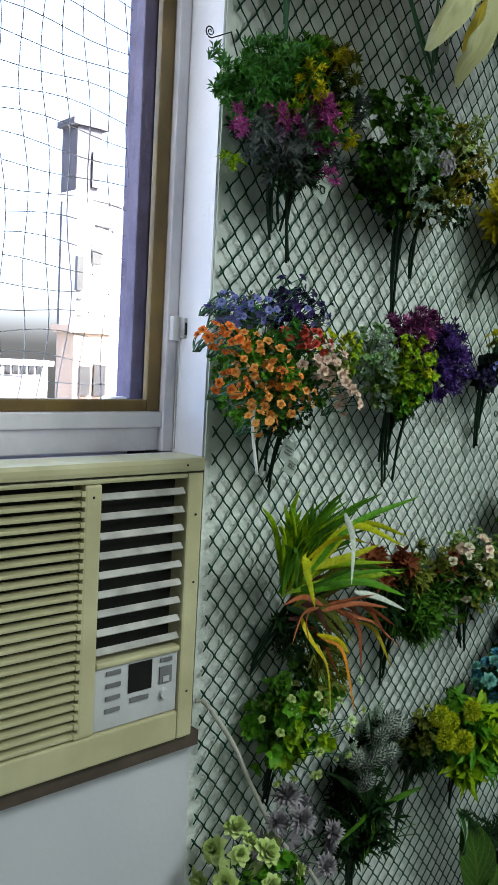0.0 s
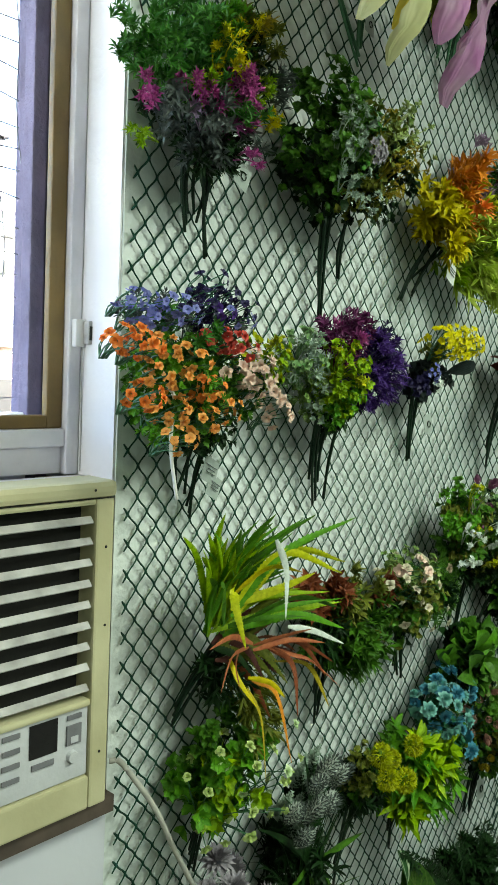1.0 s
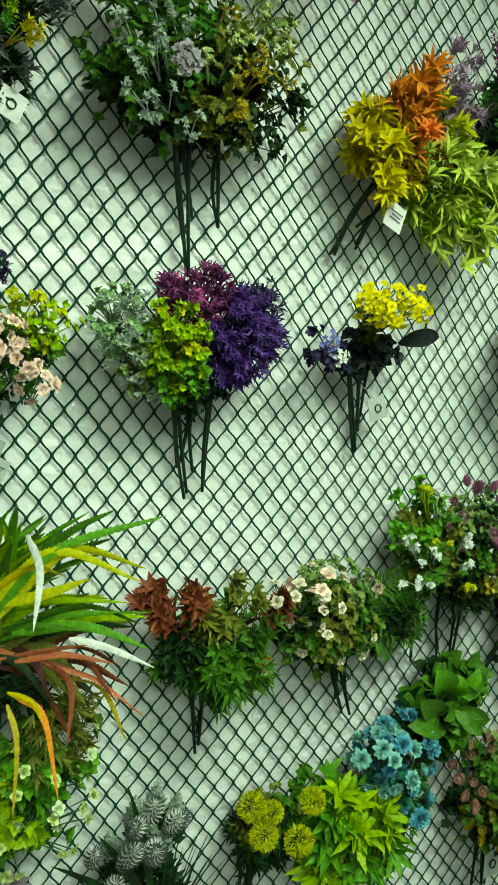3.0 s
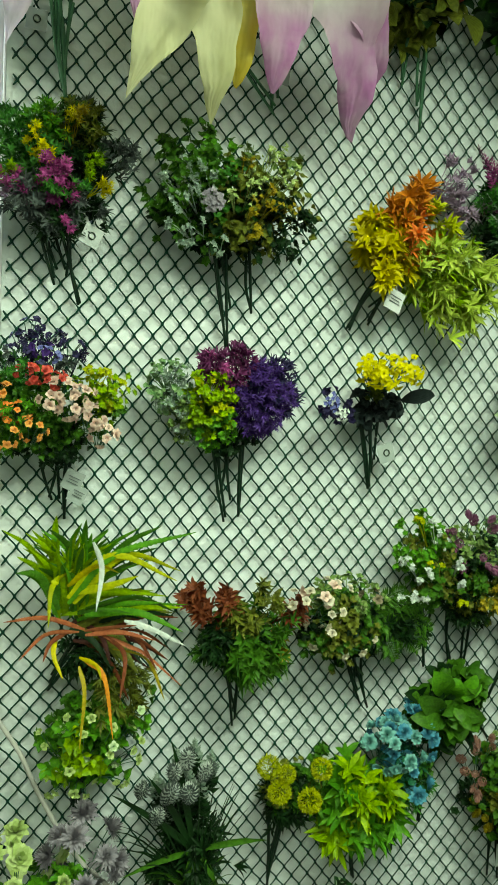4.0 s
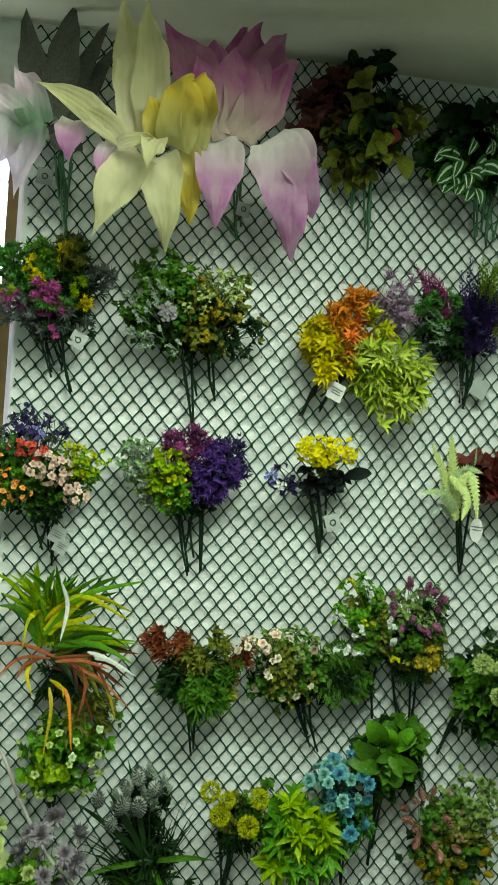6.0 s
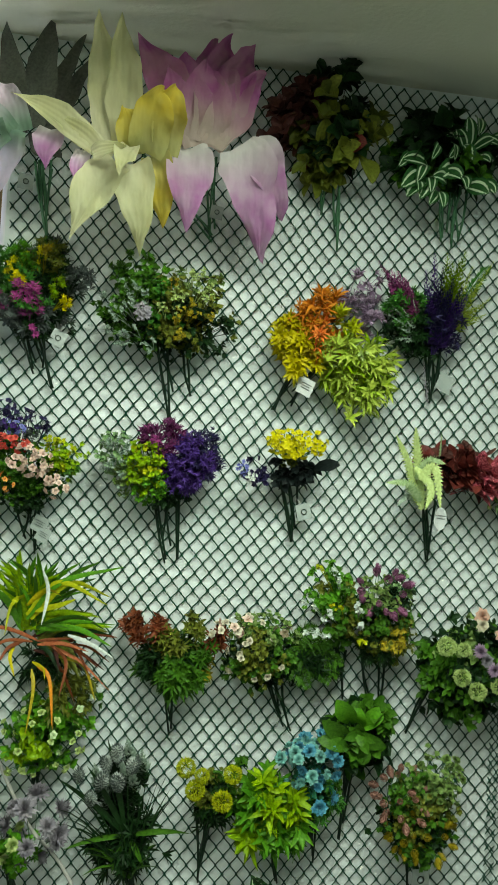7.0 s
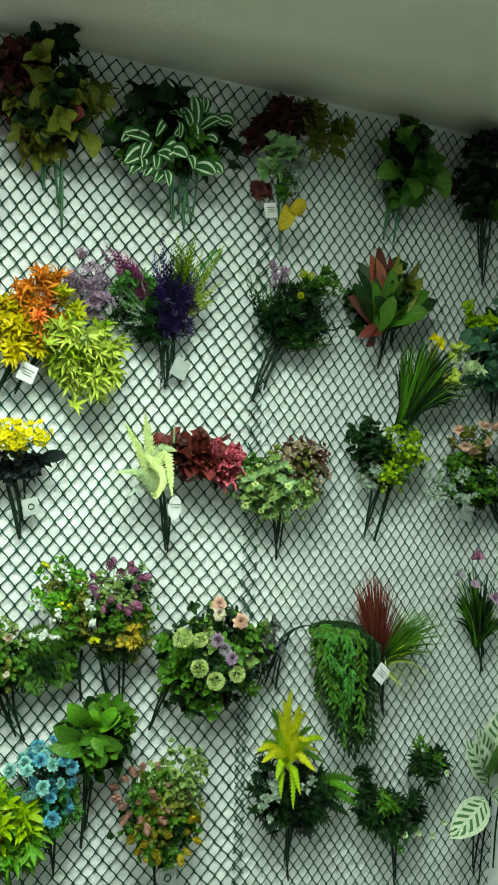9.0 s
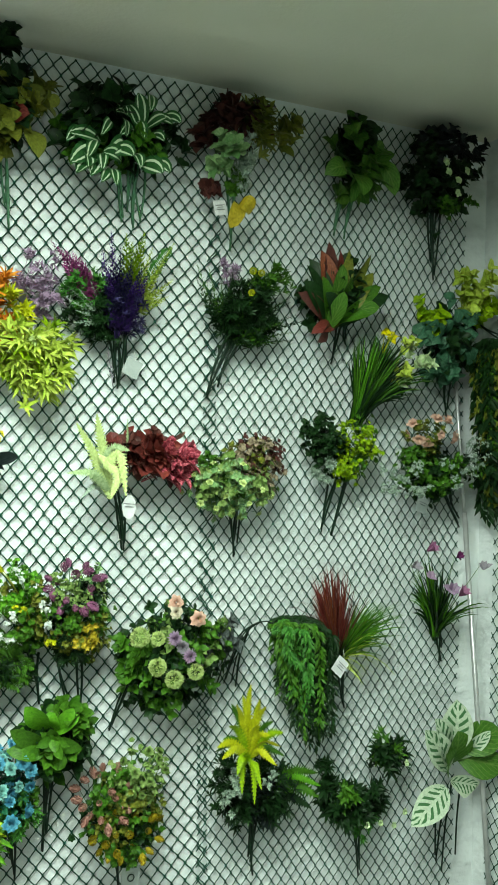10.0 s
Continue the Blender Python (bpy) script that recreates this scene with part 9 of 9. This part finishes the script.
leaf_at(b, "lilygreen", (0.882, 2.249), (0.786, 2.142), 0.079, 0.84, 0.92, 0.05, "lily", "petal", 0.0, wave=0.14)
leaf_at(b, "slate", (0.915, 2.262), (0.981, 2.255), 0.057, 0.95, 1.0, 0.02, "lily", "petal", 0.0, wave=0.14)
leaf_at(b, "lilygreen", (0.909, 2.263), (0.85, 2.36), 0.066, 0.88, 0.86, 0.03, "lily", "petal", 0.0, wave=0.14)
leaf_at(b, "lilygreen", (0.891, 2.252), (0.786, 2.297), 0.063, 0.86, 0.84, 0.03, "lily", "petal", 0.0, wave=0.14)
tag("clear tag hanging behind slate lily", 0.906, 2.191, 0.035, 5, y=1.0, mat=CLEAR_CARD, bars=0, ring=True)
tag("clear tag hanging behind pink lily", 1.349, 2.168, 0.031, 8, y=1.0, mat=CLEAR_CARD, bars=0, ring=True)
b = bunch("dark hanging vine on the side wall", [(3.03, 1.949), (3.032, 1.929)], (3.0, 1.969), 2, y=0.93)
trail(b, "dark", 2.925, 3.03, 1.93, 1.36, 18, 0.95, 0.034)
trail(b, "green", 2.93, 3.025, 1.91, 1.44, 8, 0.94, 0.022)
trail(b, "olive", 2.935, 3.03, 1.92, 1.4, 10, 0.93, 0.034)
L = Leaves()
L.tube(curve([(0.821, 0.9, 1.535), (0.835, 0.9, 1.517), (0.831, 0.9, 1.46), (0.845, 0.9, 1.389)], 6), 0.0028, 0.0024, 5)
tagged(L.part("ribbon", RIBBON), "thin white ribbon hanging from the orange bunch", "ribbon")

# ---- plastic mesh panels ----
STRAND = (0, 0.14, 0.36, 0.64, 0.86, 1)
SWELL = (1.75, 1.2, 1.0, 1.0, 1.2, 1.75)


def diamond_mesh(x0, x1, z0, z1, cw, ch, off, seed, wide=0.0029, deep=0.0028, east=False):
    """Extruded diamond mesh: thin bowed strands that swell at their joints, unevenly stretched, with cut ends at its sides."""
    nx, nz = int((x1 - x0) / (cw / 2)), int((z1 - z0) / (ch / 2))
    v, f = [], []

    def node(i, j):
        x, z = x0 + i * cw / 2, z0 + j * ch / 2
        n = noise.noise_vector(Vector((x * 2.2, z * 2.2, seed)))
        m = noise.noise_vector(Vector((x * 14, z * 14, seed + 5)))
        x2, z2 = x + n.x * 0.016 + m.x * 0.002, z + n.z * 0.016 + m.z * 0.002
        y = off + n.y * 0.005
        return Vector((RX - 0.0 - y, W - x2, z2)) if east else Vector((x2, W - y, z2))

    out = Vector((-1, 0, 0)) if east else Vector((0, -1, 0))

    def bar(a, b, wa, wb):
        d = (b - a).normalized()
        s = d.cross(out).normalized()
        k = len(v)
        for p, w in ((a, wa), (b, wb)):
            v.extend((p - s * w / 2, p + out * deep * 0.5, p + s * w / 2, p - out * deep * 0.5))
        f.extend([(k + q, k + (q + 1) % 4, k + 4 + (q + 1) % 4, k + 4 + q) for q in range(4)])

    def bowed(a, b, t):
        """A point of the strand from joint a to joint b; it leaves and meets the joints steeply."""
        h = t - 0.056 * math.sin(2 * math.pi * t)
        return Vector((a.x + (b.x - a.x) * h, a.y + (b.y - a.y) * h, a.z + (b.z - a.z) * t))

    panel = thing("mesh_panel", "dark green diamond plastic mesh fixed to the pale wall", "mesh panel", (RX, W, z0) if east else (x0, W, z0), "mesh panels")
    for slope in (1, -1):
        for start in range(-nz - 1, nx + nz + 2):
            del v[:], f[:]
            last = None
            for j in range(nz + 1):
                i = start + slope * j
                if (i + j) % 2 or not 0 <= i <= nx:
                    continue
                a = node(i, j)
                if last is None and j:
                    bar(a + (node(i - slope, j - 1) - a) * 0.42, a, wide * 0.9, wide * 1.7)
                if 0 <= i + slope <= nx and j < nz:
                    b = node(i + slope, j + 1)
                    for t0, t1, w0, w1 in zip(STRAND, STRAND[1:], SWELL, SWELL[1:]):
                        bar(bowed(a, b, t0), bowed(a, b, t1), wide * w0, wide * w1)
                elif j < nz:
                    bar(a, a + (node(i + slope, j + 1) - a) * 0.42, wide * 1.7, wide * 0.9)
                last = j
            if f:
                me = bpy.data.meshes.new("strand")
                me.from_pydata([p - panel.location for p in v], [], list(f))
                me.materials.append(NET_GREEN)
                new("strand", me).parent = panel
    return panel


diamond_mesh(0.87, 2.18, 0.02, 2.546, 0.0347, 0.0442, 0.0085, 1.0)
diamond_mesh(2.15, 2.965, 0.02, 2.546, 0.0304, 0.0432, 0.013, 4.0)
diamond_mesh(0.09, 1.3, 0.02, 2.53, 0.0347, 0.0442, 0.014, 9.0, east=True)
